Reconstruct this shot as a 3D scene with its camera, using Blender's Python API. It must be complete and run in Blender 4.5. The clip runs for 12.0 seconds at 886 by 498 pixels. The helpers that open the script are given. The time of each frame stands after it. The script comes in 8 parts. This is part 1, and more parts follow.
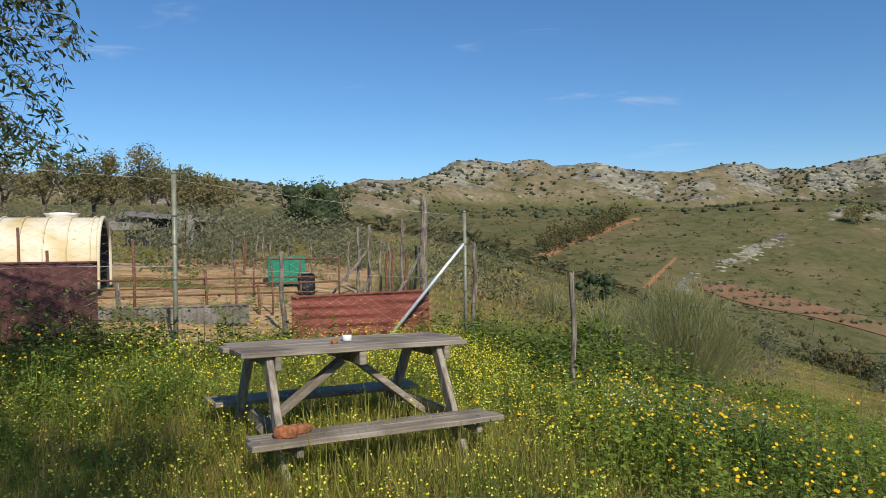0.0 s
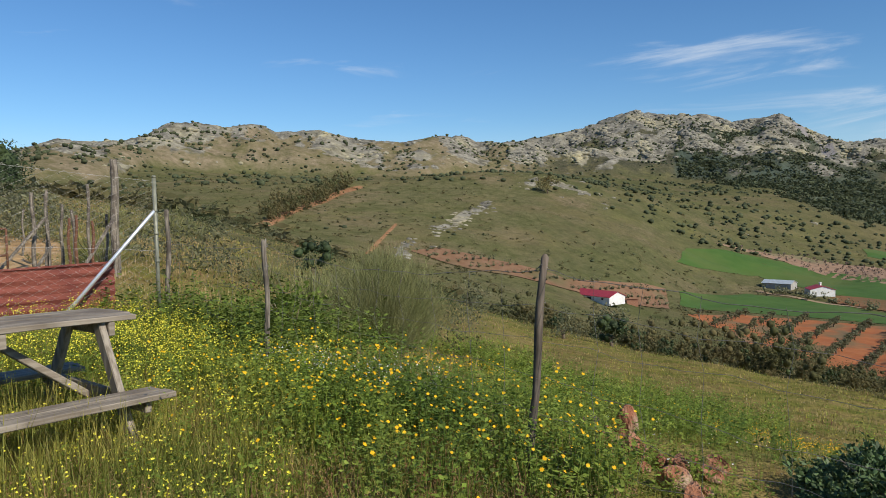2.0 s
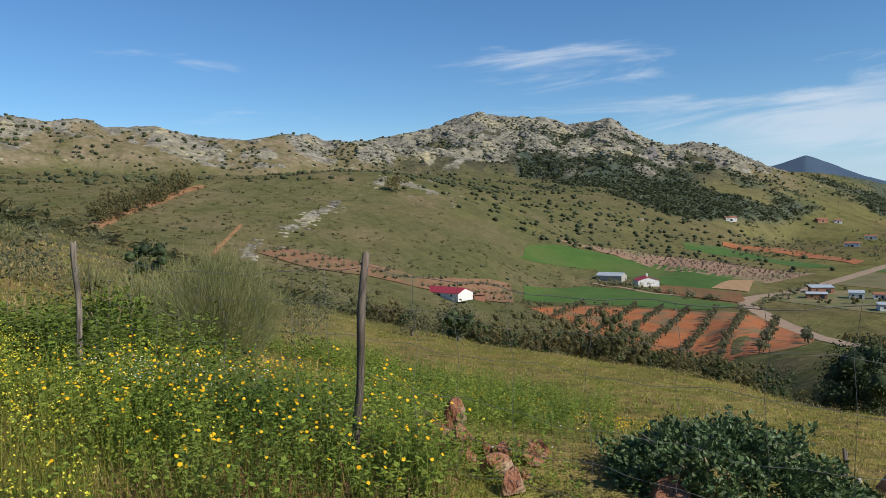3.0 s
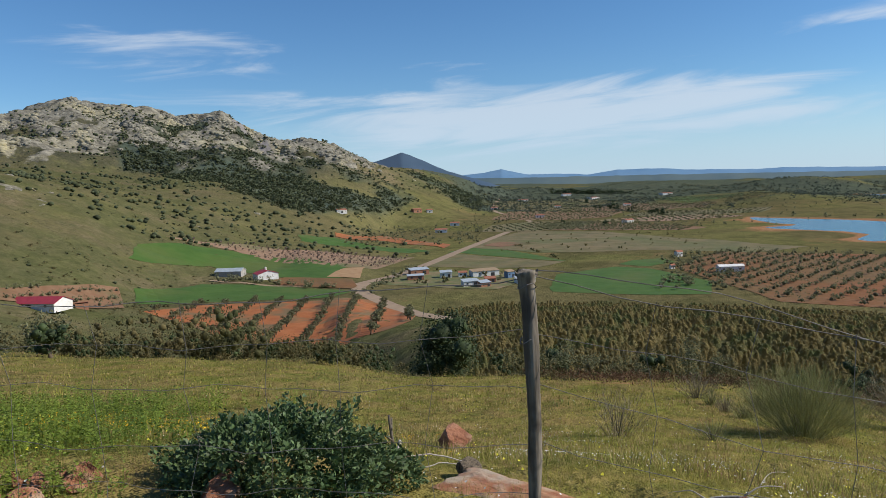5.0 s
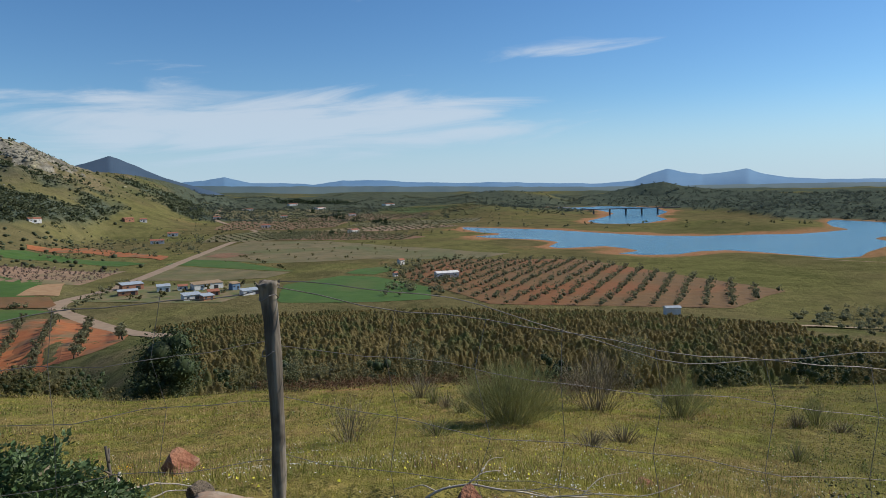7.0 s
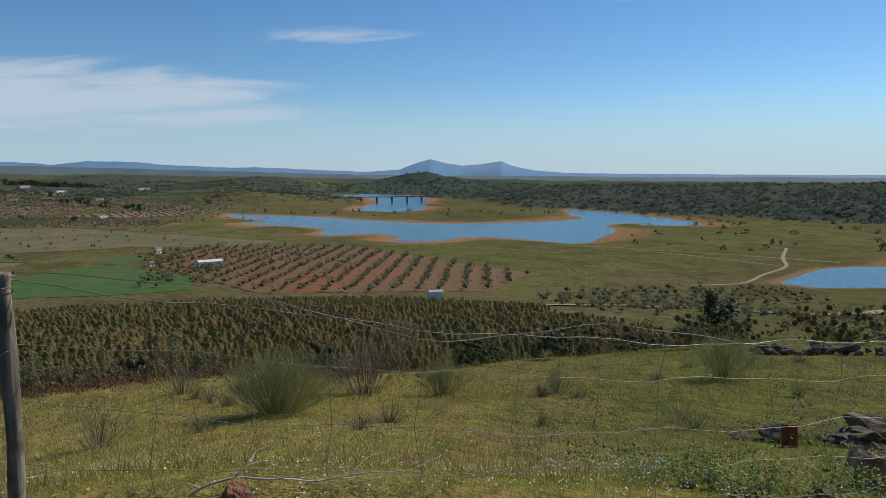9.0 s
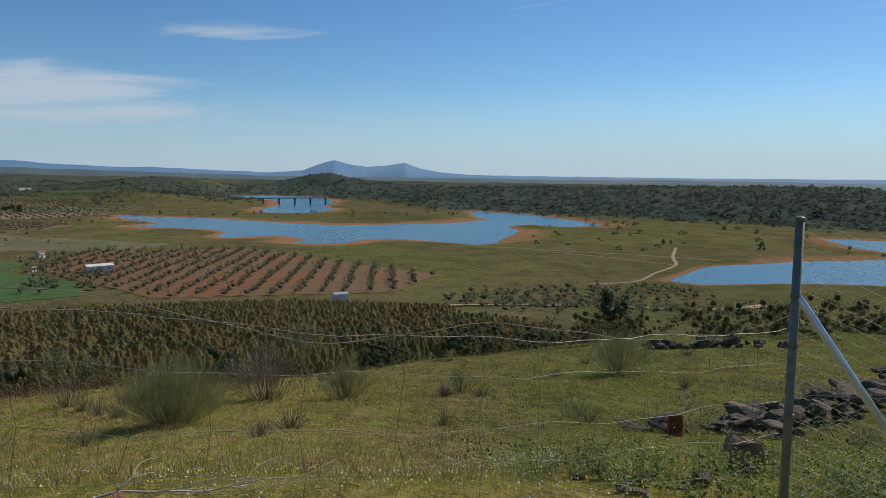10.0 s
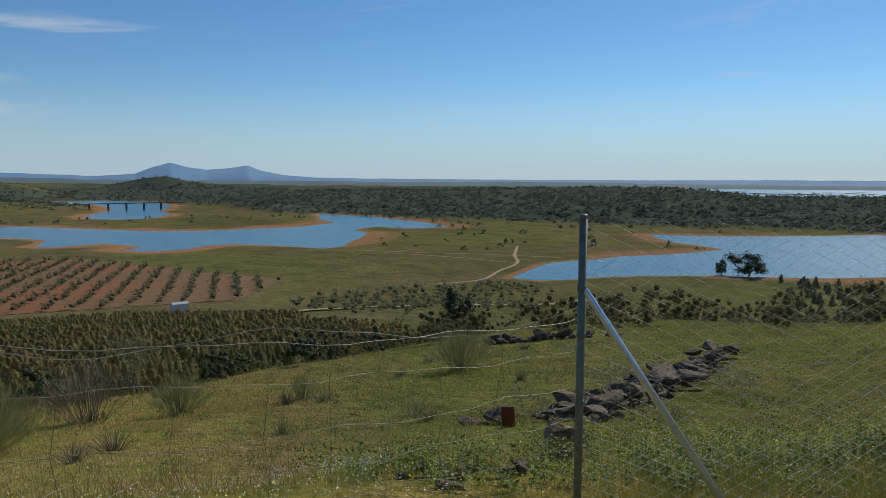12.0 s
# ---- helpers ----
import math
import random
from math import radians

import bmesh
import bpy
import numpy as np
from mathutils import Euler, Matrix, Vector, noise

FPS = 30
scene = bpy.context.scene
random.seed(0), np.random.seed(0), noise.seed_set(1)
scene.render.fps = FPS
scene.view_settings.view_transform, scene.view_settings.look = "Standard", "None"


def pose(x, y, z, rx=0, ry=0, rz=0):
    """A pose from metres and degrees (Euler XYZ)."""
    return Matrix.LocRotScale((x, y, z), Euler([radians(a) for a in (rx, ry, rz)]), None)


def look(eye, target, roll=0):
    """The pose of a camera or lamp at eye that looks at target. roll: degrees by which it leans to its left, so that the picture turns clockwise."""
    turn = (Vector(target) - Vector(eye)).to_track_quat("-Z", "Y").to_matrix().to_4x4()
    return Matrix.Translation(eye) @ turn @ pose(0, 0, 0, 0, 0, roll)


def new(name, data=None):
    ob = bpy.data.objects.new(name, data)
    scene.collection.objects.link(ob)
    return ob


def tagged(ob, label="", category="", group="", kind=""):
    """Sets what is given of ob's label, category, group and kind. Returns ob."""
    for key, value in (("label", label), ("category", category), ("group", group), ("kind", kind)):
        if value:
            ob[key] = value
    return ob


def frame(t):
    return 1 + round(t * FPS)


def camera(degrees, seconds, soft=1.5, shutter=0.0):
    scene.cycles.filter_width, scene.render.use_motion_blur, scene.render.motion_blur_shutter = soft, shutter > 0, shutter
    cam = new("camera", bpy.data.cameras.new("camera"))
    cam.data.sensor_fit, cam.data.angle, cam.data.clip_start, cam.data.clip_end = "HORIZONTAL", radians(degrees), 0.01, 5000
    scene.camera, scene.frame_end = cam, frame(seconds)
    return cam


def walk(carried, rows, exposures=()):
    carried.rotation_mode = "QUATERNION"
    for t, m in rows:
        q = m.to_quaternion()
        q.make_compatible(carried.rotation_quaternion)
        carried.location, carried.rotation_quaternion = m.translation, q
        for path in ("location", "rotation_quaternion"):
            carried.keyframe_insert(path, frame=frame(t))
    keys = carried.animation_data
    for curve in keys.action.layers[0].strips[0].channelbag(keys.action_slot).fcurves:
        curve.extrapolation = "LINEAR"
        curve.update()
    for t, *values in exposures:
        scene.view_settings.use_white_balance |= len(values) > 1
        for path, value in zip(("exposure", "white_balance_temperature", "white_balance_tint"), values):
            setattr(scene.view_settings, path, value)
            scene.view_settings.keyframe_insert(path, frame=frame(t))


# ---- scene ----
cam = camera(63.75, 12.0, soft=0.75)
# seconds, eye x, y, z in metres, then yaw, pitch and roll in degrees
PATH = [
    (0.0, 0.000, 0.000, 1.550, -0.00, -0.02, 0.84),
    (0.5, 0.095, 0.066, 1.551, -0.15, -1.81, 1.22),
    (1.0, 0.184, 0.087, 1.547, -5.29, -1.52, 0.72),
    (1.5, 0.264, 0.040, 1.538, -14.50, -2.53, 0.53),
    (2.0, 0.320, -0.005, 1.531, -21.85, -3.02, 1.23),
    (2.5, 0.380, -0.051, 1.530, -27.63, -3.08, 1.17),
    (3.0, 0.479, -0.061, 1.514, -33.88, -3.38, 1.67),
    (3.2, 0.492, -0.092, 1.513, -36.77, -3.35, 1.62),
    (4.8, 0.801, -0.374, 1.513, -58.67, -4.69, 3.00),
    (5.0, 0.802, -0.381, 1.511, -63.98, -4.92, 2.37),
    (5.5, 0.802, -0.376, 1.512, -72.38, -5.37, 2.70),
    (6.0, 0.799, -0.354, 1.517, -77.08, -4.67, 2.74),
    (6.5, 0.805, -0.347, 1.519, -81.60, -4.75, 2.28),
    (6.7, 0.780, -0.344, 1.516, -83.32, -4.81, 1.81),
    (8.3, 0.757, -0.298, 1.512, -95.64, -5.22, 0.66),
    (8.5, 0.750, -0.306, 1.515, -97.68, -5.44, 0.35),
    (9.0, 0.711, -0.339, 1.518, -104.09, -6.04, -0.11),
    (9.5, 0.700, -0.361, 1.514, -108.23, -5.89, -0.38),
    (10.0, 0.672, -0.416, 1.519, -111.71, -5.88, -0.50),
    (10.5, 0.622, -0.437, 1.533, -113.30, -4.88, -0.28),
    (11.0, 0.626, -0.533, 1.519, -116.92, -6.41, -0.36),
    (11.5, 0.561, -0.549, 1.526, -119.73, -6.46, -0.51),
    (12.0, 0.577, -0.686, 1.512, -123.92, -5.61, -0.20),
]
walk(cam, [(t, pose(x, y, z, 90 + pitch, roll, yaw)) for t, x, y, z, yaw, pitch, roll in PATH],
     exposures=[(0.0, 0.05), (3.0, 0.05), (5.5, 0.0), (8.5, -0.18), (10.5, -0.35), (12.0, -0.38)])

# ---- light: spring sun from the south-south-east, blue sky with thin cirrus ----
SUN_AZ, SUN_EL = 157.0, 37.0
sun = new("sun", bpy.data.lights.new("sun", "SUN"))
sun.data.energy, sun.data.angle, sun.data.color = 4.8, radians(0.5), (1.0, 0.93, 0.82)
sun.matrix_world = look((60 * math.sin(radians(SUN_AZ)), 60 * math.cos(radians(SUN_AZ)), 60 * math.tan(radians(SUN_EL))), (0, 0, 0))

world = bpy.data.worlds.new("sky")
scene.world = world
world.use_nodes = True
wt = world.node_tree
bg = wt.nodes["Background"]
sky = wt.nodes.new("ShaderNodeTexSky")
sky.sky_type, sky.sun_disc = "NISHITA", False
sky.sun_elevation, sky.sun_rotation = radians(SUN_EL), radians(SUN_AZ)
sky.altitude, sky.air_density, sky.dust_density, sky.ozone_density = 400, 1.0, 0.1, 3.5
bg.inputs["Strength"].default_value = 0.10


def wnode(kind, **inputs):
    n = wt.nodes.new(kind)
    for k, v in inputs.items():
        n.inputs[k].default_value = v
    return n


# cirrus: streaked noise on a high flat layer, thinned by a second, larger noise
tc = wt.nodes.new("ShaderNodeTexCoord")
sep = wt.nodes.new("ShaderNodeSeparateXYZ")
wt.links.new(tc.outputs["Generated"], sep.inputs[0])


def wmath(op, a, b=None):
    n = wt.nodes.new("ShaderNodeMath")
    n.operation = op
    for i, v in enumerate((a, b)):
        if v is None:
            continue
        if isinstance(v, (int, float)):
            n.inputs[i].default_value = v
        else:
            wt.links.new(v, n.inputs[i])
    return n.outputs[0]


# streaks run along the horizon, tilting slightly
bearing = wmath("ARCTAN2", sep.outputs["X"], sep.outputs["Y"])
streak = wt.nodes.new("ShaderNodeCombineXYZ")
wt.links.new(wmath("MULTIPLY", bearing, 3.6), streak.inputs["X"])
wt.links.new(wmath("ADD", wmath("MULTIPLY", sep.outputs["Z"], 26.0), wmath("MULTIPLY", bearing, -1.6)), streak.inputs["Y"])
fine = wnode("ShaderNodeTexNoise", Scale=1.15, Detail=9.0, Roughness=0.58, Distortion=0.7)
wt.links.new(streak.outputs[0], fine.inputs["Vector"])
wide = wnode("ShaderNodeTexNoise", Scale=0.35, Detail=2.0)
wt.links.new(streak.outputs[0], wide.inputs["Vector"])
# banks of cirrus: bearing and height in degrees, their half widths, how thick


def bank_of_cloud(az, el, wide_, tall_, thick):
    u = wmath("DIVIDE", wmath("SUBTRACT", bearing, radians(az)), radians(wide_))
    v = wmath("DIVIDE", wmath("SUBTRACT", sep.outputs["Z"], math.sin(radians(el))), radians(tall_))
    r2 = wmath("ADD", wmath("MULTIPLY", u, u), wmath("MULTIPLY", v, v))
    return wmath("MULTIPLY", wmath("EXPONENT", wmath("MULTIPLY", r2, -1.0)), thick)


banks = bank_of_cloud(66, 6.2, 15, 2.6, 0.36)
for row in ((87, 6.0, 7, 1.5, 0.30), (96, 10.3, 7, 0.6, 0.22), (42, 10.5, 10, 2.2, 0.30), (17, 11.0, 6, 1.0, 0.22), (74, 4.0, 26, 2.0, 0.16), (200, 14, 40, 6, 0.25), (-60, 16, 30, 5, 0.25)):
    banks = wmath("ADD", banks, bank_of_cloud(*row))
cover = wmath("ADD", wmath("ADD", fine.outputs["Fac"], wmath("MULTIPLY", wide.outputs["Fac"], 0.35)), banks)
ramp = wt.nodes.new("ShaderNodeMapRange")
ramp.interpolation_type = "SMOOTHSTEP"
for k, v in (("From Min", 0.80), ("From Max", 1.12), ("To Min", 0.0), ("To Max", 0.70)):
    ramp.inputs[k].default_value = v
wt.links.new(cover, ramp.inputs["Value"])
mix = wt.nodes.new("ShaderNodeMix")
mix.data_type = "RGBA"
wt.links.new(ramp.outputs[0], mix.inputs["Factor"])
blue = wt.nodes.new("ShaderNodeHueSaturation")
blue.inputs["Saturation"].default_value = 1.12
wt.links.new(sky.outputs[0], blue.inputs["Color"])
cool = wt.nodes.new("ShaderNodeMix")
cool.data_type, cool.blend_type = "RGBA", "MULTIPLY"
cool.inputs["Factor"].default_value = 1.0
cool.inputs["B"].default_value = (0.82, 1.0, 1.13, 1)
wt.links.new(blue.outputs[0], cool.inputs["A"])
wt.links.new(cool.outputs["Result"], mix.inputs["A"])
mix.inputs["B"].default_value = (6.6, 7.3, 8.2, 1)
# pale air low over the horizon
haze = wt.nodes.new("ShaderNodeMapRange")
haze.interpolation_type = "SMOOTHSTEP"
for k, v in (("From Min", 0.0), ("From Max", 0.13), ("To Min", 0.75), ("To Max", 0.0)):
    haze.inputs[k].default_value = v
wt.links.new(sep.outputs["Z"], haze.inputs["Value"])
air = wt.nodes.new("ShaderNodeMix")
air.data_type = "RGBA"
wt.links.new(haze.outputs[0], air.inputs["Factor"])
wt.links.new(mix.outputs["Result"], air.inputs["A"])
air.inputs["B"].default_value = (4.7, 6.35, 8.2, 1)
wt.links.new(air.outputs["Result"], bg.inputs["Color"])

# ---- tools ----
def material(name, a, b, size=1.0, rough=0.8, bump=0.0, metal=0.0, c=None, size2=None, detail=6.0, stretch=(1, 1, 1), vary=0.0, island=0.0, sharp=(0.35, 0.65), leaf=0.0, spec=0.3):
    """Two colours mixed by noise of the given size in metres, a third by a wider noise, with relief."""
    m = bpy.data.materials.new(name)
    m.use_nodes = True
    t = m.node_tree
    p = t.nodes["Principled BSDF"]
    p.inputs["Roughness"].default_value, p.inputs["Metallic"].default_value = rough, metal
    p.inputs["Specular IOR Level"].default_value = spec
    co = t.nodes.new("ShaderNodeTexCoord")
    mp = t.nodes.new("ShaderNodeMapping")
    mp.inputs["Scale"].default_value = [s / size for s in stretch]
    t.links.new(co.outputs["Object"], mp.inputs["Vector"])
    n1 = t.nodes.new("ShaderNodeTexNoise")
    n1.inputs["Scale"].default_value, n1.inputs["Detail"].default_value = 1.0, detail
    t.links.new(mp.outputs[0], n1.inputs["Vector"])
    r1 = t.nodes.new("ShaderNodeMapRange")
    r1.inputs["From Min"].default_value, r1.inputs["From Max"].default_value = sharp
    t.links.new(n1.outputs["Fac"], r1.inputs["Value"])
    mx = t.nodes.new("ShaderNodeMix")
    mx.data_type = "RGBA"
    mx.inputs["A"].default_value, mx.inputs["B"].default_value = (*a, 1), (*b, 1)
    t.links.new(r1.outputs[0], mx.inputs["Factor"])
    col = mx.outputs["Result"]
    if c:
        n2 = t.nodes.new("ShaderNodeTexNoise")
        n2.inputs["Scale"].default_value, n2.inputs["Detail"].default_value = 1.0 / (size2 or size * 6), 3.0
        t.links.new(co.outputs["Object"], n2.inputs["Vector"])
        r2 = t.nodes.new("ShaderNodeMapRange")
        r2.inputs["From Min"].default_value, r2.inputs["From Max"].default_value = 0.48, 0.66
        t.links.new(n2.outputs["Fac"], r2.inputs["Value"])
        m2 = t.nodes.new("ShaderNodeMix")
        m2.data_type = "RGBA"
        t.links.new(r2.outputs[0], m2.inputs["Factor"])
        t.links.new(col, m2.inputs["A"])
        m2.inputs["B"].default_value = (*c, 1)
        col = m2.outputs["Result"]
    for amount, kind, out in ((vary, "ShaderNodeObjectInfo", "Random"), (island, "ShaderNodeNewGeometry", "Random Per Island")):
        if amount:
            oi = t.nodes.new(kind)
            mr = t.nodes.new("ShaderNodeMapRange")
            mr.inputs["To Min"].default_value, mr.inputs["To Max"].default_value = 1 - amount, 1 + amount
            t.links.new(oi.outputs[out], mr.inputs["Value"])
            hs = t.nodes.new("ShaderNodeHueSaturation")
            t.links.new(mr.outputs[0], hs.inputs["Value"])
            t.links.new(col, hs.inputs["Color"])
            col = hs.outputs["Color"]
    t.links.new(col, p.inputs["Base Color"])
    if bump:
        bp = t.nodes.new("ShaderNodeBump")
        bp.inputs["Strength"].default_value, bp.inputs["Distance"].default_value = min(1.0, bump), size * 0.25
        t.links.new(n1.outputs["Fac"], bp.inputs["Height"])
        t.links.new(bp.outputs[0], p.inputs["Normal"])
    if leaf:
        tr = t.nodes.new("ShaderNodeBsdfTranslucent")
        t.links.new(col, tr.inputs["Color"])
        ms = t.nodes.new("ShaderNodeMixShader")
        ms.inputs[0].default_value = leaf
        t.links.new(p.outputs[0], ms.inputs[1])
        t.links.new(tr.outputs[0], ms.inputs[2])
        t.links.new(ms.outputs[0], t.nodes["Material Output"].inputs["Surface"])
    return m


def mesh_from(name, verts, faces, mats=(), smooth=False, slots=None):
    me = bpy.data.meshes.new(name)
    me.from_pydata([tuple(map(float, v)) for v in verts], [], [tuple(map(int, q)) for q in faces])
    for m in mats:
        me.materials.append(m)
    if slots is not None:
        me.polygons.foreach_set("material_index", np.asarray(slots, dtype=np.int32))
    if smooth:
        me.polygons.foreach_set("use_smooth", np.ones(len(me.polygons), dtype=bool))
    me.update()
    return me


def fast_mesh(name, verts, tris, mat, smooth=False):
    """A mesh of many triangles from arrays."""
    me = bpy.data.meshes.new(name)
    n, k = len(verts), len(tris)
    me.vertices.add(n)
    me.vertices.foreach_set("co", np.asarray(verts, dtype=np.float32).ravel())
    me.loops.add(3 * k)
    me.loops.foreach_set("vertex_index", np.asarray(tris, dtype=np.int32).ravel())
    me.polygons.add(k)
    me.polygons.foreach_set("loop_start", np.arange(0, 3 * k, 3, dtype=np.int32))
    if smooth:
        me.polygons.foreach_set("use_smooth", np.ones(k, dtype=bool))
    me.materials.append(mat)
    me.update(calc_edges=True)
    return me


def part(name, bm, mat, parent, label=""):
    me = bpy.data.meshes.new(name)
    bm.to_mesh(me)
    bm.free()
    me.materials.append(mat)
    ob = new(name, me)
    ob.parent = parent
    return tagged(ob, label)


def thing(name, label, category, m=None, group="", kind=""):
    ob = new(name)
    if m is not None:
        ob.matrix_world = m
    ob.empty_display_size = 0.1
    return tagged(ob, label, category, group, kind)


def box(bm, size, at=(0, 0, 0), turn=(0, 0, 0), bevel=0.0):
    """A bevelled box added to bm, centred at a place, turned by degrees."""
    r = bmesh.ops.create_cube(bm, size=1.0, matrix=pose(*at, *turn) @ Matrix.Diagonal((*size, 1)))
    if bevel:
        edges = list({e for v in r["verts"] for e in v.link_edges})
        bmesh.ops.bevel(bm, geom=edges, offset=bevel, segments=1, affect="EDGES")
    return bm


def beam(bm, p, q, w, h, up=(0, 0, 1), bevel=0.0):
    """A squared timber from p to q."""
    p, q = Vector(p), Vector(q)
    z = (q - p).normalized()
    x = z.cross(Vector(up)).normalized()
    y = x.cross(z)
    m = Matrix((x, y, z)).transposed().to_4x4()
    m.translation = (p + q) / 2
    r = bmesh.ops.create_cube(bm, size=1.0, matrix=m @ Matrix.Diagonal((w, h, (q - p).length, 1)))
    if bevel:
        bmesh.ops.bevel(bm, geom=list({e for v in r["verts"] for e in v.link_edges}), offset=bevel, segments=1, affect="EDGES")
    return bm


def tube(bm, pts, radii, sides=8, cap=True):
    """A round bar along points, with a radius at each."""
    pts = [Vector(p) for p in pts]
    if not hasattr(radii, "__len__"):
        radii = [radii] * len(pts)
    rings, x = [], None
    for i, p in enumerate(pts):
        d = (pts[min(i + 1, len(pts) - 1)] - pts[max(i - 1, 0)]).normalized()
        if x is None:
            x = d.cross(Vector((0.31, 0.95, 0.05))).normalized()
        x = (x - d * x.dot(d)).normalized()
        y = d.cross(x)
        rings.append([bm.verts.new(p + (x * math.cos(a) + y * math.sin(a)) * radii[i]) for a in [2 * math.pi * k / sides for k in range(sides)]])
    for a, b in zip(rings, rings[1:]):
        for k in range(sides):
            f = bm.faces.new((a[k], a[(k + 1) % sides], b[(k + 1) % sides], b[k]))
            f.smooth = sides > 4
    if cap:
        bm.faces.new(rings[0][::-1])
        bm.faces.new(rings[-1])
    return bm


def rock_mesh(seed, size, mat, cuts=3, rough=0.22):
    """A broken stone: a ball flattened by random planes, then roughened."""
    rng = random.Random(seed)
    bm = bmesh.new()
    bmesh.ops.create_icosphere(bm, subdivisions=cuts, radius=1.0)
    planes = [(Vector((rng.gauss(0, 1), rng.gauss(0, 1), rng.gauss(0, 1))).normalized(), rng.uniform(0.38, 0.78)) for _ in range(12)]
    for v in bm.verts:
        for n, d in planes:
            over = v.co.dot(n) - d
            if over > 0:
                v.co -= n * over
        v.co += v.co.normalized() * rough * 0.16 * (noise.noise(v.co * 2.3 + Vector((seed, 0, 0))) + 0.4 * noise.noise(v.co * 6))
    for v in bm.verts:
        v.co = Vector((v.co.x * size[0], v.co.y * size[1], v.co.z * size[2]))
    me = bpy.data.meshes.new("rock")
    bm.to_mesh(me)
    bm.free()
    me.materials.append(mat)
    return me


def blob(rng, clumps=4, spread=0.5, flat=0.8, sub=1):
    """A lumpy bush, about 1 m in radius, standing on z = 0: arrays of corners and triangles."""
    vs, ts, k = [], [], 0
    for c in range(clumps):
        bm = bmesh.new()
        bmesh.ops.create_icosphere(bm, subdivisions=sub, radius=1.0)
        o = Vector((rng.gauss(0, spread), rng.gauss(0, spread), flat * rng.uniform(0.45, 0.85)))
        s = rng.uniform(0.42, 0.68)
        for v in bm.verts:
            v.co *= s * (1 + 0.45 * noise.noise(v.co * 2.1 + o * 3))
            v.co.z *= flat
            vs.append(tuple(v.co + o))
        bm.verts.index_update()
        ts += [[v.index + k for v in f.verts] for f in bm.faces]
        k = len(vs)
        bm.free()
    return np.array(vs), np.array(ts)


def leafy(rng, n, rx, rz, z0, card, shell=0.55, lumps=7, up=0.2, core=0, spread=0.5):
    """A crown of n small leaf sprays in uneven lumps: corners and triangles."""
    cs = [(rng.gauss(0, spread), rng.gauss(0, spread), rng.uniform(-0.75, 0.85) * min(1, spread * 2), rng.uniform(0.38, 0.6)) for _ in range(lumps)]
    vs, ts = [], []
    for cx, cy, cz, cr in cs if core else []:
        bm = bmesh.new()
        bmesh.ops.create_icosphere(bm, subdivisions=1, radius=cr * core)
        bm.verts.index_update()
        k = len(vs)
        for v in bm.verts:
            q = v.co * (1 + 0.35 * noise.noise(v.co * 4 + Vector((cx, cy, cz)) * 5))
            vs.append(Vector(((cx + q.x) * rx, (cy + q.y) * rx, z0 + (cz + q.z) * rz)))
        ts += [[v.index + k for v in f.verts] for f in bm.faces]
        bm.free()
    for i in range(n):
        cx, cy, cz, cr = rng.choice(cs)
        d = Vector((rng.gauss(0, 1), rng.gauss(0, 1), rng.gauss(0, 1))).normalized() * cr * rng.uniform(shell * 0.6, 1.25)
        p = Vector(((cx + d.x) * rx, (cy + d.y) * rx, z0 + (cz + d.z) * rz))
        face = (d.normalized() + Vector((rng.gauss(0, 0.85), rng.gauss(0, 0.85), rng.gauss(0.25, 0.85)))).normalized()
        a = Vector((rng.gauss(0, 1), rng.gauss(0, 1), rng.gauss(up, 0.8)))
        a = (a - face * a.dot(face)).normalized()
        b = a.cross(face)
        s = card * rng.uniform(0.6, 1.3)
        k = len(vs)
        vs += [p - a * s * 0.5, p + b * s * 0.24 + a * s * 0.05, p + a * s * 0.55, p - b * s * 0.24]
        ts += [[k, k + 1, k + 2], [k, k + 2, k + 3]]
    return np.array([tuple(v) for v in vs]), np.array(ts)


def gather(templates, places, sizes, turns, picks, squash=None):
    """Copies of templates (corners, triangles) at places, as arrays of one mesh."""
    vs, ts, k = [], [], 0
    for i, (p, s, a, j) in enumerate(zip(places, sizes, turns, picks)):
        v, t = templates[j]
        c, n = math.cos(a), math.sin(a)
        w = v * s
        if squash is not None:
            w = w * np.array([1, 1, squash[i]])
        vs.append(np.stack([w[:, 0] * c - w[:, 1] * n + p[0], w[:, 0] * n + w[:, 1] * c + p[1], w[:, 2] + p[2]], -1))
        ts.append(t + k)
        k += len(v)
    return np.concatenate(vs), np.concatenate(ts)

# ---- the lie of the land ----
# Rings round the viewpoint, from near to far: bearing (degrees east of north), distance, height (metres).
BANK = [(-180, 3.5, 0.05), (-75, 3.5, 0), (20, 3.5, 0), (45, 3.5, -0.08), (70, 3.5, -0.2), (90, 3.5, -0.25), (110, 3.5, -0.3), (125, 3.5, -0.35), (150, 3.5, -0.3), (180, 3.5, 0.05)]
BANK2 = [(-180, 6, 0.1), (-75, 6, 0.4), (-30, 6, 0.34), (-15, 6, 0.2), (0, 6, 0.05), (20, 6, -0.05), (33, 6, -0.2), (45, 6, -0.35), (70, 6, -0.7), (90, 6, -0.75), (110, 6, -0.9), (125, 6, -0.9), (140, 6, -0.9), (180, 6, 0.1)]
SLOPE = [(-180, 10, 0.3), (-75, 10, 0.8), (-30, 10, 0.72), (-20, 10, 0.62), (-10, 10, 0.45), (0, 10, 0.22), (11, 10, -0.1), (20, 10, -0.5), (33, 10, -1.1), (45, 10, -1.5), (68, 10, -2.1), (90, 10, -2.2), (110, 10, -2.4), (130, 10, -2.1), (150, 10, -1.8), (180, 10, 0.3)]
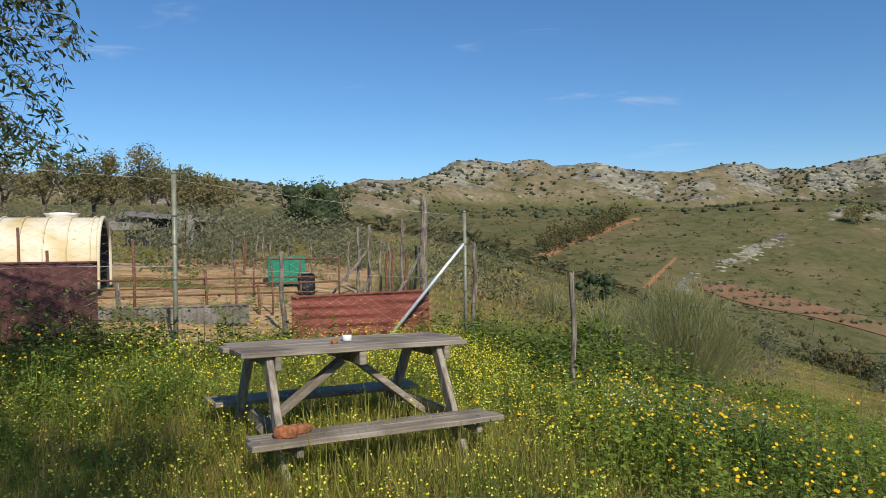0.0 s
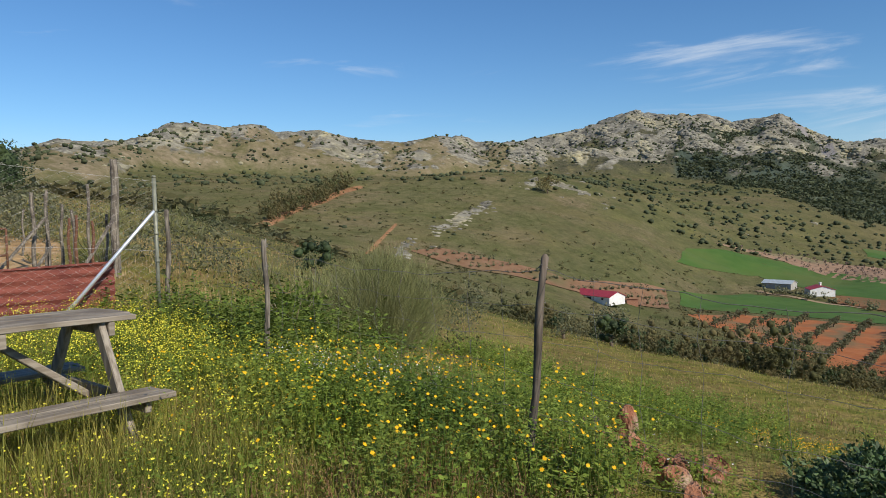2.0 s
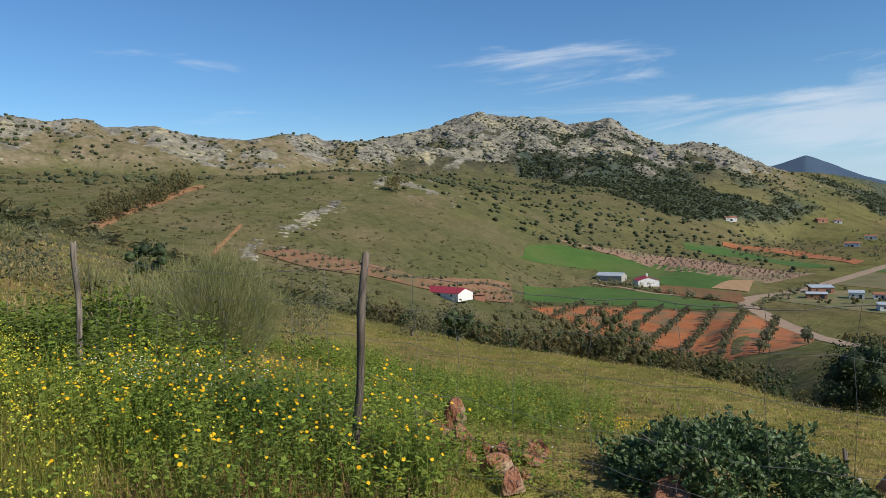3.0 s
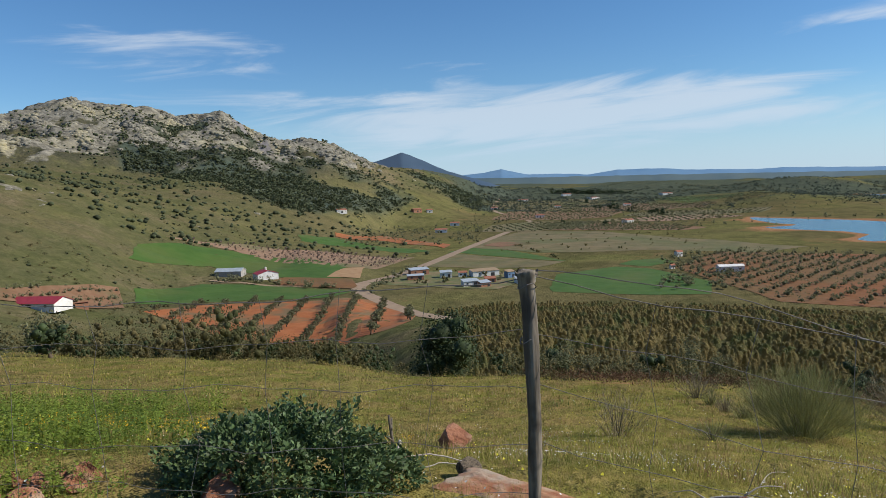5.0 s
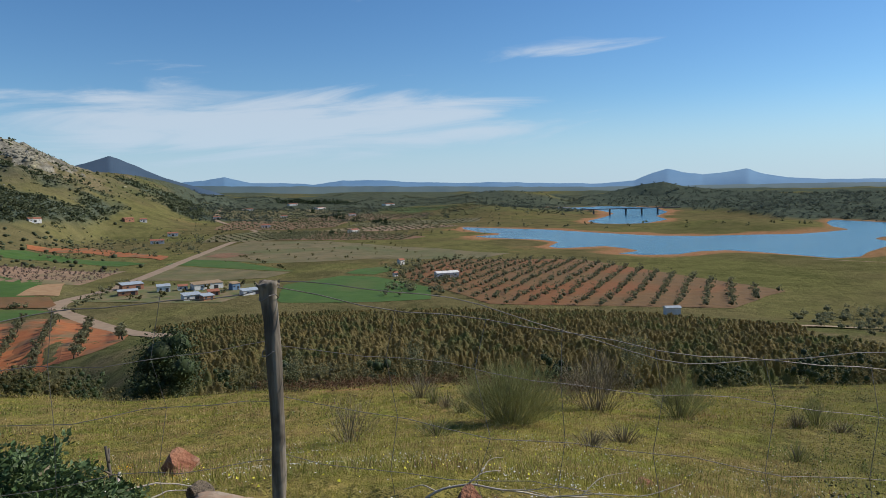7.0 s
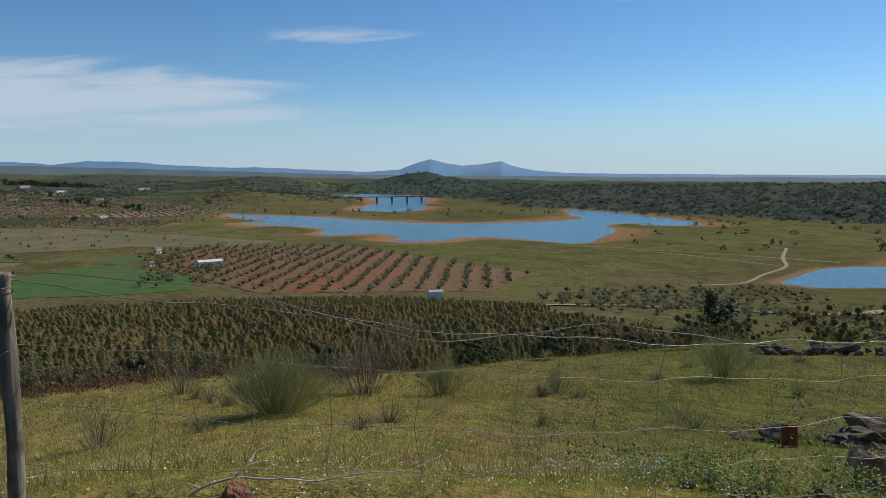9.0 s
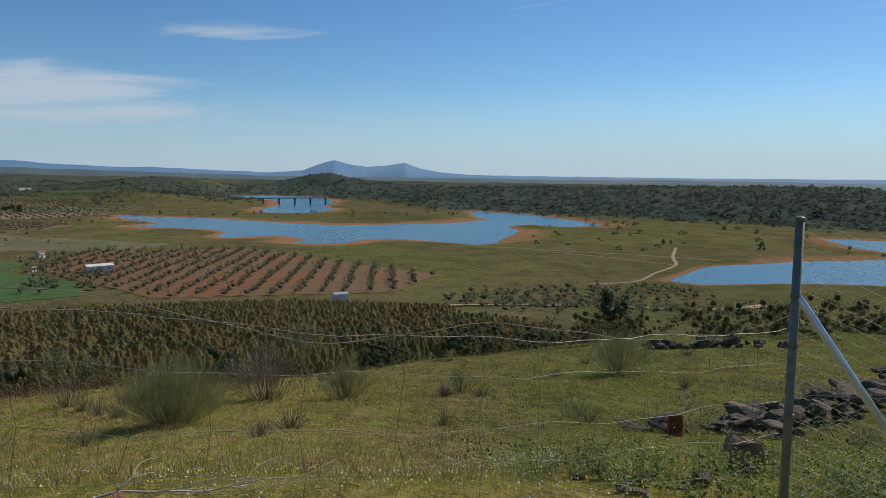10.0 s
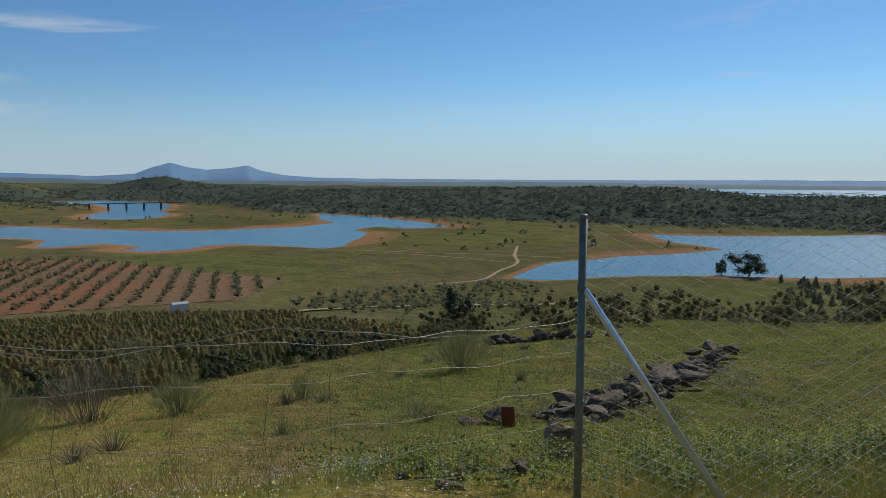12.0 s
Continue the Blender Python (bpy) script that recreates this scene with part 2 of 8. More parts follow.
SLOPE2 = [(-180, 17, 1.0), (-75, 17, 1.2), (-30, 17, 1.15), (-20, 17, 1.05), (-10, 17, 0.95), (0, 17, 0.5), (11, 17, -0.6), (20, 17, -2), (33, 17, -3), (45, 17, -3.6), (68, 17, -4.3), (90, 17, -4.1), (110, 17, -4.3), (130, 17, -4), (150, 17, -3.4), (180, 17, 1.0)]
BROW = [(-180, 60, 4), (-75, 60, 4), (-30, 70, 4.6), (-17, 90, 5.6), (-4, 120, 5.1), (3, 110, 1.6), (11, 95, -2.6), (17, 80, -5.3), (24, 68, -7.3), (29, 60, -8.3), (37, 52, -8.8), (46, 46, -8.7), (54, 43, -8.9), (61, 42, -9.6), (86, 42, -9.7), (102, 44, -10.8), (115, 46, -9.9), (125, 50, -9.5), (140, 55, -8.9), (155, 60, -8.5), (180, 60, 4)]
DIP = [(-180, 150, 6), (-75, 150, 6), (-17, 200, 7.5), (-4, 230, 4.5), (3, 220, -4), (11, 190, -13.5), (17, 170, -19), (24, 160, -25), (29, 165, -30), (37, 200, -45), (46, 220, -51), (54, 250, -53), (58, 160, -40), (63, 66, -19.5), (86, 64, -19.5), (102, 66, -20), (115, 70, -19), (125, 100, -23), (140, 140, -27), (167, 150, -26), (180, 150, 6)]
FOOT = [(-180, 300, 12), (-75, 300, 12), (-17, 330, 16), (-4, 350, 9.5), (3, 330, 0), (8, 320, -5), (16, 300, -16), (19, 300, -19.5), (30, 310, -34), (37, 340, -44), (42, 420, -49), (46, 480, -50.5), (51, 520, -51), (58, 330, -54), (63, 315, -54), (167, 315, -54), (180, 300, 12)]
HILL = [(-180, 450, 25), (-75, 450, 25), (-17, 450, 27), (-4, 500, 18.5), (3, 500, 19), (14, 520, 22), (19, 540, 26), (25, 560, 30.5), (30, 560, 26), (33, 570, 19.5), (37, 600, 12), (42, 680, 2), (46, 700, -9.5), (51, 720, -30), (56, 800, -47), (60, 1000, -53.5), (167, 1000, -54), (180, 450, 25)]
SCREE = [(-180, 560, 38), (-75, 560, 38), (-17, 540, 32.5), (-4, 580, 25), (0, 700, 43), (7, 750, 43), (14, 760, 40), (20, 780, 38), (30, 950, 46), (40, 1000, 32), (46, 1000, 30), (52, 1050, 22), (59, 1150, 12), (64, 1300, -8), (67, 1500, -35), (75, 1500, -53), (95, 1650, -54), (102, 1720, -54), (107, 1450, -54), (111, 1120, -54), (114.5, 1090, -54), (118, 1060, -54), (124, 960, -54), (130, 920, -54), (140, 880, -54), (167, 860, -54), (180, 560, 38)]
CREST = [(-180, 680, 66), (-75, 680, 66), (-17, 650, 62), (-11, 680, 58), (-9, 720, 60), (-6, 740, 77), (-2.6, 760, 76), (0.6, 850, 106), (2.6, 880, 113), (7.4, 900, 114), (11.7, 900, 106), (15, 930, 98), (18, 950, 97), (22, 1000, 108), (25.8, 1100, 104), (30.2, 1250, 128), (34, 1380, 165), (36.6, 1450, 190), (39.3, 1450, 180), (42.8, 1480, 177), (44, 1500, 164)]
CREST += [(47.1, 1550, 178), (49.5, 1550, 136), (53.6, 1600, 120), (56, 1650, 99), (59, 1700, 73), (62, 1800, 39), (66, 2000, -8), (70, 2200, -36), (80, 2200, -45), (95, 2150, -45), (98, 2120, -14), (101.3, 2100, 18), (103, 2100, 22), (105.3, 2050, 5), (109, 1700, -8), (113, 1600, -13), (118, 1550, -13), (124, 1500, -23), (132, 1500, -12), (140, 1500, -13), (144, 1500, -22), (167, 1500, -25), (180, 680, 66)]
BACK = [(-180, 900, 40), (-17, 900, 30), (20, 1300, 40), (40, 2000, 60), (56, 2300, 10), (66, 2700, -35), (95, 2900, -40), (103, 2700, -45), (113, 2300, -48), (167, 2300, -48), (180, 900, 40)]
REACH = [(-180, 4700, -30), (58, 4700, 20), (66, 4700, 28), (75, 4700, 12), (85, 4700, -5), (95, 4700, -22), (125, 4700, -38), (138, 4700, -40), (142, 4700, -52), (168, 4700, -52), (180, 4700, -30)]
RINGS = [BANK, BANK2, SLOPE, SLOPE2, BROW, DIP, FOOT, HILL, SCREE, CREST, BACK, REACH]

AZ = np.concatenate([np.arange(-180, -44, 3.0), np.arange(-44, -12, 0.46), np.arange(-12, 64, 0.25), np.arange(64, 168, 0.42), np.arange(168, 180.1, 2.0)])
AZ[-1] = 180.0
RR = [0.8]
while RR[-1] < 4690:
    RR.append(RR[-1] * (1.035 if RR[-1] < 30 else 1.0228 if RR[-1] < 500 or RR[-1] > 1750 else 1.0110))
RR = np.array(RR)
RR[-1] = 4690.0
ringr = np.array([np.interp(AZ, [p[0] for p in g], [p[1] for p in g]) for g in RINGS])
ringz = np.array([np.interp(AZ, [p[0] for p in g], [p[2] for p in g]) for g in RINGS])
HEIGHT = np.array([np.interp(RR, np.concatenate([[0.5], ringr[:, i]]), np.concatenate([[0.0], ringz[:, i]])) for i in range(len(AZ))])


def blur(a, axis, times):
    for _ in range(times):
        b = np.moveaxis(a.copy(), axis, 0)
        c = b.copy()
        c[1:-1] = 0.25 * b[:-2] + 0.5 * b[1:-1] + 0.25 * b[2:]
        a = np.moveaxis(c, 0, axis)
    return a


HEIGHT = blur(HEIGHT, 1, 7)
inview = (AZ > -44.5) & (AZ < 168)
HEIGHT[inview] = blur(HEIGHT[inview], 0, 6)


def lattice(seed, n=256):
    return np.random.RandomState(seed).rand(n, n)


LAT = [lattice(s) for s in range(6)]


def vnoise(x, y, size, k=0):
    """Smooth value noise from 0 to 1, with features of the given size in metres."""
    x, y = np.asarray(x) / size + 1000.5, np.asarray(y) / size + 1000.5
    i, j = np.floor(x).astype(int), np.floor(y).astype(int)
    u, v = x - i, y - j
    u, v = u * u * (3 - 2 * u), v * v * (3 - 2 * v)
    t, n = LAT[k], 256
    return (t[i % n, j % n] * (1 - u) + t[(i + 1) % n, j % n] * u) * (1 - v) + (t[i % n, (j + 1) % n] * (1 - u) + t[(i + 1) % n, (j + 1) % n] * u) * v


def fractal(x, y, size, octaves=5, k=0, gain=0.5):
    s, a, total = 0, 1.0, 0
    for o in range(octaves):
        s = s + a * vnoise(x, y, size / 2 ** o, (k + o) % 6)
        total += a
        a *= gain
    return s / total


GA, GR = np.meshgrid(AZ, RR, indexing="ij")
GX, GY = GR * np.sin(np.radians(GA)), GR * np.cos(np.radians(GA))


def step(x, a, b):
    u = np.clip((x - a) / (b - a), 0, 1)
    return u * u * (3 - 2 * u)


# how far up the rocky range a place lies: 0 at its foot, 1 on the crest
foot_r, crest_r = ringr[8][:, None], ringr[9][:, None]
back_r = ringr[10][:, None]
climb = np.clip((GR - foot_r) / (crest_r - foot_r), 0, 1)
rocky_az = step(GA, -48, -30) * (1 - step(GA, 56, 64))
rocky = rocky_az * np.where(GR <= crest_r, step(climb, -0.05, 0.12), 1 - step((GR - crest_r) / (back_r - crest_r), 0.2, 1.0))
plain = step(GA, 40, 58) * (1 - step(GA, 168, 175)) * step(GR, 260, 330) * (1 - step(GR, ringr[8][:, None] * 0.95, ringr[8][:, None] * 1.05))
ridged = 1 - np.abs(2 * fractal(GX + 0.6 * GY, GY, 150, 6, 1, 0.55) - 1)
HEIGHT += rocky * GR * 0.030 * (ridged - 0.62) + rocky * GR * 0.0022
# slanting ribs of rock on the higher mountain
ribs = 1 - np.abs(2 * fractal((0.55 * GX + 0.83 * GY) * 0.45, (0.83 * GX - 0.55 * GY), 70, 4, 3, 0.6) - 1)
HEIGHT += rocky * step(GA, 24, 30) * GR * 0.014 * (ribs - 0.7) * step(climb, 0.1, 0.4)
crag_lines = np.abs(2 * fractal(GX - 0.5 * GY, 0.6 * GY + 0.3 * GX, 46, 4, 2, 0.6) - 1)
HEIGHT += rocky * GR * 0.010 * (crag_lines - 0.25)
hilly = step(GR, 60, 200) * (1 - plain) * (1 - 0.6 * rocky)
HEIGHT += hilly * np.minimum(GR, 1600) * 0.010 * (fractal(GX, GY, 120, 5, 3) - 0.5)
HEIGHT += 0.16 * step(GR, 3.5, 8) * (1 - step(GR, 120, 300)) * (fractal(GX, GY, 2.2, 3, 4) - 0.5)
HEIGHT += 1.2 * step(GR, 20, 60) * (1 - plain) * (fractal(GX, GY, 18, 3, 5) - 0.5)


# the crests' heights as degrees above the level, bearing by bearing
RIDGE_WEST = [(-17, 5.45), (-15.2, 5.5), (-12.6, 5.1), (-9.3, 4.6), (-6.4, 5.65), (-4, 5.5), (-1.3, 5.8), (-0.2, 6.25), (0.9, 6.95), (3.1, 7.08), (5.5, 6.7), (6.5, 7.0), (7.9, 6.95), (8.9, 6.4), (12.2, 6.57), (15.1, 5.85), (19, 5.55), (21.3, 6.0), (23.5, 6.0), (24.9, 5.4), (27.6, 5.4)]
RIDGE_MAIN = [(29.8, 5.71), (33, 6.2), (34.8, 6.9), (36.8, 7.38), (37.9, 7.16), (39.6, 6.91), (42.3, 6.78), (43.8, 6.12), (45.7, 6.25), (47.2, 6.5), (48.1, 5.85), (49.5, 4.87), (51.3, 4.2), (53.6, 4.3), (55.4, 3.83), (57, 2.98), (58.4, 2.25), (59.8, 1.79), (62, 1.62), (64.2, 1.17), (65.9, 0.7), (66.8, 0.15), (69.5, -0.5)]
RIDGE_SOUTH = [(95.7, -1.39), (97.5, -0.77), (99.3, -0.19), (101.1, 0.34), (102.8, 0.59), (104.2, 0.27), (106, -0.01), (109, -0.38), (111.7, -0.48), (116, -0.71), (120, -0.84), (124, -0.85), (127, -0.69), (138, -0.64), (142, -0.64), (145.7, -0.9), (148, -1.27), (156, -1.2)]
after_crest = (GR - crest_r) / (back_r - crest_r)
crest_share = np.where(GR <= crest_r, step(climb, 0.2, 1.0), 1 - step(after_crest, 0.3, 1.0))
near_crest = (GR > 0.72 * crest_r) & (GR < 1.25 * crest_r)
seen = np.where(near_crest, np.degrees(np.arctan2(HEIGHT - 1.53, GR)), -90).max(1)
RIDGE = RIDGE_WEST + RIDGE_MAIN + RIDGE_SOUTH
lack = np.interp(AZ, [p[0] for p in RIDGE], [p[1] for p in RIDGE]) - blur(seen, 0, 2)
lack = lack * step(AZ, -22, -17) * (1 - step(AZ, 158, 165)) * (1 - step(AZ, 68, 71) * (1 - step(AZ, 93.5, 95.7)))
HEIGHT += crest_share * GR * np.tan(np.radians(lack))[:, None]


def swell(az, r, wide, deep, h):
    """A low rounded hill."""
    return h * np.exp(-((GA - az) / wide) ** 2 - ((GR - r) / deep) ** 2)


# green headland between the lake's arms, the hill beside the bridge, rolling land beyond
HEIGHT += swell(108.5, 1000, 4.5, 75, 14) + swell(91, 1550, 4.2, 230, 30) + swell(90, 2450, 5, 260, 36) + swell(80, 2900, 4, 260, 26) + swell(71, 2500, 3, 260, 22)
HEIGHT += 22 * (fractal(GX, GY, 420, 4, 1) - 0.5) * step(GA, 60, 66) * (1 - step(GA, 94, 98)) * step(GR, 1250, 1700)

HEIGHT += 13 * step(GA, 111, 117) * (1 - step(GA, 160, 168)) * np.exp(-((GR - 1150) / 140) ** 2) * (0.7 + 0.6 * fractal(GX, GY, 200, 3, 2))

# the reservoir: north and south shores of its main water, the arm under the bridge, the near bay
WATER_Z = -54.4
MAIN_NORTH = [(1033, 53), (994, 11), (937, -63), (853, -119), (791, -168), (771, -215), (778, -270), (777, -316), (799, -353), (833, -395), (893, -403), (972, -431), (1046, -471), (990, -490), (938, -506), (869, -500), (798, -496), (729, -487), (695, -477)]
MAIN_SOUTH = [(689, -429), (701, -410), (738, -405), (718, -371), (697, -353), (659, -349), (611, -318), (571, -285), (536, -262), (527, -240), (553, -226), (583, -207), (603, -189), (597, -164), (574, -142), (574, -117), (589, -98), (611, -119), (636, -113), (664, -98), (656, -79), (648, -56), (668, -47), (721, -61), (757, -45), (780, -15), (805, 15), (827, 29), (849, 0), (869, -4), (897, 20), (976, 45)]
LAKE_MAIN = MAIN_NORTH + MAIN_SOUTH
LAKE_ARM = [(1949, -106), (1863, -200), (1941, -287), (1754, -373), (1450, -339), (1270, -276), (1140, -266), (1044, -214), (1037, -179), (1061, -148), (1134, -140), (1270, -188), (1421, -228), (1630, -228), (1731, -172)]
LAKE_NEAR = [(312, -256), (334, -290), (353, -320), (356, -344), (353, -366), (357, -399), (347, -446), (348, -509), (378, -520), (417, -529), (488, -579), (465, -597), (429, -632), (385, -715), (337, -837), (122, -837), (153, -531), (216, -405), (239, -380), (259, -358), (276, -331), (287, -303), (290, -281), (296, -264)]
LAKES = (LAKE_MAIN, LAKE_ARM, LAKE_NEAR)


def to_shore(x, y, outline):
    """For places as arrays: whether each lies in the outline, and how far it is from its edge."""
    within, best = np.zeros(x.shape, bool), np.full(x.shape, 1e9)
    for (x0, y0), (x1, y1) in zip(outline, outline[1:] + outline[:1]):
        if y0 != y1:
            within ^= ((y0 > y) != (y1 > y)) & (x < (x1 - x0) * (y - y0) / (y1 - y0) + x0)
        u = np.clip(((x - x0) * (x1 - x0) + (y - y0) * (y1 - y0)) / ((x1 - x0) ** 2 + (y1 - y0) ** 2), 0, 1)
        best = np.minimum(best, np.hypot(x - x0 - u * (x1 - x0), y - y0 - u * (y1 - y0)))
    return within, best


bank = np.full(GR.shape, 1e9)
basin = (GA > 74) & (GA < 172) & (GR > 180) & (GR < 2300)
for outline in LAKES:
    within, away = to_shore(GX[basin], GY[basin], outline)
    bank[basin] = np.minimum(bank[basin], np.where(within, -away, away))
HEIGHT[basin & (bank > 0)] = np.maximum(HEIGHT[basin & (bank > 0)], WATER_Z + 0.4)
HEIGHT = np.where(bank < 8, WATER_Z + np.clip(0.05 * bank, -3, 0.4), np.minimum(HEIGHT, WATER_Z + 0.4 + 0.07 * np.clip(bank - 8, 0, None) + 1e3 * (bank > 900)))


def ground(x, y):
    """The height of the land at x, y."""
    a = np.interp(np.degrees(np.arctan2(x, y)), AZ, np.arange(len(AZ)))
    r = np.interp(np.maximum(np.hypot(x, y), 0.8), RR, np.arange(len(RR)))
    i, j = np.minimum(a.astype(int) if hasattr(a, "astype") else int(a), len(AZ) - 2), np.minimum(r.astype(int) if hasattr(r, "astype") else int(r), len(RR) - 2)
    u, v = a - i, r - j
    return (HEIGHT[i, j] * (1 - u) + HEIGHT[i + 1, j] * u) * (1 - v) + (HEIGHT[i, j + 1] * (1 - u) + HEIGHT[i + 1, j + 1] * u) * v


def polar(az, r):
    return r * math.sin(radians(az)), r * math.cos(radians(az))


# ---- what covers the ground, as masks ----
high = step(GA, 26, 33) * (1 - step(GA, 52, 58))
rockmask = rocky * step(0.55 * crag_lines + 0.9 * fractal(GX, GY, 60, 4, 0) + (0.30 + 0.26 * high) * climb, 0.52, 0.90) * (1 - 0.15 * step(GA, 43, 51))
# outcrops on the green hill
outcrop = step(GA, 17.6, 18.4) * (1 - step(GA, 25.5, 26.5)) * np.exp(-((GR - (305 + 19.6 * (GA - 18.1))) / 15.0) ** 2) * step(fractal(GX, GY, 9, 3, 2), 0.36, 0.52)
outcrop = np.maximum(outcrop, step(GA, 26, 29) * (1 - step(GA, 34, 37)) * np.exp(-((GR - 540) / 22.0) ** 2) * step(fractal(GX, GY, 9, 3, 3), 0.5, 0.65))
rockmask = np.maximum(rockmask, 0.9 * outcrop)
soil = step(fractal(GX, GY, 40, 4, 5), 0.60, 0.72) * (1 - rocky) * step(GR, 150, 320) * 0.34
sand = step(GA, -42, -36) * (1 - step(GA, -7, -4)) * step(GR, 8.4, 8.9) * step(GY - 0.8 * np.maximum(GX, -3.5), 9.3, 9.8) * (1 - step(GR, 19, 24))
sand = sand * step(fractal(GX, GY, 3, 4, 1), 0.28, 0.44)
# the red track on the green hill, the bare strip in its middle
soil = np.maximum(soil, np.exp(-((GA - (7.6 + (GR - 330) * 0.043)) / 0.62) ** 2) * step(GR, 325, 335) * (1 - step(GR, 500, 515)))
soil = np.maximum(soil, np.exp(-((GA - (15.6 + (GR - 289) * 0.032)) / 0.16) ** 2) * step(GR, 285, 292) * (1 - step(GR, 365, 380)))
soil = np.maximum(soil, np.exp(-((GA - 10.5) / 0.9) ** 2) * step(GR, 60, 75) * (1 - step(GR, 95, 110)) * step(fractal(GX, GY, 6, 3, 3), 0.42, 0.55))
soil = np.maximum(soil, 0.55 * step(GA, 72, 76) * (1 - step(GA, 96, 104)) * step(GR, 30, 34) * (1 - step(GR, 43, 47)) * step(fractal(GX, GY, 4, 3, 1), 0.42, 0.62))
shore = step(GA, 78, 86) * (1 - step(GA, 160, 168)) * step(GR, 480, 560) * (1 - step(GR, 1500, 1700)) * (0.35 + 0.65 * step(fractal(GX, GY, 150, 3, 2), 0.42, 0.62)) * step(plain, 0.3, 0.7)
bare = (1 - step(bank, 4, 10 + 75 * step(fractal(GX, GY, 90, 4, 3), 0.35, 0.7))) * (bank < 200)
soil = np.maximum(soil * (1 - 0.8 * step(GA, 96, 104) * step(plain, 0.3, 0.7)), np.maximum(0.30 * shore, (0.70 - 0.17 * step(GA, 106, 116)) * bare))
wood = step(GA, 93, 98) * (1 - step(GA, 165, 172)) * (1 - step(GR, 2300, 2600) * step(fractal(GX, GY, 300, 3, 1), 0.5, 0.6)) * step(GR, ringr[8][:, None] * 0.98, ringr[8][:, None] * 1.06)
wood = np.maximum(wood, step(GA, 40, 43.5) * (1 - step(GA, 70, 76)) * step(GR / np.interp(GA, [40, 44, 50, 54, 59, 64], [860, 830, 765, 840, 1000, 1250]), 0.99, 1.05) * (1 - rockmask) * step(fractal(GX, GY, 110, 4, 4), 0.40, 0.56))
# woods far down the valley; their colour carries the haze
wood = np.maximum(wood, step(GA, 60, 66) * (1 - step(GA, 95, 99)) * step(GR, 1250, 1700) * 0.9 * step(fractal(GX, GY, 330, 4, 2), 0.30, 0.46))
wood = wood * (1 - step(1 - bank, -25, -5))
# the dark plantation under the high crest, the grey scree beside it
wood = np.maximum(wood, step(GA, 39.6, 40.2) * (1 - step(GA, 43.4, 43.9)) * step(climb, 0.02, 0.06) * (1 - step(climb, 0.30, 0.36)) * (GR < crest_r))
scree = np.exp(-((GA - (47.9 + (0.92 - climb) * 5.5)) / 0.42) ** 2) * step(climb, 0.30, 0.42) * (1 - step(climb, 0.86, 0.93)) * (GR < crest_r)
scree = np.maximum(scree, 0.8 * np.exp(-((GA - 33.2) / 1.9) ** 2) * step(climb, 0.2, 0.3) * (1 - step(climb, 0.55, 0.7)) * (GR < crest_r) * step(fractal(GX, GY, 50, 3, 1), 0.42, 0.55))
dry = step(fractal(GX, GY, 90, 4, 4), 0.40, 0.62) * (1 - 0.5 * rocky) * step(GR, 20, 60)
dry = np.maximum(dry, step(fractal(GX, GY, 5, 3, 2), 0.42, 0.60) * (1 - step(GR, 20, 60)))
lush = step(fractal(GX, GY, 45, 4, 0), 0.50, 0.66) * (1 - dry * 0.6) * (1 - 0.65 * step(GR, 90, 250)) * (1 - rocky)
dry = np.maximum(dry, 0.8 * rocky)
lush = np.maximum(lush, step(GA, 96, 106) * step(plain, 0.3, 0.7) * step(fractal(GX, GY, 190, 4, 1), 0.46, 0.66) * 0.6 * (1 - 0.7 * step(GR, 900, 1100)))
lush = np.maximum(lush, 0.75 * step(GA, 22, 30) * (1 - step(GA, 56, 66)) * step(GR, 6, 10) * (1 - step(GR, 34, 50)) * step(fractal(GX, GY, 7, 3, 3), 0.36, 0.56))
lush = lush * (1 - 0.5 * step(plain, 0.3, 0.7))
lush = np.maximum(lush, step(GA, 108, 126) * (1 - step(GA, 166, 174)) * step(GR, 5, 9) * (1 - step(GR, 70, 130)) * (0.55 + 0.45 * step(fractal(GX, GY, 6, 3, 1), 0.38, 0.6)))

# scrubby brown cover on the hills past the meadow
brown = np.maximum(step(GR, 70, 150), 0.85 * step(GR, 14, 34) * step(GA, -8, 4) * (1 - step(GA, 20, 28)))
brown = brown * (1 - plain) * (1 - 0.5 * rocky) * step(GA, -50, -40) * (1 - step(GR, 1700, 2100))
meadow = (1 - step(GR, 42, 62)) * step(GA, -60, -45) * (1 - step(GA, 165, 175)) * (1 - sand) * (1 - 0.75 * step(GA, 98, 122) * step(GR, 7, 14))
nA, nR = GA.shape
verts = np.concatenate([np.stack([GX, GY, HEIGHT], -1).reshape(-1, 3), [[0, 0, 0]]])
idx = np.arange(nA * nR).reshape(nA, nR)
q0, q1, q2, q3 = idx[:-1, :-1].ravel(), idx[1:, :-1].ravel(), idx[1:, 1:].ravel(), idx[:-1, 1:].ravel()
tris = np.concatenate([np.stack([q0, q2, q1], -1), np.stack([q0, q3, q2], -1), np.stack([np.full(nA - 1, nA * nR), idx[:-1, 0], idx[1:, 0]], -1)])


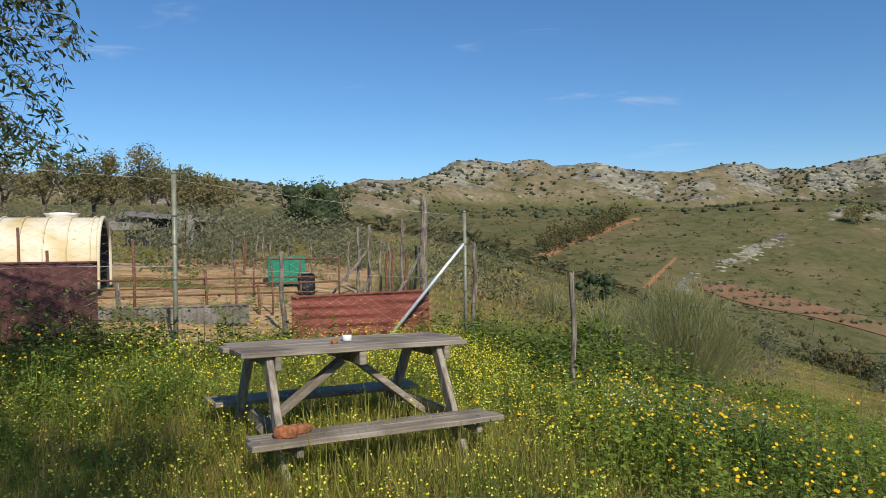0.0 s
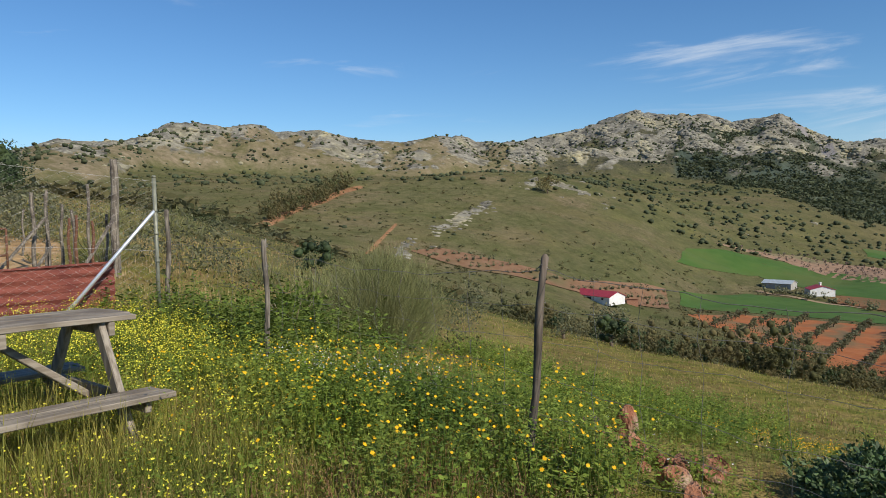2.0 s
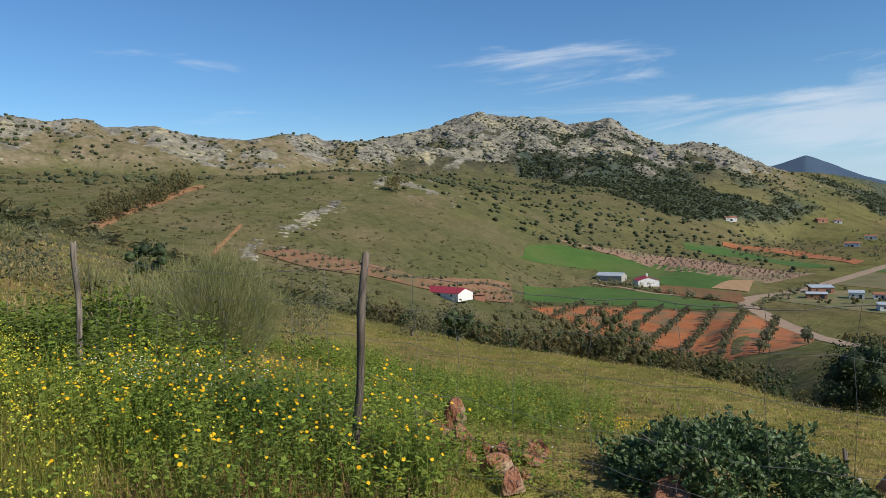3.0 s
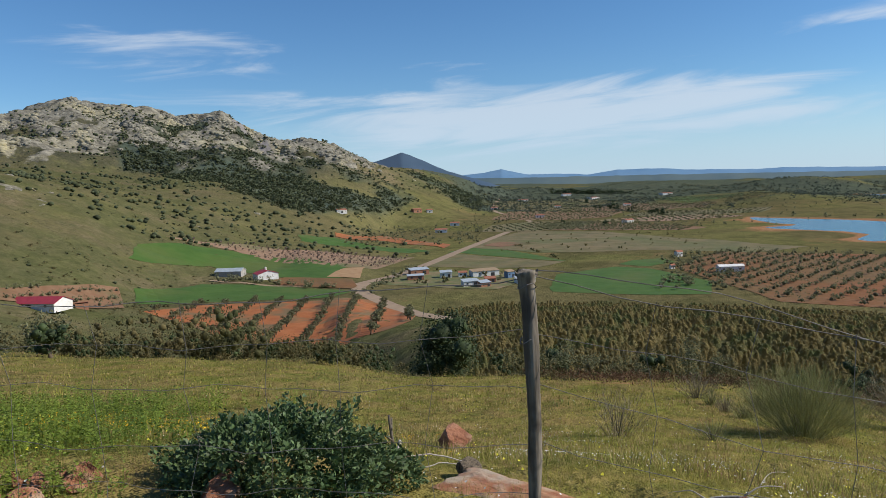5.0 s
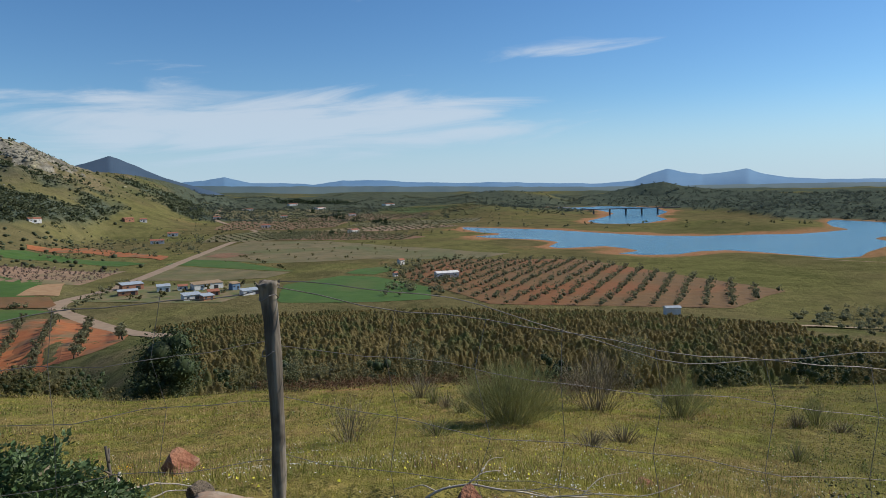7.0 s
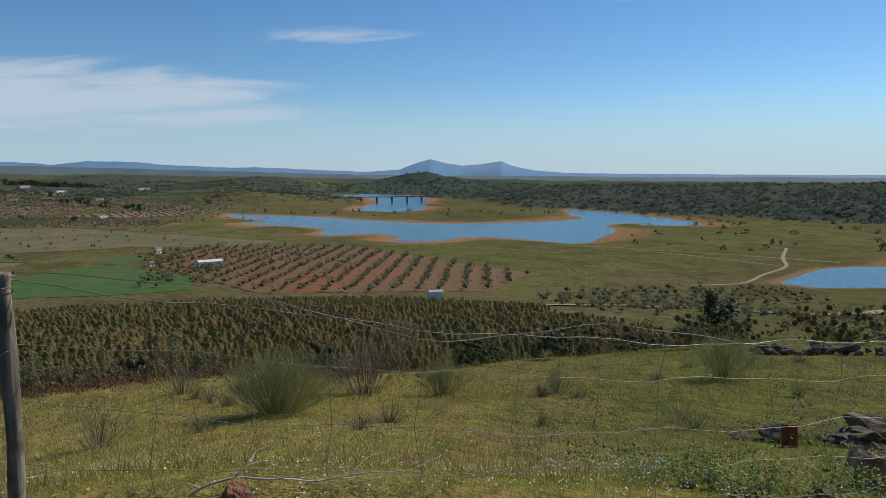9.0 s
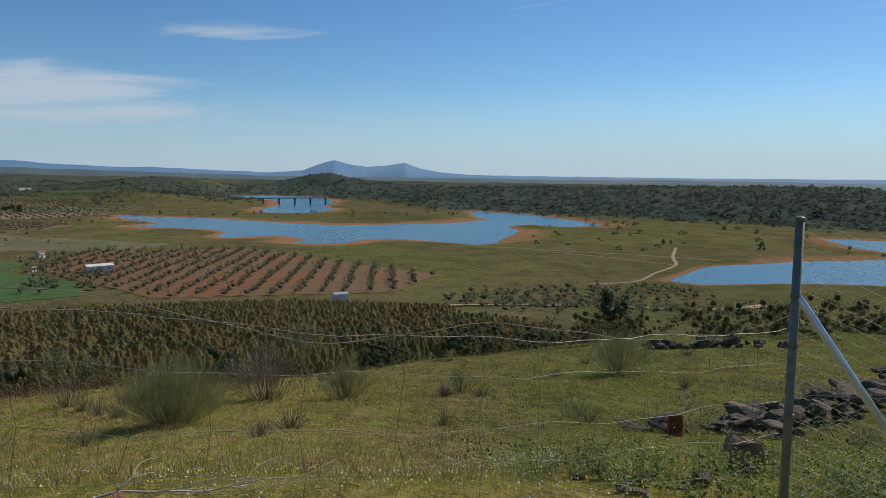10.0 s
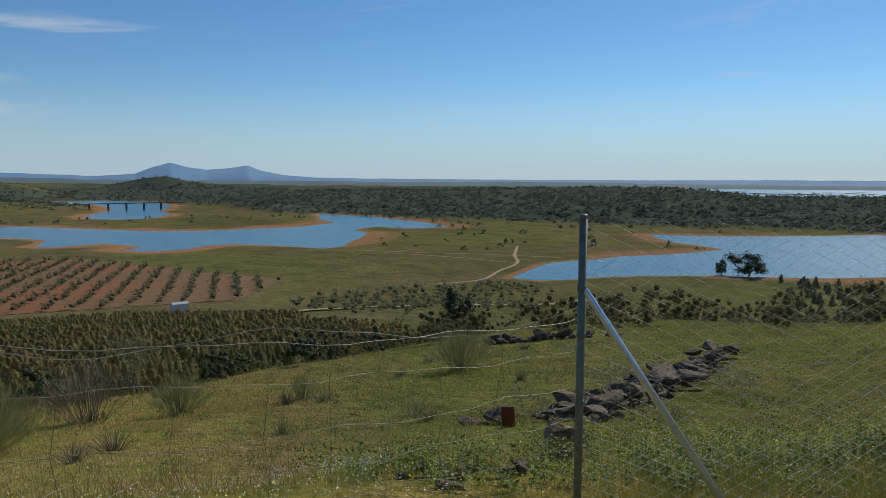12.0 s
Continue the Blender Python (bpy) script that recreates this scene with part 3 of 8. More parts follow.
def ground_material():
    m = bpy.data.materials.new("hillside")
    m.use_nodes = True
    t = m.node_tree
    p = t.nodes["Principled BSDF"]
    p.inputs["Roughness"].default_value, p.inputs["Specular IOR Level"].default_value = 1.0, 0.0
    co = t.nodes.new("ShaderNodeTexCoord")

    def nz(size, detail=5.0, rough=0.6):
        n = t.nodes.new("ShaderNodeTexNoise")
        n.inputs["Scale"].default_value, n.inputs["Detail"].default_value, n.inputs["Roughness"].default_value = 1 / size, detail, rough
        t.links.new(co.outputs["Object"], n.inputs["Vector"])
        return n.outputs["Fac"]

    def rng(v, a, b):
        n = t.nodes.new("ShaderNodeMapRange")
        n.inputs["From Min"].default_value, n.inputs["From Max"].default_value = a, b
        t.links.new(v, n.inputs["Value"])
        return n.outputs[0]

    def mixc(f, a, b):
        n = t.nodes.new("ShaderNodeMix")
        n.data_type = "RGBA"
        t.links.new(f, n.inputs["Factor"])
        for k, v in (("A", a), ("B", b)):
            if isinstance(v, tuple):
                n.inputs[k].default_value = (*v, 1)
            else:
                t.links.new(v, n.inputs[k])
        return n.outputs["Result"]

    def attr(name):
        n = t.nodes.new("ShaderNodeAttribute")
        n.attribute_name = name
        return n.outputs["Fac"]

    def ma(op, a, b):
        n = t.nodes.new("ShaderNodeMath")
        n.operation = op
        for i, v in enumerate((a, b)):
            if isinstance(v, (int, float)):
                n.inputs[i].default_value = v
            else:
                t.links.new(v, n.inputs[i])
        return n.outputs[0]

    fine, mid, wide = nz(0.6), nz(5.0, 8.0, 0.7), nz(60.0, 7.0)
    grass = mixc(rng(mid, 0.35, 0.65), (0.145, 0.148, 0.050), (0.200, 0.188, 0.072))
    grass = mixc(rng(fine, 0.4, 0.7), grass, (0.13, 0.105, 0.052))
    dryc = mixc(rng(mid, 0.35, 0.65), (0.175, 0.143, 0.070), (0.112, 0.092, 0.046))
    c = mixc(ma("MULTIPLY", attr("dry"), 0.75), grass, dryc)
    c = mixc(ma("MULTIPLY", rng(nz(22.0, 8.0, 0.65), 0.45, 0.62), 0.6), c, (0.065, 0.068, 0.028))
    c = mixc(ma("MULTIPLY", attr("lush"), 0.8), c, mixc(rng(mid, 0.4, 0.6), (0.066, 0.094, 0.022), (0.108, 0.126, 0.034)))
    c = mixc(ma("MULTIPLY", attr("meadow"), 0.8), c, mixc(rng(nz(2.2, 6.0), 0.38, 0.62), mixc(rng(fine, 0.4, 0.65), (0.205, 0.195, 0.038), (0.135, 0.150, 0.028)), mixc(rng(fine, 0.35, 0.65), (0.310, 0.222, 0.082), (0.205, 0.150, 0.052))))
    c = mixc(ma("MULTIPLY", attr("brown"), rng(nz(34.0, 10.0, 0.75), 0.45, 0.54)), c, mixc(rng(nz(4.0, 6.0, 0.7), 0.4, 0.6), (0.225, 0.176, 0.104), (0.142, 0.114, 0.060)))
    c = mixc(ma("MULTIPLY", attr("brown"), rng(nz(17.0, 10.0, 0.78), 0.50, 0.62)), c, mixc(rng(nz(3.0, 6.0, 0.7), 0.4, 0.6), (0.060, 0.066, 0.026), (0.105, 0.106, 0.044)))
    c = mixc(ma("MULTIPLY", attr("brown"), rng(wide, 0.40, 0.56)), c, mixc(rng(nz(7.0, 8.0, 0.75), 0.38, 0.62), (0.072, 0.082, 0.030), (0.125, 0.125, 0.052)))
    c = mixc(ma("MULTIPLY", attr("upland"), rng(nz(28.0, 9.0, 0.7), 0.36, 0.60)), c, mixc(rng(nz(6.0, 8.0, 0.7), 0.4, 0.6), (0.270, 0.215, 0.140), (0.175, 0.142, 0.086)))
    c = mixc(ma("MULTIPLY", attr("heath"), rng(nz(24.0, 9.0, 0.72), 0.36, 0.52)), c, mixc(rng(nz(5.0, 8.0, 0.7), 0.4, 0.6), (0.046, 0.050, 0.030), (0.085, 0.080, 0.055)))
    soilc = mixc(rng(mid, 0.35, 0.65), (0.27, 0.115, 0.055), (0.33, 0.175, 0.09))
    soilc = mixc(rng(fine, 0.45, 0.7), soilc, (0.40, 0.26, 0.145))
    edge = ma("ADD", attr("soil"), ma("MULTIPLY", ma("SUBTRACT", mid, 0.5), 0.5))
    c = mixc(rng(edge, 0.30, 0.60), c, soilc)
    c = mixc(rng(ma("ADD", attr("sand"), ma("MULTIPLY", ma("SUBTRACT", fine, 0.5), 0.6)), 0.30, 0.60), c, mixc(rng(nz(0.35), 0.35, 0.65), (0.41, 0.255, 0.118), (0.51, 0.345, 0.182)))
    # far woods paled and blued: distance haze put into the ground colour
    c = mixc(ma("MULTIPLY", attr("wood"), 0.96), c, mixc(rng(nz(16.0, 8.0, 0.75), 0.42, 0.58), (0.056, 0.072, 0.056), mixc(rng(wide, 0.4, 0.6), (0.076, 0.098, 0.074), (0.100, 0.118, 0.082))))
    stone = mixc(rng(nz(14.0, 9.0, 0.7), 0.38, 0.62), (0.085, 0.080, 0.066), (0.31, 0.288, 0.228))
    stone = mixc(rng(wide, 0.52, 0.72), stone, mixc(rng(nz(8.0, 8.0, 0.7), 0.4, 0.6), (0.20, 0.178, 0.11), (0.40, 0.36, 0.235)))
    redge = ma("ADD", attr("rock"), ma("MULTIPLY", ma("SUBTRACT", nz(11.0, 8.0, 0.7), 0.5), 1.1))
    c = mixc(rng(redge, 0.40, 0.58), c, stone)
    c = mixc(rng(ma("ADD", attr("scree"), ma("MULTIPLY", ma("SUBTRACT", mid, 0.5), 0.6)), 0.35, 0.6), c, mixc(rng(fine, 0.4, 0.6), (0.20, 0.185, 0.175), (0.27, 0.25, 0.235)))
    t.links.new(c, p.inputs["Base Color"])
    h = ma("ADD", ma("MULTIPLY", fine, 0.10), ma("MULTIPLY", nz(9.0, 9.0, 0.65), 3.0))
    b = t.nodes.new("ShaderNodeBump")
    b.inputs["Strength"].default_value, b.inputs["Distance"].default_value = 0.8, 1.0
    t.links.new(h, b.inputs["Height"])
    t.links.new(b.outputs[0], p.inputs["Normal"])
    return m


land = tagged(new("ground", fast_mesh("ground", verts, tris, ground_material(), True)), "grassy hillside, red-soiled valley and rocky hills", "ground", kind="structure")
for nm, a in (("rock", rockmask), ("soil", soil), ("wood", wood), ("dry", dry), ("lush", lush), ("sand", sand), ("meadow", meadow), ("brown", brown), ("upland", rocky * (1 - 0.75 * high)), ("heath", rocky * high), ("scree", scree)):
    at = land.data.attributes.new(nm, "FLOAT", "POINT")
    at.data.foreach_set("value", np.concatenate([a.ravel(), [0]]).astype(np.float32))

# ---- water, shore and far ranges ----
def sheet(name, outline, z, mat, label, category, kind="structure"):
    """A level sheet with the outline given in plan, cut into triangles."""
    area = sum(a[0] * b[1] - b[0] * a[1] for a, b in zip(outline, outline[1:] + outline[:1]))
    outline = outline if area > 0 else outline[::-1]
    me = mesh_from(name, [(x, y, z) for x, y in outline], [tuple(range(len(outline)))], [mat])
    return tagged(new(name, me), label, category, kind=kind)


def water_material():
    m = material("lake", (0.035, 0.12, 0.17), (0.045, 0.14, 0.19), 60, 0.2)
    p = m.node_tree.nodes["Principled BSDF"]
    p.inputs["IOR"].default_value, p.inputs["Specular IOR Level"].default_value = 1.33, 0.5
    n = m.node_tree.nodes.new("ShaderNodeTexNoise")
    n.inputs["Scale"].default_value, n.inputs["Detail"].default_value = 0.5, 4.0
    b = m.node_tree.nodes.new("ShaderNodeBump")
    b.inputs["Strength"].default_value, b.inputs["Distance"].default_value = 0.6, 0.5
    c = m.node_tree.nodes.new("ShaderNodeTexCoord")
    m.node_tree.links.new(c.outputs["Object"], n.inputs["Vector"])
    m.node_tree.links.new(n.outputs["Fac"], b.inputs["Height"])
    m.node_tree.links.new(b.outputs[0], p.inputs["Normal"])
    return m


WATER = water_material()
LAKE_FAR = [polar(a, r) for a, r in ((141, 2150), (161, 2150), (163, 4050), (143, 4050))]
sheet("water", LAKE_FAR, -46.0, WATER, "far bright arm of the reservoir", "water")
def hull(pts):
    """The outline round a set of places in plan."""
    pts, rims = sorted(pts), []
    for order in (pts, pts[::-1]):
        rim = []
        for x, y in order:
            while len(rim) > 1 and (rim[-1][0] - rim[-2][0]) * (y - rim[-2][1]) <= (rim[-1][1] - rim[-2][1]) * (x - rim[-2][0]):
                rim.pop()
            rim.append((x, y))
        rims += rim[:-1]
    return rims


# each water is a level sheet that the land's own banks cut off
for k, outline in enumerate(LAKES):
    sheet("water", hull(outline), WATER_Z + 0.01 * k, WATER, "calm blue reservoir between bare red shores", "water")


def range_far(name, crest, r, depth, base, mat, label):
    """A far range of hills: crest as bearing and height, at distance r."""
    az = np.arange(crest[0][0], crest[-1][0] + 0.01, 0.15)
    z = np.interp(az, [p[0] for p in crest], [p[1] for p in crest])
    z = z + (fractal(az * 60, az * 0, 60, 4, 2) - 0.5) * 9 * np.clip((z - base) / 40, 0, 1)
    vs = [(*polar(a, r - depth), base) for a in az] + [(*polar(a, r), h) for a, h in zip(az, z)] + [(*polar(a, r + depth * 0.3), base) for a in az]
    n = len(az)
    fs = [(k * n + i, k * n + i + 1, (k + 1) * n + i + 1, (k + 1) * n + i) for k in range(2) for i in range(n - 1)]
    return tagged(new(name, mesh_from(name, vs, fs, [mat], True)), label, "hills", kind="structure")


# the blue of distance haze is put into these backdrops' base colours
RANGE_HAZE = material("far_range_haze", (0.105, 0.215, 0.35), (0.135, 0.25, 0.38), 300, 1.0)
PEAK_HAZE = material("far_peak_haze", (0.045, 0.082, 0.128), (0.06, 0.10, 0.15), 200, 1.0)
PLAIN_HAZE = material("far_plain_haze", (0.075, 0.120, 0.140), (0.105, 0.150, 0.155), 260, 1.0)
range_far("backdrop", [(60, 40), (65.9, 77), (67.2, 84), (68.7, 105), (70.7, 64), (73.1, 61), (75.4, 47), (77.7, 69), (80.5, 66), (83.8, 48), (87.7, 35), (89.4, 40), (94.6, 22), (98.3, 14), (100.6, 27), (101.8, 65), (103.1, 95), (104.1, 74), (105.6, 52), (106.9, 60), (108.7, 80), (110, 44), (111.4, 22), (114, 6), (130, -2), (150, 0), (170, 0)], 4640, 350, -30, RANGE_HAZE, "distant blue mountain range in haze")
range_far("backdrop", [(54, 20), (57.5, 120), (60.8, 187), (62.5, 140), (64.5, 80), (66.8, 34), (69, -10)], 3600, 500, -40, PEAK_HAZE, "distant conical peak, dark blue with painted haze")

range_far("backdrop", [(58, 40), (64, 52), (68, 46), (72, 38), (76, 32), (82, 23), (88, 12), (94, 1), (98, -6), (104, -10), (112, -12), (120, -16), (130, -13), (138, -18), (146, -28), (160, -30), (172, -28)], 4250, 150, -50, PLAIN_HAZE, "far wooded plain, blue-green with painted haze")

# ---- fields, roads and groves in the valley ----
RED_SOIL = material("red_soil", (0.300, 0.096, 0.032), (0.360, 0.132, 0.046), 5, 0.95, 0.3, c=(0.17, 0.115, 0.055), size2=14)
PALE_SOIL = material("pale_soil", (0.30, 0.19, 0.12), (0.24, 0.15, 0.09), 6, 0.95, 0.3, c=(0.17, 0.15, 0.07), size2=35)
TILLED = material("tilled_soil", (0.180, 0.098, 0.036), (0.138, 0.082, 0.032), 6, 0.95, 0.3, c=(0.205, 0.082, 0.028), size2=60)
UPPER_SOIL = material("dull_red_soil", (0.185, 0.095, 0.048), (0.225, 0.130, 0.072), 5, 0.95, 0.4, c=(0.118, 0.106, 0.044), size2=26, detail=10.0)
CROP = material("young_crop", (0.045, 0.100, 0.013), (0.062, 0.120, 0.019), 9, 0.9, 0.2, c=(0.082, 0.115, 0.024), size2=45)
TARMAC = material("road_surface", (0.33, 0.240, 0.160), (0.265, 0.190, 0.125), 4, 0.9, 0.1)
TRACK = material("dirt_track", (0.34, 0.245, 0.15), (0.28, 0.195, 0.115), 3, 0.95, 0.1)


TRACK_SAND = material("sandy_earth", (0.36, 0.23, 0.12), (0.30, 0.18, 0.09), 4, 0.95, 0.2)
FALLOW = material("fallow_land", (0.122, 0.108, 0.044), (0.186, 0.142, 0.068), 16, 0.95, 0.5, c=(0.112, 0.116, 0.040), size2=70, detail=12.0)
FARM_EARTH = material("farmyard_earth", (0.145, 0.135, 0.058), (0.110, 0.130, 0.040), 5, 0.95, 0.3, c=(0.22, 0.16, 0.085), size2=12)


TILLAGE = []


def field(name, outline, mat, label, lift=0.16, category="field"):
    """A field with the outline given in plan, laid over the land."""
    TILLAGE.append(outline)
    bm = bmesh.new()
    f = bm.faces.new([bm.verts.new((x, y, 0)) for x, y in outline])
    bmesh.ops.triangulate(bm, faces=[f])
    for _ in range(4):
        long = [e for e in bm.edges if e.calc_length() > 9]
        if long:
            bmesh.ops.subdivide_edges(bm, edges=long, cuts=1, use_grid_fill=True)
            bmesh.ops.triangulate(bm, faces=bm.faces)
    waver = 1.6 + 9.0 * float(step(math.hypot(*np.mean(outline, axis=0)), 420, 640))
    for v in bm.verts:
        a, b = v.co * 0.05, v.co * 0.016
        v.co.x += 1.6 * (noise.noise(a) - 0.1) + waver * noise.noise(b)
        v.co.y += 1.6 * (noise.noise(a + Vector((9, 0, 0))) - 0.1) + waver * noise.noise(b + Vector((5, 7, 0)))
        v.co.z = float(ground(v.co.x, v.co.y)) + lift
    bm.normal_update()
    for f in bm.faces:
        if f.normal.z < 0:
            f.normal_flip()
    me = bpy.data.meshes.new(name)
    bm.to_mesh(me)
    bm.free()
    me.materials.append(mat)
    return tagged(new(name, me), label, category, kind="structure")


def ribbon(name, pts, width, mat, label, lift=0.5):
    """A road along points in plan."""
    fine = []
    for i in range(len(pts) - 1):
        p0, p1, p2, p3 = (Vector(pts[max(0, min(len(pts) - 1, i + k))]) for k in (-1, 0, 1, 2))
        for s in range(8):
            u = s / 8
            fine.append(0.5 * (2 * p1 + (p2 - p0) * u + (2 * p0 - 5 * p1 + 4 * p2 - p3) * u * u + (3 * p1 - p0 - 3 * p2 + p3) * u ** 3))
    fine.append(Vector(pts[-1]))
    vs, fs = [], []
    for i, p in enumerate(fine):
        d = (fine[min(i + 1, len(fine) - 1)] - fine[max(i - 1, 0)]).normalized()
        n = Vector((-d.y, d.x))
        for s in (-0.5, 0.5):
            q = p + n * width * s
            vs.append((q.x, q.y, float(ground(q.x, q.y)) + lift))
        if i:
            fs.append((2 * i - 2, 2 * i - 1, 2 * i + 1, 2 * i))
    return tagged(new(name, mesh_from(name, vs, fs, [mat], True)), label, "road", kind="structure")


GROVE_RED = [(220, 256), (252, 260), (274, 231), (302, 186), (262, 142), (222, 122), (200, 120), (188, 130), (196, 165), (201, 195), (214, 225)]
GROVE_MAIN = [(561, 50), (539, -62), (370, -145), (320, -103), (339, 4), (410, 40), (458, 65)]
GROVE_UP = [(104, 298), (121, 308), (176, 284), (247, 304), (219, 266), (168, 270), (123, 280)]
GROVE_PALE = [(371, 406), (441, 391), (482, 335), (502, 274), (420, 257), (413, 296), (410, 379)]
field("field", GROVE_RED, RED_SOIL, "red-soiled olive grove in the valley")
field("field", GROVE_MAIN, TILLED, "tilled brown and red earth under rows of olives")
field("field", GROVE_UP, UPPER_SOIL, "strip of red earth with young trees", 0.35)
field("field", GROVE_PALE, PALE_SOIL, "pale brown earth with rows of bare trees")
field("field", [(300, 353), (329, 387), (372, 390), (407, 376), (430, 337), (426, 283), (364, 252), (355, 287), (364, 324), (361, 352)], CROP, "bright green field of young crop")
field("field", [(258, 306), (314, 315), (327, 265), (321, 214), (297, 208), (284, 231), (272, 253), (236, 280)], CROP, "bright green field of young crop")
field("field", [(338, 282), (355, 287), (367, 244), (340, 223), (328, 219), (330, 271)], TILLED, "strip of orange earth beside the houses", 0.4)
field("field", [(366, 262), (407, 275), (421, 267), (372, 242)], TRACK_SAND, "bare sandy plot at the field's corner", 0.4)
field("field", [(537, 416), (612, 424), (558, 279), (537, 295), (556, 368), (513, 395)], CROP, "green field beside the road")
field("field", [(644, 453), (709, 418), (622, 298), (583, 286), (643, 379), (625, 433)], RED_SOIL, "strip of red ploughed earth", 0.4)
field("field", [(547, 263), (594, 257), (531, 177), (490, 147), (520, 211)], CROP, "green field behind the farm sheds")
field("field", [(444, 236), (538, 259), (515, 209), (486, 146), (452, 151), (442, 184)], FALLOW, "dry stubble field behind the farm sheds")
field("field", [(364, 116), (417, 129), (460, 103), (452, 79), (399, 38), (354, 34), (349, 61), (351, 109)], CROP, "bright green field behind the plantation")
field("field", [(472, 103), (495, 98), (511, 81), (489, 69), (464, 81)], CROP, "small green field among olives")
field("field", [(356, 226), (420, 222), (424, 140), (352, 140)], FARM_EARTH, "trodden earth round the farm sheds", 0.2)
field("field", [(612, 258), (652, 258), (634, 214), (596, 238)], UPPER_SOIL, "small red field by the road", 0.4)
field("field", [(594, 267), (795, 286), (774, 184), (665, 59), (595, -12), (556, 24), (569, 94), (545, 180)], FALLOW, "brown fallow land near the reservoir", 0.2)
field("field", [(868, 300), (947, 293), (953, 212), (839, 87), (782, 104), (791, 188), (806, 261)], UPPER_SOIL, "reddish grove land beyond the road", 0.3)
ribbon("road", [(222, 108), (250, 130), (275, 153), (290, 171), (306, 190), (322, 208), (340, 221), (362, 227), (397, 228), (457, 238), (580, 262), (736, 291), (930, 325), (1007, 352), (1120, 432), (1211, 490), (1344, 541), (1621, 637)], 8.6, TARMAC, "brownish country road winding through the valley", 0.22)
ribbon("road", [(352, 228), (338, 234), (331, 250), (326, 272), (326, 300), (330, 322)], 4, TRACK, "dirt track to the white house", 0.2)
ribbon("road", [(236, -95), (240, -122), (236, -140), (234, -159), (230, -179), (228, -192), (229, -218), (233, -245)], 6, TRACK, "wide dirt track below the slope")
ribbon("road", [(520, -222), (510, -233), (488, -260), (456, -284), (431, -309), (401, -332), (372, -352)], 1.8, TRACK, "pale footpath across the shore meadow", 0.12)
ribbon("road", [(313, -206), (313, -236), (337, -268), (364, -305), (403, -335), (456, -382)], 2.2, TRACK, "pale footpath across the shore meadow", 0.12)
ribbon("road", [(364, -305), (389, -297), (421, -286), (470, -262)], 1.6, TRACK, "pale footpath across the shore meadow", 0.12)

rs = random.Random(5)
BARK = material("bark", (0.10, 0.075, 0.05), (0.17, 0.13, 0.09), 0.1, 0.95, 0.5)
OLIVE_LEAF = material("olive_leaf", (0.142, 0.146, 0.078), (0.215, 0.212, 0.120), 0.8, 0.9, island=0.3, vary=0.12, leaf=0.40, spec=0.1)
GUM_LEAF = material("gum_leaf", (0.150, 0.140, 0.052), (0.230, 0.180, 0.075), 3.0, 0.75, c=(0.115, 0.140, 0.050), size2=25, island=0.3, leaf=0.2)
PLANT_LEAF = material("young_gum_leaf", (0.215, 0.180, 0.068), (0.280, 0.222, 0.092), 1.2, 0.75, c=(0.165, 0.185, 0.068), size2=14, island=0.10, leaf=0.6)
PALE_GUM = material("pale_gum_leaf", (0.120, 0.130, 0.060), (0.200, 0.200, 0.105), 0.6, 0.7, island=0.3, leaf=0.3)
OAK_LEAF = material("oak_leaf", (0.030, 0.048, 0.018), (0.060, 0.086, 0.030), 1.0, 0.7, island=0.3, leaf=0.1)
SCRUB = material("scrub", (0.066, 0.080, 0.040), (0.108, 0.124, 0.060), 3.0, 0.9, 0.6, island=0.25, leaf=0.3)
# far holm oaks: pale bluish green with the haze put into it
HAZED_SCRUB = material("hazed_oak_scrub", (0.070, 0.088, 0.068), (0.104, 0.124, 0.090), 6.0, 0.9, 0.0, island=0.25, leaf=0.5)
HEDGE_LEAF = material("hedge_leaf", (0.140, 0.130, 0.056), (0.215, 0.178, 0.084), 2.5, 0.85, c=(0.115, 0.128, 0.056), size2=9, island=0.25, leaf=0.45, spec=0.1)
BRUSH = material("dry_brush", (0.075, 0.078, 0.032), (0.12, 0.115, 0.05), 1.5, 0.9, 0.5, island=0.3)
BARE_TWIG = material("bare_twigs", (0.14, 0.10, 0.08), (0.20, 0.15, 0.12), 0.5, 0.9, island=0.2)


def trunk(h, r, seed=0, lean=0.1):
    """A short tapered trunk with forks: corners and triangles."""
    g = random.Random(seed)
    bm = bmesh.new()
    top = (g.uniform(-lean, lean) * h, g.uniform(-lean, lean) * h, h * 0.55)
    tube(bm, [(0, 0, -0.4), (top[0] * 0.4, top[1] * 0.4, h * 0.25), top], [r * 1.3, r, r * 0.8], 6)
    for k in range(3):
        a = k * 2.1 + g.random()
        tube(bm, [top, (top[0] + 0.25 * h * math.cos(a), top[1] + 0.25 * h * math.sin(a), h)], [r * 0.6, r * 0.25], 5)
    bmesh.ops.triangulate(bm, faces=bm.faces)
    bm.verts.index_update()
    v, t = np.array([tuple(q.co) for q in bm.verts]), np.array([[q.index for q in f.verts] for f in bm.faces])
    bm.free()
    return v, t


def inside(p, outline):
    x, y = p
    hit = False
    for (x0, y0), (x1, y1) in zip(outline, outline[1:] + outline[:1]):
        if (y0 > y) != (y1 > y) and x < (x1 - x0) * (y - y0) / (y1 - y0) + x0:
            hit = not hit
    return hit


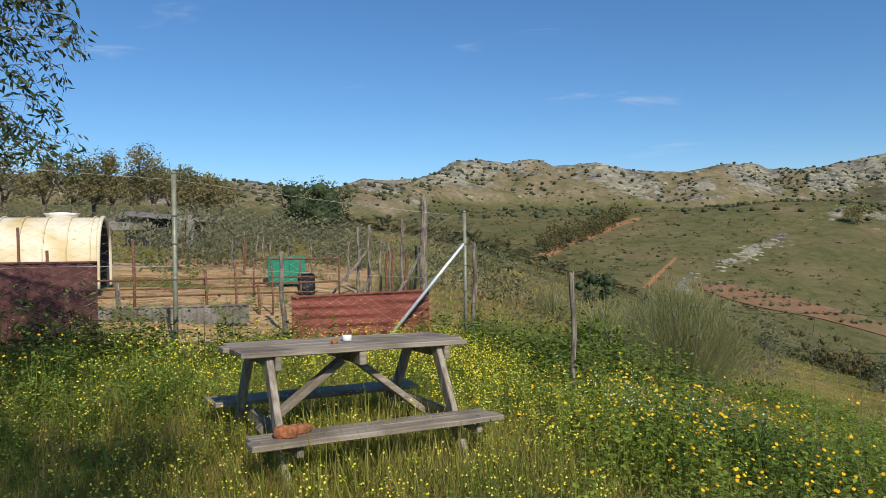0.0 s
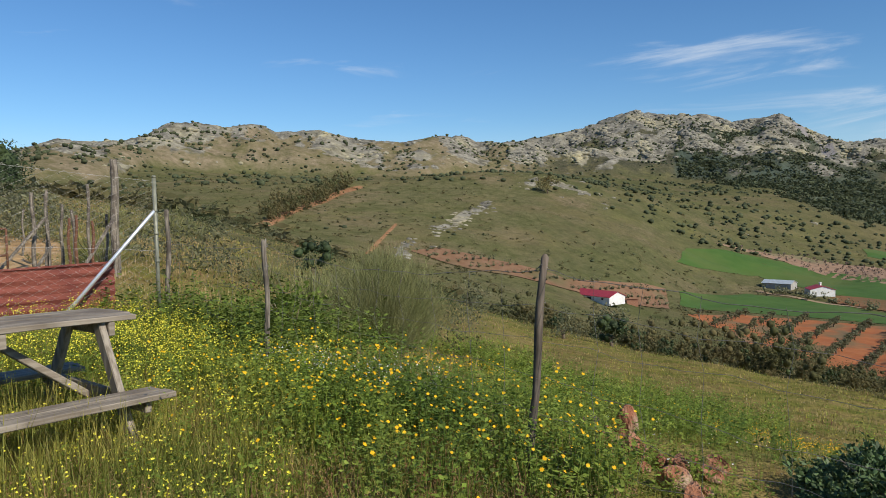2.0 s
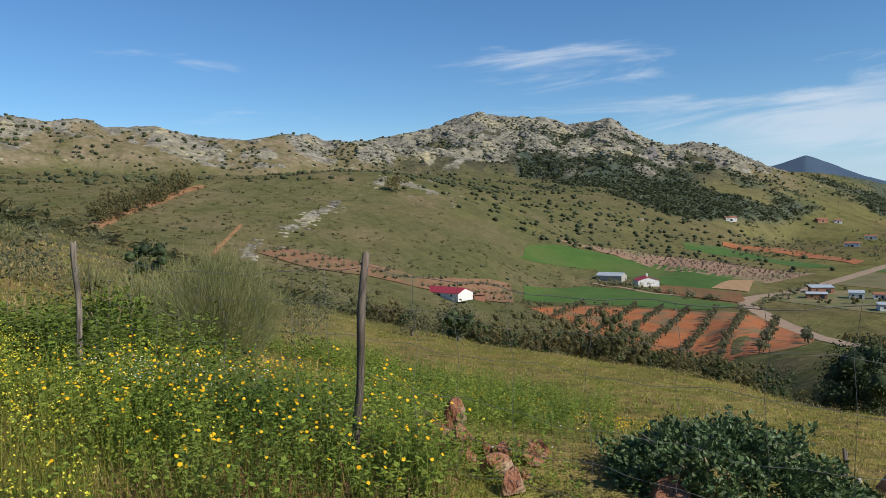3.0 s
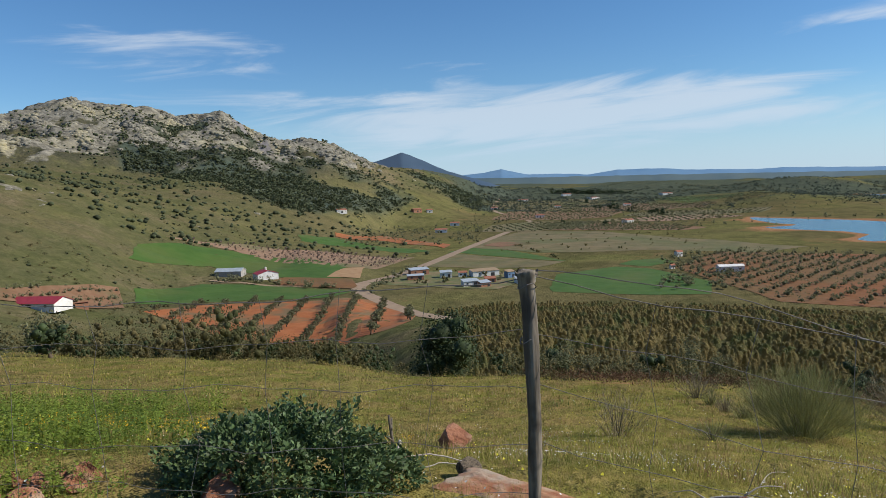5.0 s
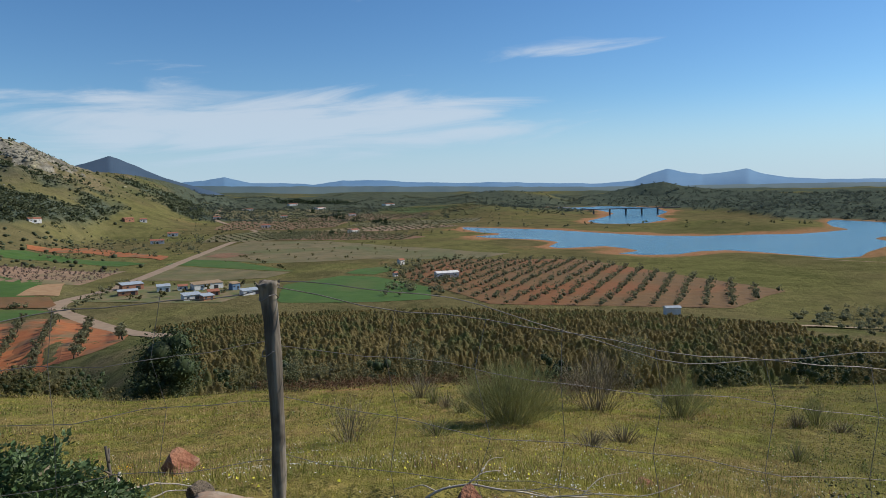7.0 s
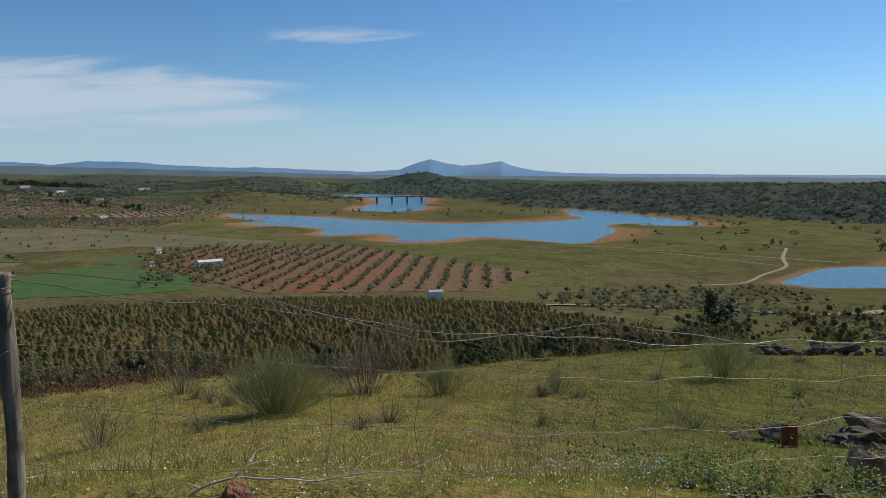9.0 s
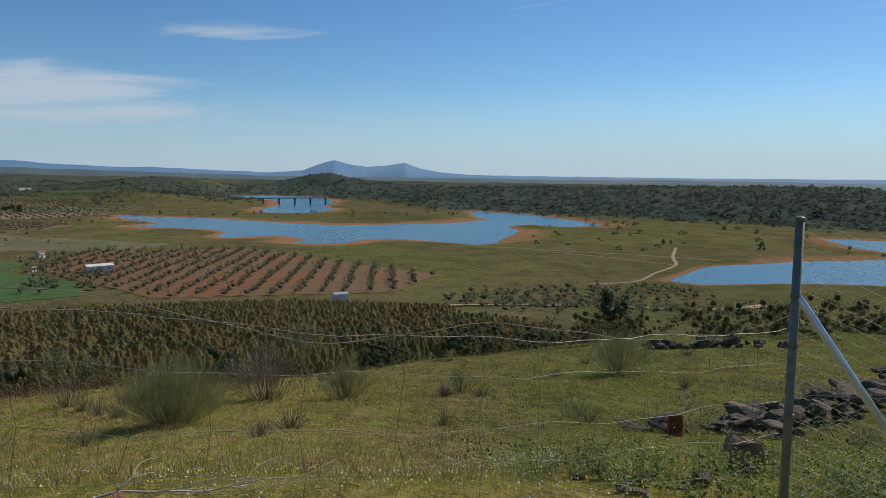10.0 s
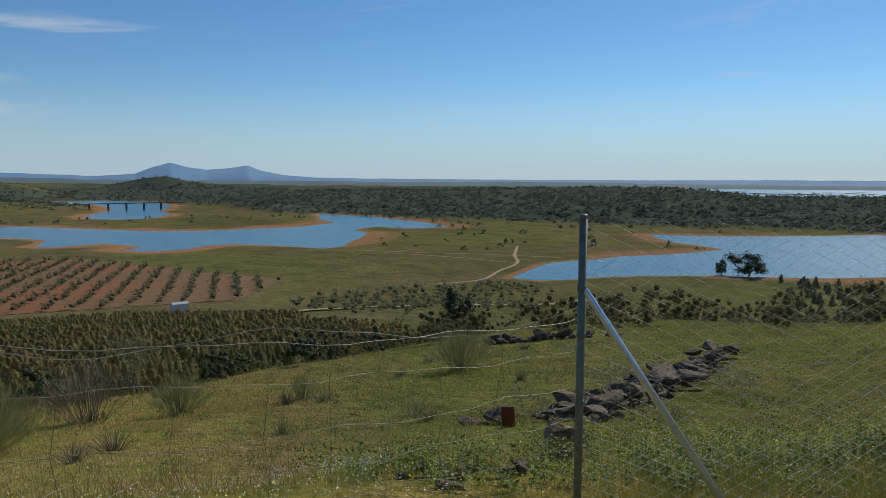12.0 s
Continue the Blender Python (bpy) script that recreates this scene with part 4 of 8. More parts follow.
def rows_in(outline, along, gap, step_, jitter, g, margin=0.0):
    """Places in rows inside an outline; along: the rows' bearing in degrees."""
    d = Vector((math.sin(radians(along)), math.cos(radians(along))))
    n = Vector((d.y, -d.x))
    c = Vector(np.mean(outline, axis=0))
    out = []
    for i in range(-90, 91):
        for j in range(-110, 111):
            p = c + n * gap * i + d * step_ * j
            p = p + Vector((g.gauss(0, jitter), g.gauss(0, jitter)))
            if inside(p, outline):
                out.append((p.x, p.y))
    return out


olive_crowns = [leafy(random.Random(40 + k), 260, 1.35, 1.0, 1.75, 0.46, lumps=8, core=0.55, spread=0.42) for k in range(4)]
olive_trunks = [trunk(2.0, 0.16, 60 + k, 0.15) for k in range(4)]
olive_meshes = [(fast_mesh("crown", *olive_crowns[k], OLIVE_LEAF), fast_mesh("trunk", *olive_trunks[k], BARK)) for k in range(4)]


def olive_tree(x, y, s, k, group):
    ob = thing("olive_tree", "small grey-green olive tree standing in tilled earth", "tree", pose(x, y, float(ground(x, y)) + 0.4, 0, 0, rs.uniform(0, 360)) @ Matrix.Scale(s, 4), group)
    for nm, me in zip(("crown", "trunk"), olive_meshes[k]):
        c = new(nm, me)
        c.parent = ob
    return ob


for x, y in rows_in(GROVE_RED, 61, 12.5, 5.4, 0.4, rs):
    olive_tree(x, y, rs.uniform(1.05, 1.4), rs.randrange(4), "olives of the red grove")

def round_tree(seed):
    """A small far tree: a lumpy crown fringed with leaf sprays."""
    g = random.Random(seed)
    v, t = blob(g, 2, 0.3, 1.0)
    w, u = leafy(g, 46, 1.35, 1.0, 1.5, 0.62, lumps=6, core=0)
    v = v * np.array([0.95, 0.95, 0.95]) + np.array([0, 0, 0.45])
    return np.concatenate([v, w]), np.concatenate([t, u + len(v)])


lean_olives = [round_tree(80 + k) for k in range(5)]


def stuff(name, templates, spots, size, mat, label, category, g, sink=0.0, tall=(0.85, 1.2)):
    """Many alike plants as one object."""
    spots = [p for p in spots if not any(inside(p, lake) for lake in LAKES)]
    xs, ys = np.array([p[0] for p in spots]), np.array([p[1] for p in spots])
    zs = ground(xs, ys) - sink
    n = len(spots)
    v, t = gather(templates, list(zip(xs, ys, zs)), [g.uniform(*size) for _ in range(n)], [g.uniform(0, 6.28) for _ in range(n)], [g.randrange(len(templates)) for _ in range(n)], [g.uniform(*tall) for _ in range(n)])
    return tagged(new(name, fast_mesh(name, v, t, mat)), label, category, kind="stuff")


# groves and fallow strips further down the valley
DISTANT = [(67, 75, 860, 1010, FALLOW), (76, 86, 1000, 1070, PALE_SOIL), (68, 77, 1090, 1290, UPPER_SOIL), (78, 88, 1120, 1240, FALLOW), (68, 74, 1360, 1600, FALLOW), (74, 84, 1340, 1520, UPPER_SOIL), (69, 79, 1620, 1850, FALLOW), (80, 86, 1700, 1950, CROP)]
far_spots = []
for k, (a0, a1, r0, r1, mt) in enumerate(DISTANT):
    ring_ = [polar(a0, r0), polar((a0 + a1) / 2, r0 * 0.97), polar(a1, r0 * 1.02), polar(a1 + 1, r1), polar((a0 + a1) / 2, r1 * 1.02), polar(a0 + 1, r1 * 0.98)]
    field("field", ring_, mt, "strip of fallow and tilled land far down the valley", 0.4)
    far_spots += rows_in(ring_, 60 + 13 * k, 10.5, 7.5, 1.2, rs)

main = rows_in(GROVE_MAIN, 108, 11.0, 7.0, 0.7, rs)
stuff("olive_grove", lean_olives, main, (1.25, 1.7), OLIVE_LEAF, "rows of grey-green olive trees on tilled earth", "trees", rs)
stuff("young_grove", lean_olives, rows_in(GROVE_UP, 70, 8, 5, 0.5, rs), (0.8, 1.25), OLIVE_LEAF, "young trees in rows on red earth", "trees", rs)
twiggy = [leafy(random.Random(90 + k), 30, 1.4, 1.0, 1.5, 0.9, lumps=5, up=0.8) for k in range(3)]
stuff("bare_grove", twiggy, rows_in(GROVE_PALE, 100, 9, 6, 0.5, rs), (0.8, 1.2), BARE_TWIG, "rows of leafless brown fruit trees", "trees", rs)
more = rows_in([(868, 300), (947, 293), (953, 212), (839, 87), (782, 104), (791, 188), (806, 261)], 100, 10, 6, 1.0, rs) + rows_in([(425, 60), (470, 80), (520, 78), (560, 60), (470, 50)], 70, 10, 8, 1.2, rs)
more += rows_in([(292, -115), (310, -135), (300, -235), (255, -245), (250, -180), (262, -110)], 30, 8, 7, 1.6, rs)
more += [(330 + 3 * rs.gauss(0, 1), 225 + 95 * rs.random()) for _ in range(34)]
more += [(310 + 120 * u + rs.gauss(0, 2), 190 + 35 * u + 10 + rs.gauss(0, 2)) for u in [k / 16 for k in range(17)]]
more += [(rs.uniform(365, 440), rs.uniform(25, 62)) for _ in range(40)]
more += [polar(rs.uniform(62, 93), rs.uniform(850, 1900)) for _ in range(420)]
more += [polar(rs.uniform(56, 67), rs.uniform(680, 1000)) for _ in range(200)]
stuff("scattered_olives", lean_olives, more, (1.1, 1.7), OLIVE_LEAF, "scattered olive trees and small groves", "trees", rs)

small_crowns = [blob(random.Random(310 + k), 1, 0.0, 0.8) for k in range(5)]
for _ in range(26):
    p, a, n = Vector(polar(rs.uniform(64, 93), rs.uniform(1000, 2700))), rs.uniform(0, 3.14), rs.randrange(10, 34)
    far_spots += [(p.x + 9 * i * math.cos(a) + rs.gauss(0, 3), p.y + 9 * i * math.sin(a) + rs.gauss(0, 3)) for i in range(n)]
for _ in range(64):
    p, a, w = Vector(polar(rs.uniform(64, 97), rs.uniform(1250, 2900))), rs.uniform(0, 3.14), rs.uniform(30, 120)
    far_spots += [(p.x + rs.gauss(0, w) * math.cos(a) + rs.gauss(0, 12), p.y + rs.gauss(0, w) * math.sin(a) + rs.gauss(0, 12)) for _ in range(70)]
stuff("distant_groves", small_crowns, far_spots, (1.6, 2.8), OLIVE_LEAF, "rows of olive trees far down the valley", "trees", rs, 0.2)
far_crowns = [leafy(random.Random(340 + k), 60, 1.2, 1.3, 1.3, 0.75, lumps=6, core=0.6) for k in range(4)]
belt_far = [(2099 + 134 * u + rs.gauss(0, 6), 642 - 188 * u + rs.gauss(0, 6)) for u in [rs.random() for _ in range(60)]]
stuff("tall_tree_row", far_crowns, belt_far, (4.5, 6.5), OAK_LEAF, "long dark row of tall trees far down the valley", "trees", rs, 0.5)
clump_far = [(1354, 338), (1348, 326), (1300, 296), (1306, 288), (1292, 284), (1245, 244), (1250, 250), (1190, 208), (1184, 204), (1136, 184), (1128, 178), (1117, 173), (1160, 196), (1480, 330), (1600, 420), (905, 268), (868, 205)]
stuff("farm_trees", far_crowns, clump_far, (3.2, 5.2), OAK_LEAF, "dark trees round far farmhouses", "trees", rs, 0.5)
field_edge = [(610 - 113 * u + rs.gauss(0, 1.5), 226 - 79 * u + rs.gauss(0, 1.5)) for u in [rs.random() for _ in range(34)]]
field_edge += [(rs.uniform(560, 770), rs.uniform(60, 250)) for _ in range(60)]
stuff("field_bushes", far_crowns, [p for p in field_edge if rs.random() < 0.9], (0.3, 1.1), HEDGE_LEAF, "low bushes along the fallow field's edge", "bushes", rs, 0.2)
stuff("farm_trees", far_crowns, [(rs.uniform(360, 430), rs.uniform(138, 226)) for _ in range(22)], (0.8, 1.7), HEDGE_LEAF, "bushes and small trees round the farm sheds", "trees", rs, 0.2)
# olives and bushes between the slope and the near shore
low_ground = rows_in([polar(a, r) for a, r in ((113, 262), (122, 292), (131, 318), (140, 330), (139, 300), (130, 268), (120, 246))], 40, 7, 6, 0.8, rs)
low_ground += [polar(rs.uniform(116, 160), rs.uniform(225, 345)) for _ in range(190)]
stuff("scattered_olives", lean_olives, low_ground, (0.7, 1.2), OLIVE_LEAF, "olive trees on the level ground before the shore", "trees", rs)

# eucalyptus plantation on the lower slope
def cone_tree(g, n, radius, height, card):
    """A young conical tree of leaf sprays: corners and triangles."""
    vs, ts = [], []
    for _ in range(n):
        u = g.random() ** 0.8
        a, o = g.uniform(0, 6.283), radius * (1 - u) ** 0.5 * g.uniform(0.55, 1.0) * (1 + 0.12 * math.sin(7 * u))
        p = Vector((o * math.cos(a), o * math.sin(a), height * (0.06 + 0.94 * u)))
        face = Vector((math.cos(a) + g.gauss(0, 0.5), math.sin(a) + g.gauss(0, 0.5), 1.0 + g.gauss(0, 0.4))).normalized()
        d = Vector((g.gauss(0, 0.5), g.gauss(0, 0.5), 0.8))
        d = (d - face * d.dot(face)).normalized()
        b = d.cross(face)
        s = card * g.uniform(0.6, 1.3)
        k = len(vs)
        vs += [p - d * s * 0.5, p + b * s * 0.3, p + d * s * 0.55, p - b * s * 0.3]
        ts += [[k, k + 1, k + 2], [k, k + 2, k + 3]]
    return np.array([tuple(v) for v in vs]), np.array(ts)


def young_gum(g, n, radius, height, card, sides, rings):
    """A young tree: a lumpy cone of foliage with leaf sprays standing off it."""
    v, t = cone_tree(g, n, radius, height, card)
    vs, ts = [(0, 0, height)], []
    o = Vector((g.uniform(0, 50), 0, 0))
    for i in range(rings):
        u = 0.90 - 0.86 * i / (rings - 1)
        for k in range(sides):
            a = 6.283 * (k + 0.5 * (i % 2)) / sides
            r = 0.50 * radius * (1 - u) ** 0.5 * (1 + 0.7 * noise.noise(Vector((2 * math.cos(a), 2 * math.sin(a), 6 * u)) + o))
            vs.append((r * math.cos(a), r * math.sin(a), height * (u + 0.03 * g.gauss(0, 1))))
    for k in range(sides):
        ts.append([0, 1 + k, 1 + (k + 1) % sides])
    for i in range(rings - 1):
        for k in range(sides):
            a, b = 1 + i * sides + k, 1 + i * sides + (k + 1) % sides
            ts += [[a, a + sides, b + sides], [a, b + sides, b]]
    return np.concatenate([np.array(vs), v]), np.concatenate([np.array(ts), t + len(vs)])


gums = [young_gum(random.Random(120 + k), 36, 4.4, 6.0, 0.95, 4, 3) for k in range(6)]
PLANTED = [polar(a, r) for a, r in ((62, 60), (80, 56), (97, 58), (112, 62), (122, 76), (124, 120), (112, 235), (100, 300), (86, 318), (76, 325), (68, 330), (63, 300), (66, 230), (63, 120))]
spots = [p for p in rows_in(PLANTED, 84, 3.4, 2.5, 0.7, rs) if math.hypot(*p) >= 112] + [p for p in rows_in(PLANTED, 84, 2.4, 1.8, 0.7, rs) if math.hypot(*p) < 112]
spots = [p for p in spots if rs.random() < 0.94]
near_gums = [young_gum(random.Random(110 + k), 130, 3.0, 6.0, 0.42, 5, 4) for k in range(5)]
stuff("eucalyptus_plantation", near_gums, [p for p in spots if math.hypot(*p) < 112], (0.30, 0.46), PLANT_LEAF, "rows of young eucalyptus with brownish green tops", "trees", rs, 0.0, (0.75, 1.05))
stuff("eucalyptus_plantation", gums, [p for p in spots if math.hypot(*p) >= 112], (0.36, 0.54), PLANT_LEAF, "rows of young eucalyptus with brownish green tops", "trees", rs, 0.0, (0.68, 0.84))

# bushy belt along the bottom of the meadow
def brow_edge(a, off):
    """A place a little beyond the meadow's lower edge."""
    return polar(a, float(np.interp(a, [q[0] for q in BROW], [q[1] for q in BROW])) + off)


OAK_AT = Vector((43.4, 20.4))
hedge = [brow_edge(rs.uniform(27, 60), rs.uniform(1, 24)) for _ in range(115)]
belt = [polar(rs.uniform(60, 126), rs.uniform(41, 47)) for _ in range(34)]
hedge, belt = ([p for p in row if (Vector(p) - OAK_AT).length > 4.2] for row in (hedge, belt))
fine_bush = [leafy(random.Random(970 + k), 300, 1.1, 0.7, 0.75, 0.135, lumps=12, up=0.8) for k in range(4)]
belt_crowns = [leafy(random.Random(150 + k), 480, 1.6, 1.6, 1.7, 0.21, lumps=12, core=0.35) for k in range(4)]
stuff("valley_bushes", belt_crowns, [p for p in hedge if p[0] > 1.2 * p[1]] + belt, (0.20, 0.55), HEDGE_LEAF, "belt of mixed bushes along the valley bottom", "bushes", rs)
stuff("valley_bushes", belt_crowns, [p for p in hedge if p[0] <= 1.2 * p[1]], (0.4, 0.9), HEDGE_LEAF, "taller brownish bushes along the valley bottom", "bushes", rs)
stuff("dark_bushes", belt_crowns, [polar(a, r) for a, r in [(rs.uniform(60, 128), rs.uniform(41, 48)) for _ in range(24)]] + [brow_edge(rs.uniform(30, 60), rs.uniform(1, 14)) for _ in range(20)], (0.28, 0.52), OAK_LEAF, "dark evergreen bushes below the meadow", "bushes", rs)
# red-brown heath at the meadow's foot
HEATHER = material("heather", (0.120, 0.062, 0.034), (0.165, 0.098, 0.050), 0.8, 0.9, c=(0.085, 0.088, 0.034), size2=3, island=0.3, leaf=0.2)
low_heath = [leafy(random.Random(960 + k), 90, 0.7, 0.22, 0.2, 0.10, lumps=7, up=0.9) for k in range(4)]
stuff("heath_patch", low_heath, [polar(rs.uniform(72, 99), rs.gauss(39, 2.6)) for _ in range(230)], (0.5, 1.3), HEATHER, "low reddish-brown heath at the meadow's foot", "heath", rs, 0.05)


def big_tree(x, y, height, width, n, card, leaf, label, seed, group="", name="tree", low=0.35, lift=0.0):
    """A tree of its own: tapered trunk with limbs, and a crown of many leaf sprays."""
    g = random.Random(seed)
    ob = thing(name, label, "tree", pose(x, y, float(ground(x, y)) + lift), group)
    v, t = trunk(height * max(low + 0.15, 0.3), 0.035 * height + 0.05, seed)
    c = new("trunk", fast_mesh("trunk", v, t, BARK))
    c.parent = ob
    v, t = leafy(g, n, width / 2, height * (1 - low) / 2, height * (1 + low) / 2, card, lumps=14, core=0.62 if "holm" in name else 0.55 if leaf is OAK_LEAF else 0, spread=0.36 if "holm" in name else 0.5)
    c = new("crown", fast_mesh("crown", v, t, leaf))
    c.parent = ob
    return ob


big_tree(43.4, 20.4, 5.5, 5.2, 9500, 0.20, OAK_LEAF, "large round holm oak below the meadow", 7, low=0.02, name="holm_oak")
big_tree(-7.0, 38.0, 3.0, 3.9, 7000, 0.15, OAK_LEAF, "dense dark holm oak behind the yard", 8, low=0.02, name="holm_oak", lift=0.25)
for a, r, h, w, leaf in ((73.3, 45, 2.3, 2.0, OAK_LEAF), (74.6, 44, 2.3, 2.4, PALE_GUM), (76.6, 45, 2.0, 1.6, PALE_GUM), (78.9, 44.5, 2.2, 2.3, PALE_GUM), (80.8, 45, 2.2, 1.9, OAK_LEAF), (83.6, 44, 2.8, 2.1, PALE_GUM), (85.4, 45, 1.9, 1.5, PALE_GUM), (94.7, 44, 2.2, 1.8, OAK_LEAF), (100.6, 45, 3.6, 2.4, PALE_GUM), (71.0, 44, 2.3, 2.2, PALE_GUM)):
    x, y = polar(a, r)
    big_tree(x, y, h, w, 1500, 0.13, leaf, "dense dark bush before the plantation" if leaf is OAK_LEAF else "leafy grey-green young eucalyptus before the plantation", 500 + int(a * 10), "bushes before the plantation", "bush", low=0.02)
big_tree(51.2, -36.4, 4.6, 3.4, 3600, 0.22, OAK_LEAF, "dark green tree at the plantation's edge", 9, low=0.05)
big_tree(257, 441, 13, 12, 900, 1.3, GUM_LEAF, "lone brownish tree on the green hill", 10, low=0.1)
big_tree(242, -378, 12.5, 15, 2600, 1.2, OAK_LEAF, "large dark tree by the reservoir", 11, low=0.15)
big_tree(256, -372, 10, 5, 1300, 0.9, OAK_LEAF, "slim dark tree by the reservoir", 12, low=0.1)
stuff("lakeside_trees", gums, [polar(rs.uniform(149, 163), rs.uniform(300, 430)) for _ in range(170)], (0.5, 0.95), OLIVE_LEAF, "row of trees by the near shore", "trees", rs)
stuff("poplar_row", belt_crowns, [(46 + 76 * u + rs.gauss(0, 3), 342 + 145 * u + rs.gauss(0, 4)) for u in [rs.random() for _ in range(60)]], (1.7, 3.2), HEDGE_LEAF, "row of brownish green trees along the red track", "trees", rs)

stuff("slope_bushes", belt_crowns, [polar(rs.uniform(116, 160), math.exp(rs.uniform(math.log(48), math.log(230)))) for _ in range(190)], (0.35, 0.9), HEDGE_LEAF, "dark bushes on the slope above the shore", "bushes", rs, 0.2)

# eucalyptus on the skyline behind the yard
for k, (a, r, h, w) in enumerate([(-35, 62, 7.5, 6.0), (-31.4, 66, 6.6, 5), (-29.3, 70, 5.6, 4), (-27.3, 72, 6.6, 4), (-26.0, 76, 5.2, 3), (-24.9, 74, 6.6, 3.4), (-23.4, 74, 6.0, 3.6), (-22.1, 72, 7.6, 5), (-20.9, 78, 5.6, 3.4), (-19.4, 70, 5.4, 5), (-18.2, 72, 5.0, 4.4), (-17.2, 80, 4.6, 4)]):
    x, y = polar(a, r)
    big_tree(x, y, h * 0.9, w * 0.85, 2600, 0.27, GUM_LEAF, "tall airy eucalyptus tree on the ridge", 200 + k, "eucalyptus on the ridge", "eucalyptus", low=0.30)
stuff("yard_scrub", fine_bush, [polar(rs.uniform(-22, -5), rs.uniform(17, 34)) for _ in range(46)], (0.45, 1.0), OLIVE_LEAF, "grey-green scrub on the slope behind the yard", "bushes", rs, 0.1)
stuff("ridge_scrub", fine_bush, [polar(rs.uniform(-44, -13), rs.uniform(36, 95)) for _ in range(40)] + [polar(rs.uniform(-42, -7), rs.uniform(19, 45)) for _ in range(40)], (0.4, 0.9), OLIVE_LEAF, "low grey-green scrub on the slope behind the yard", "bushes", rs)

for x, y, h, leaf, low in ((7.03, 33.2, 1.5, OAK_LEAF, 0.02), (24.6, 54.7, 2.4, OLIVE_LEAF, 0.05), (23.2, 37.6, 1.9, OLIVE_LEAF, 0.05), (27.4, 38.6, 2.2, OAK_LEAF, 0.05), (30.5, 44.0, 2.6, OLIVE_LEAF, 0.05)):
    big_tree(x, y, h, h, 480, 0.07 * h + 0.06, leaf, "rounded evergreen bush alone on the grassy slope", 300 + int(x * 10), "lone bushes on the slope", "bush", low=low)

# scrub on the hills
dots = [blob(random.Random(300 + k), 1, 0.0, 0.8) for k in range(6)]


def scatter_by(mask, n, a0, a1, r0, r1, g):
    """Random places between bearings and distances where the mask is high, off the fields."""
    out = []
    while len(out) < n:
        a, r = g.uniform(a0, a1), math.exp(g.uniform(math.log(r0), math.log(r1)))
        i, j = int(np.searchsorted(AZ, a)), int(np.searchsorted(RR, r))
        if g.random() < mask[min(i, len(AZ) - 1), min(j, len(RR) - 1)] and not (r < 1100 and any(inside(polar(a, r), f) for f in TILLAGE)):
            out.append(polar(a, r))
    return out


clump = step(fractal(GX, GY, 70, 4, 2), 0.35, 0.62)
stuff("mountain_scrub", dots, scatter_by(np.clip(rocky, 0, 1) * (0.15 + 0.85 * clump) * (0.4 + 0.6 * step(GA, 22, 30)) * (1 - 0.6 * step(climb, 0.8, 1.0)), 6200, -30, 64, 520, 1700, rs), (1.0, 4.4), SCRUB, "dark evergreen bushes dotted over the rocky hills", "bushes", rs, 0.8, (0.7, 1.2))
stuff("hillside_scrub", dots, scatter_by((1 - rocky) * (0.02 + clump ** 5) * (1 - plain), 380, -6, 56, 90, 700, rs), (0.5, 2.4), SCRUB, "scattered bushes on the green hill", "bushes", rs, 0.4, (0.6, 1.0))
tufty = [leafy(random.Random(330 + k), 17, 1.05, 0.85, 0.75, 0.95, lumps=5, up=0.3) for k in range(6)]
stuff("wooded_hills", tufty, scatter_by(wood * (GR > 700), 9000, 66, 165, 760, 2700, rs), (2.6, 6.2), HAZED_SCRUB, "wooded hills of holm oaks beyond the reservoir", "trees", rs, 0.8, (0.45, 0.8))
stuff("wooded_hills", tufty, scatter_by(wood * (GR > 700), 2600, 40, 67, 760, 1700, rs), (2.6, 5.6), SCRUB, "dark holm oak woods at the foot of the range", "trees", rs, 0.8, (0.5, 0.85))
stuff("hill_brush", tufty, scatter_by((1 - rocky) * (1 - plain) * (0.25 + clump), 4800, -8, 56, 70, 820, rs), (0.35, 1.6), HEDGE_LEAF, "low olive-brown brush on the grassy hills", "bushes", rs, 0.1, (0.35, 0.7))
stuff("shore_bushes", tufty, [polar(rs.uniform(118, 150), rs.uniform(560, 1000)) for _ in range(70)] + [polar(rs.uniform(88, 120), rs.uniform(900, 1050)) for _ in range(20)], (2.0, 4.5), SCRUB, "bushes on the meadow by the reservoir", "bushes", rs, 0.5, (0.6, 1.0))
CRAG = material("pale_crag", (0.115, 0.108, 0.088), (0.295, 0.275, 0.215), 3.0, 0.95, 0.8, c=(0.33, 0.295, 0.185), size2=60, island=0.18)


def crag(seed):
    bm = bmesh.new()
    g = random.Random(seed)
    bmesh.ops.create_icosphere(bm, subdivisions=1, radius=1.0)
    planes = [(Vector((g.gauss(0, 1), g.gauss(0, 1), g.gauss(0.2, 1))).normalized(), g.uniform(0.45, 0.8)) for _ in range(9)]
    for v in bm.verts:
        for n, d in planes:
            o = v.co.dot(n) - d
            if o > 0:
                v.co -= n * o
        v.co.x *= 1.7
        v.co.z *= 0.55
    bm.verts.index_update()
    out = np.array([tuple(v.co) for v in bm.verts]), np.array([[v.index for v in f.verts] for f in bm.faces])
    bm.free()
    return out


crags = [crag(400 + k) for k in range(6)]
stuff("rock_outcrops", crags, scatter_by(np.clip(rockmask * rocky, 0, 1), 3400, -30, 62, 560, 1650, rs), (1.5, 5.5), CRAG, "pale limestone outcrops on the rocky range", "rocks", rs, 1.8, (0.6, 1.4))
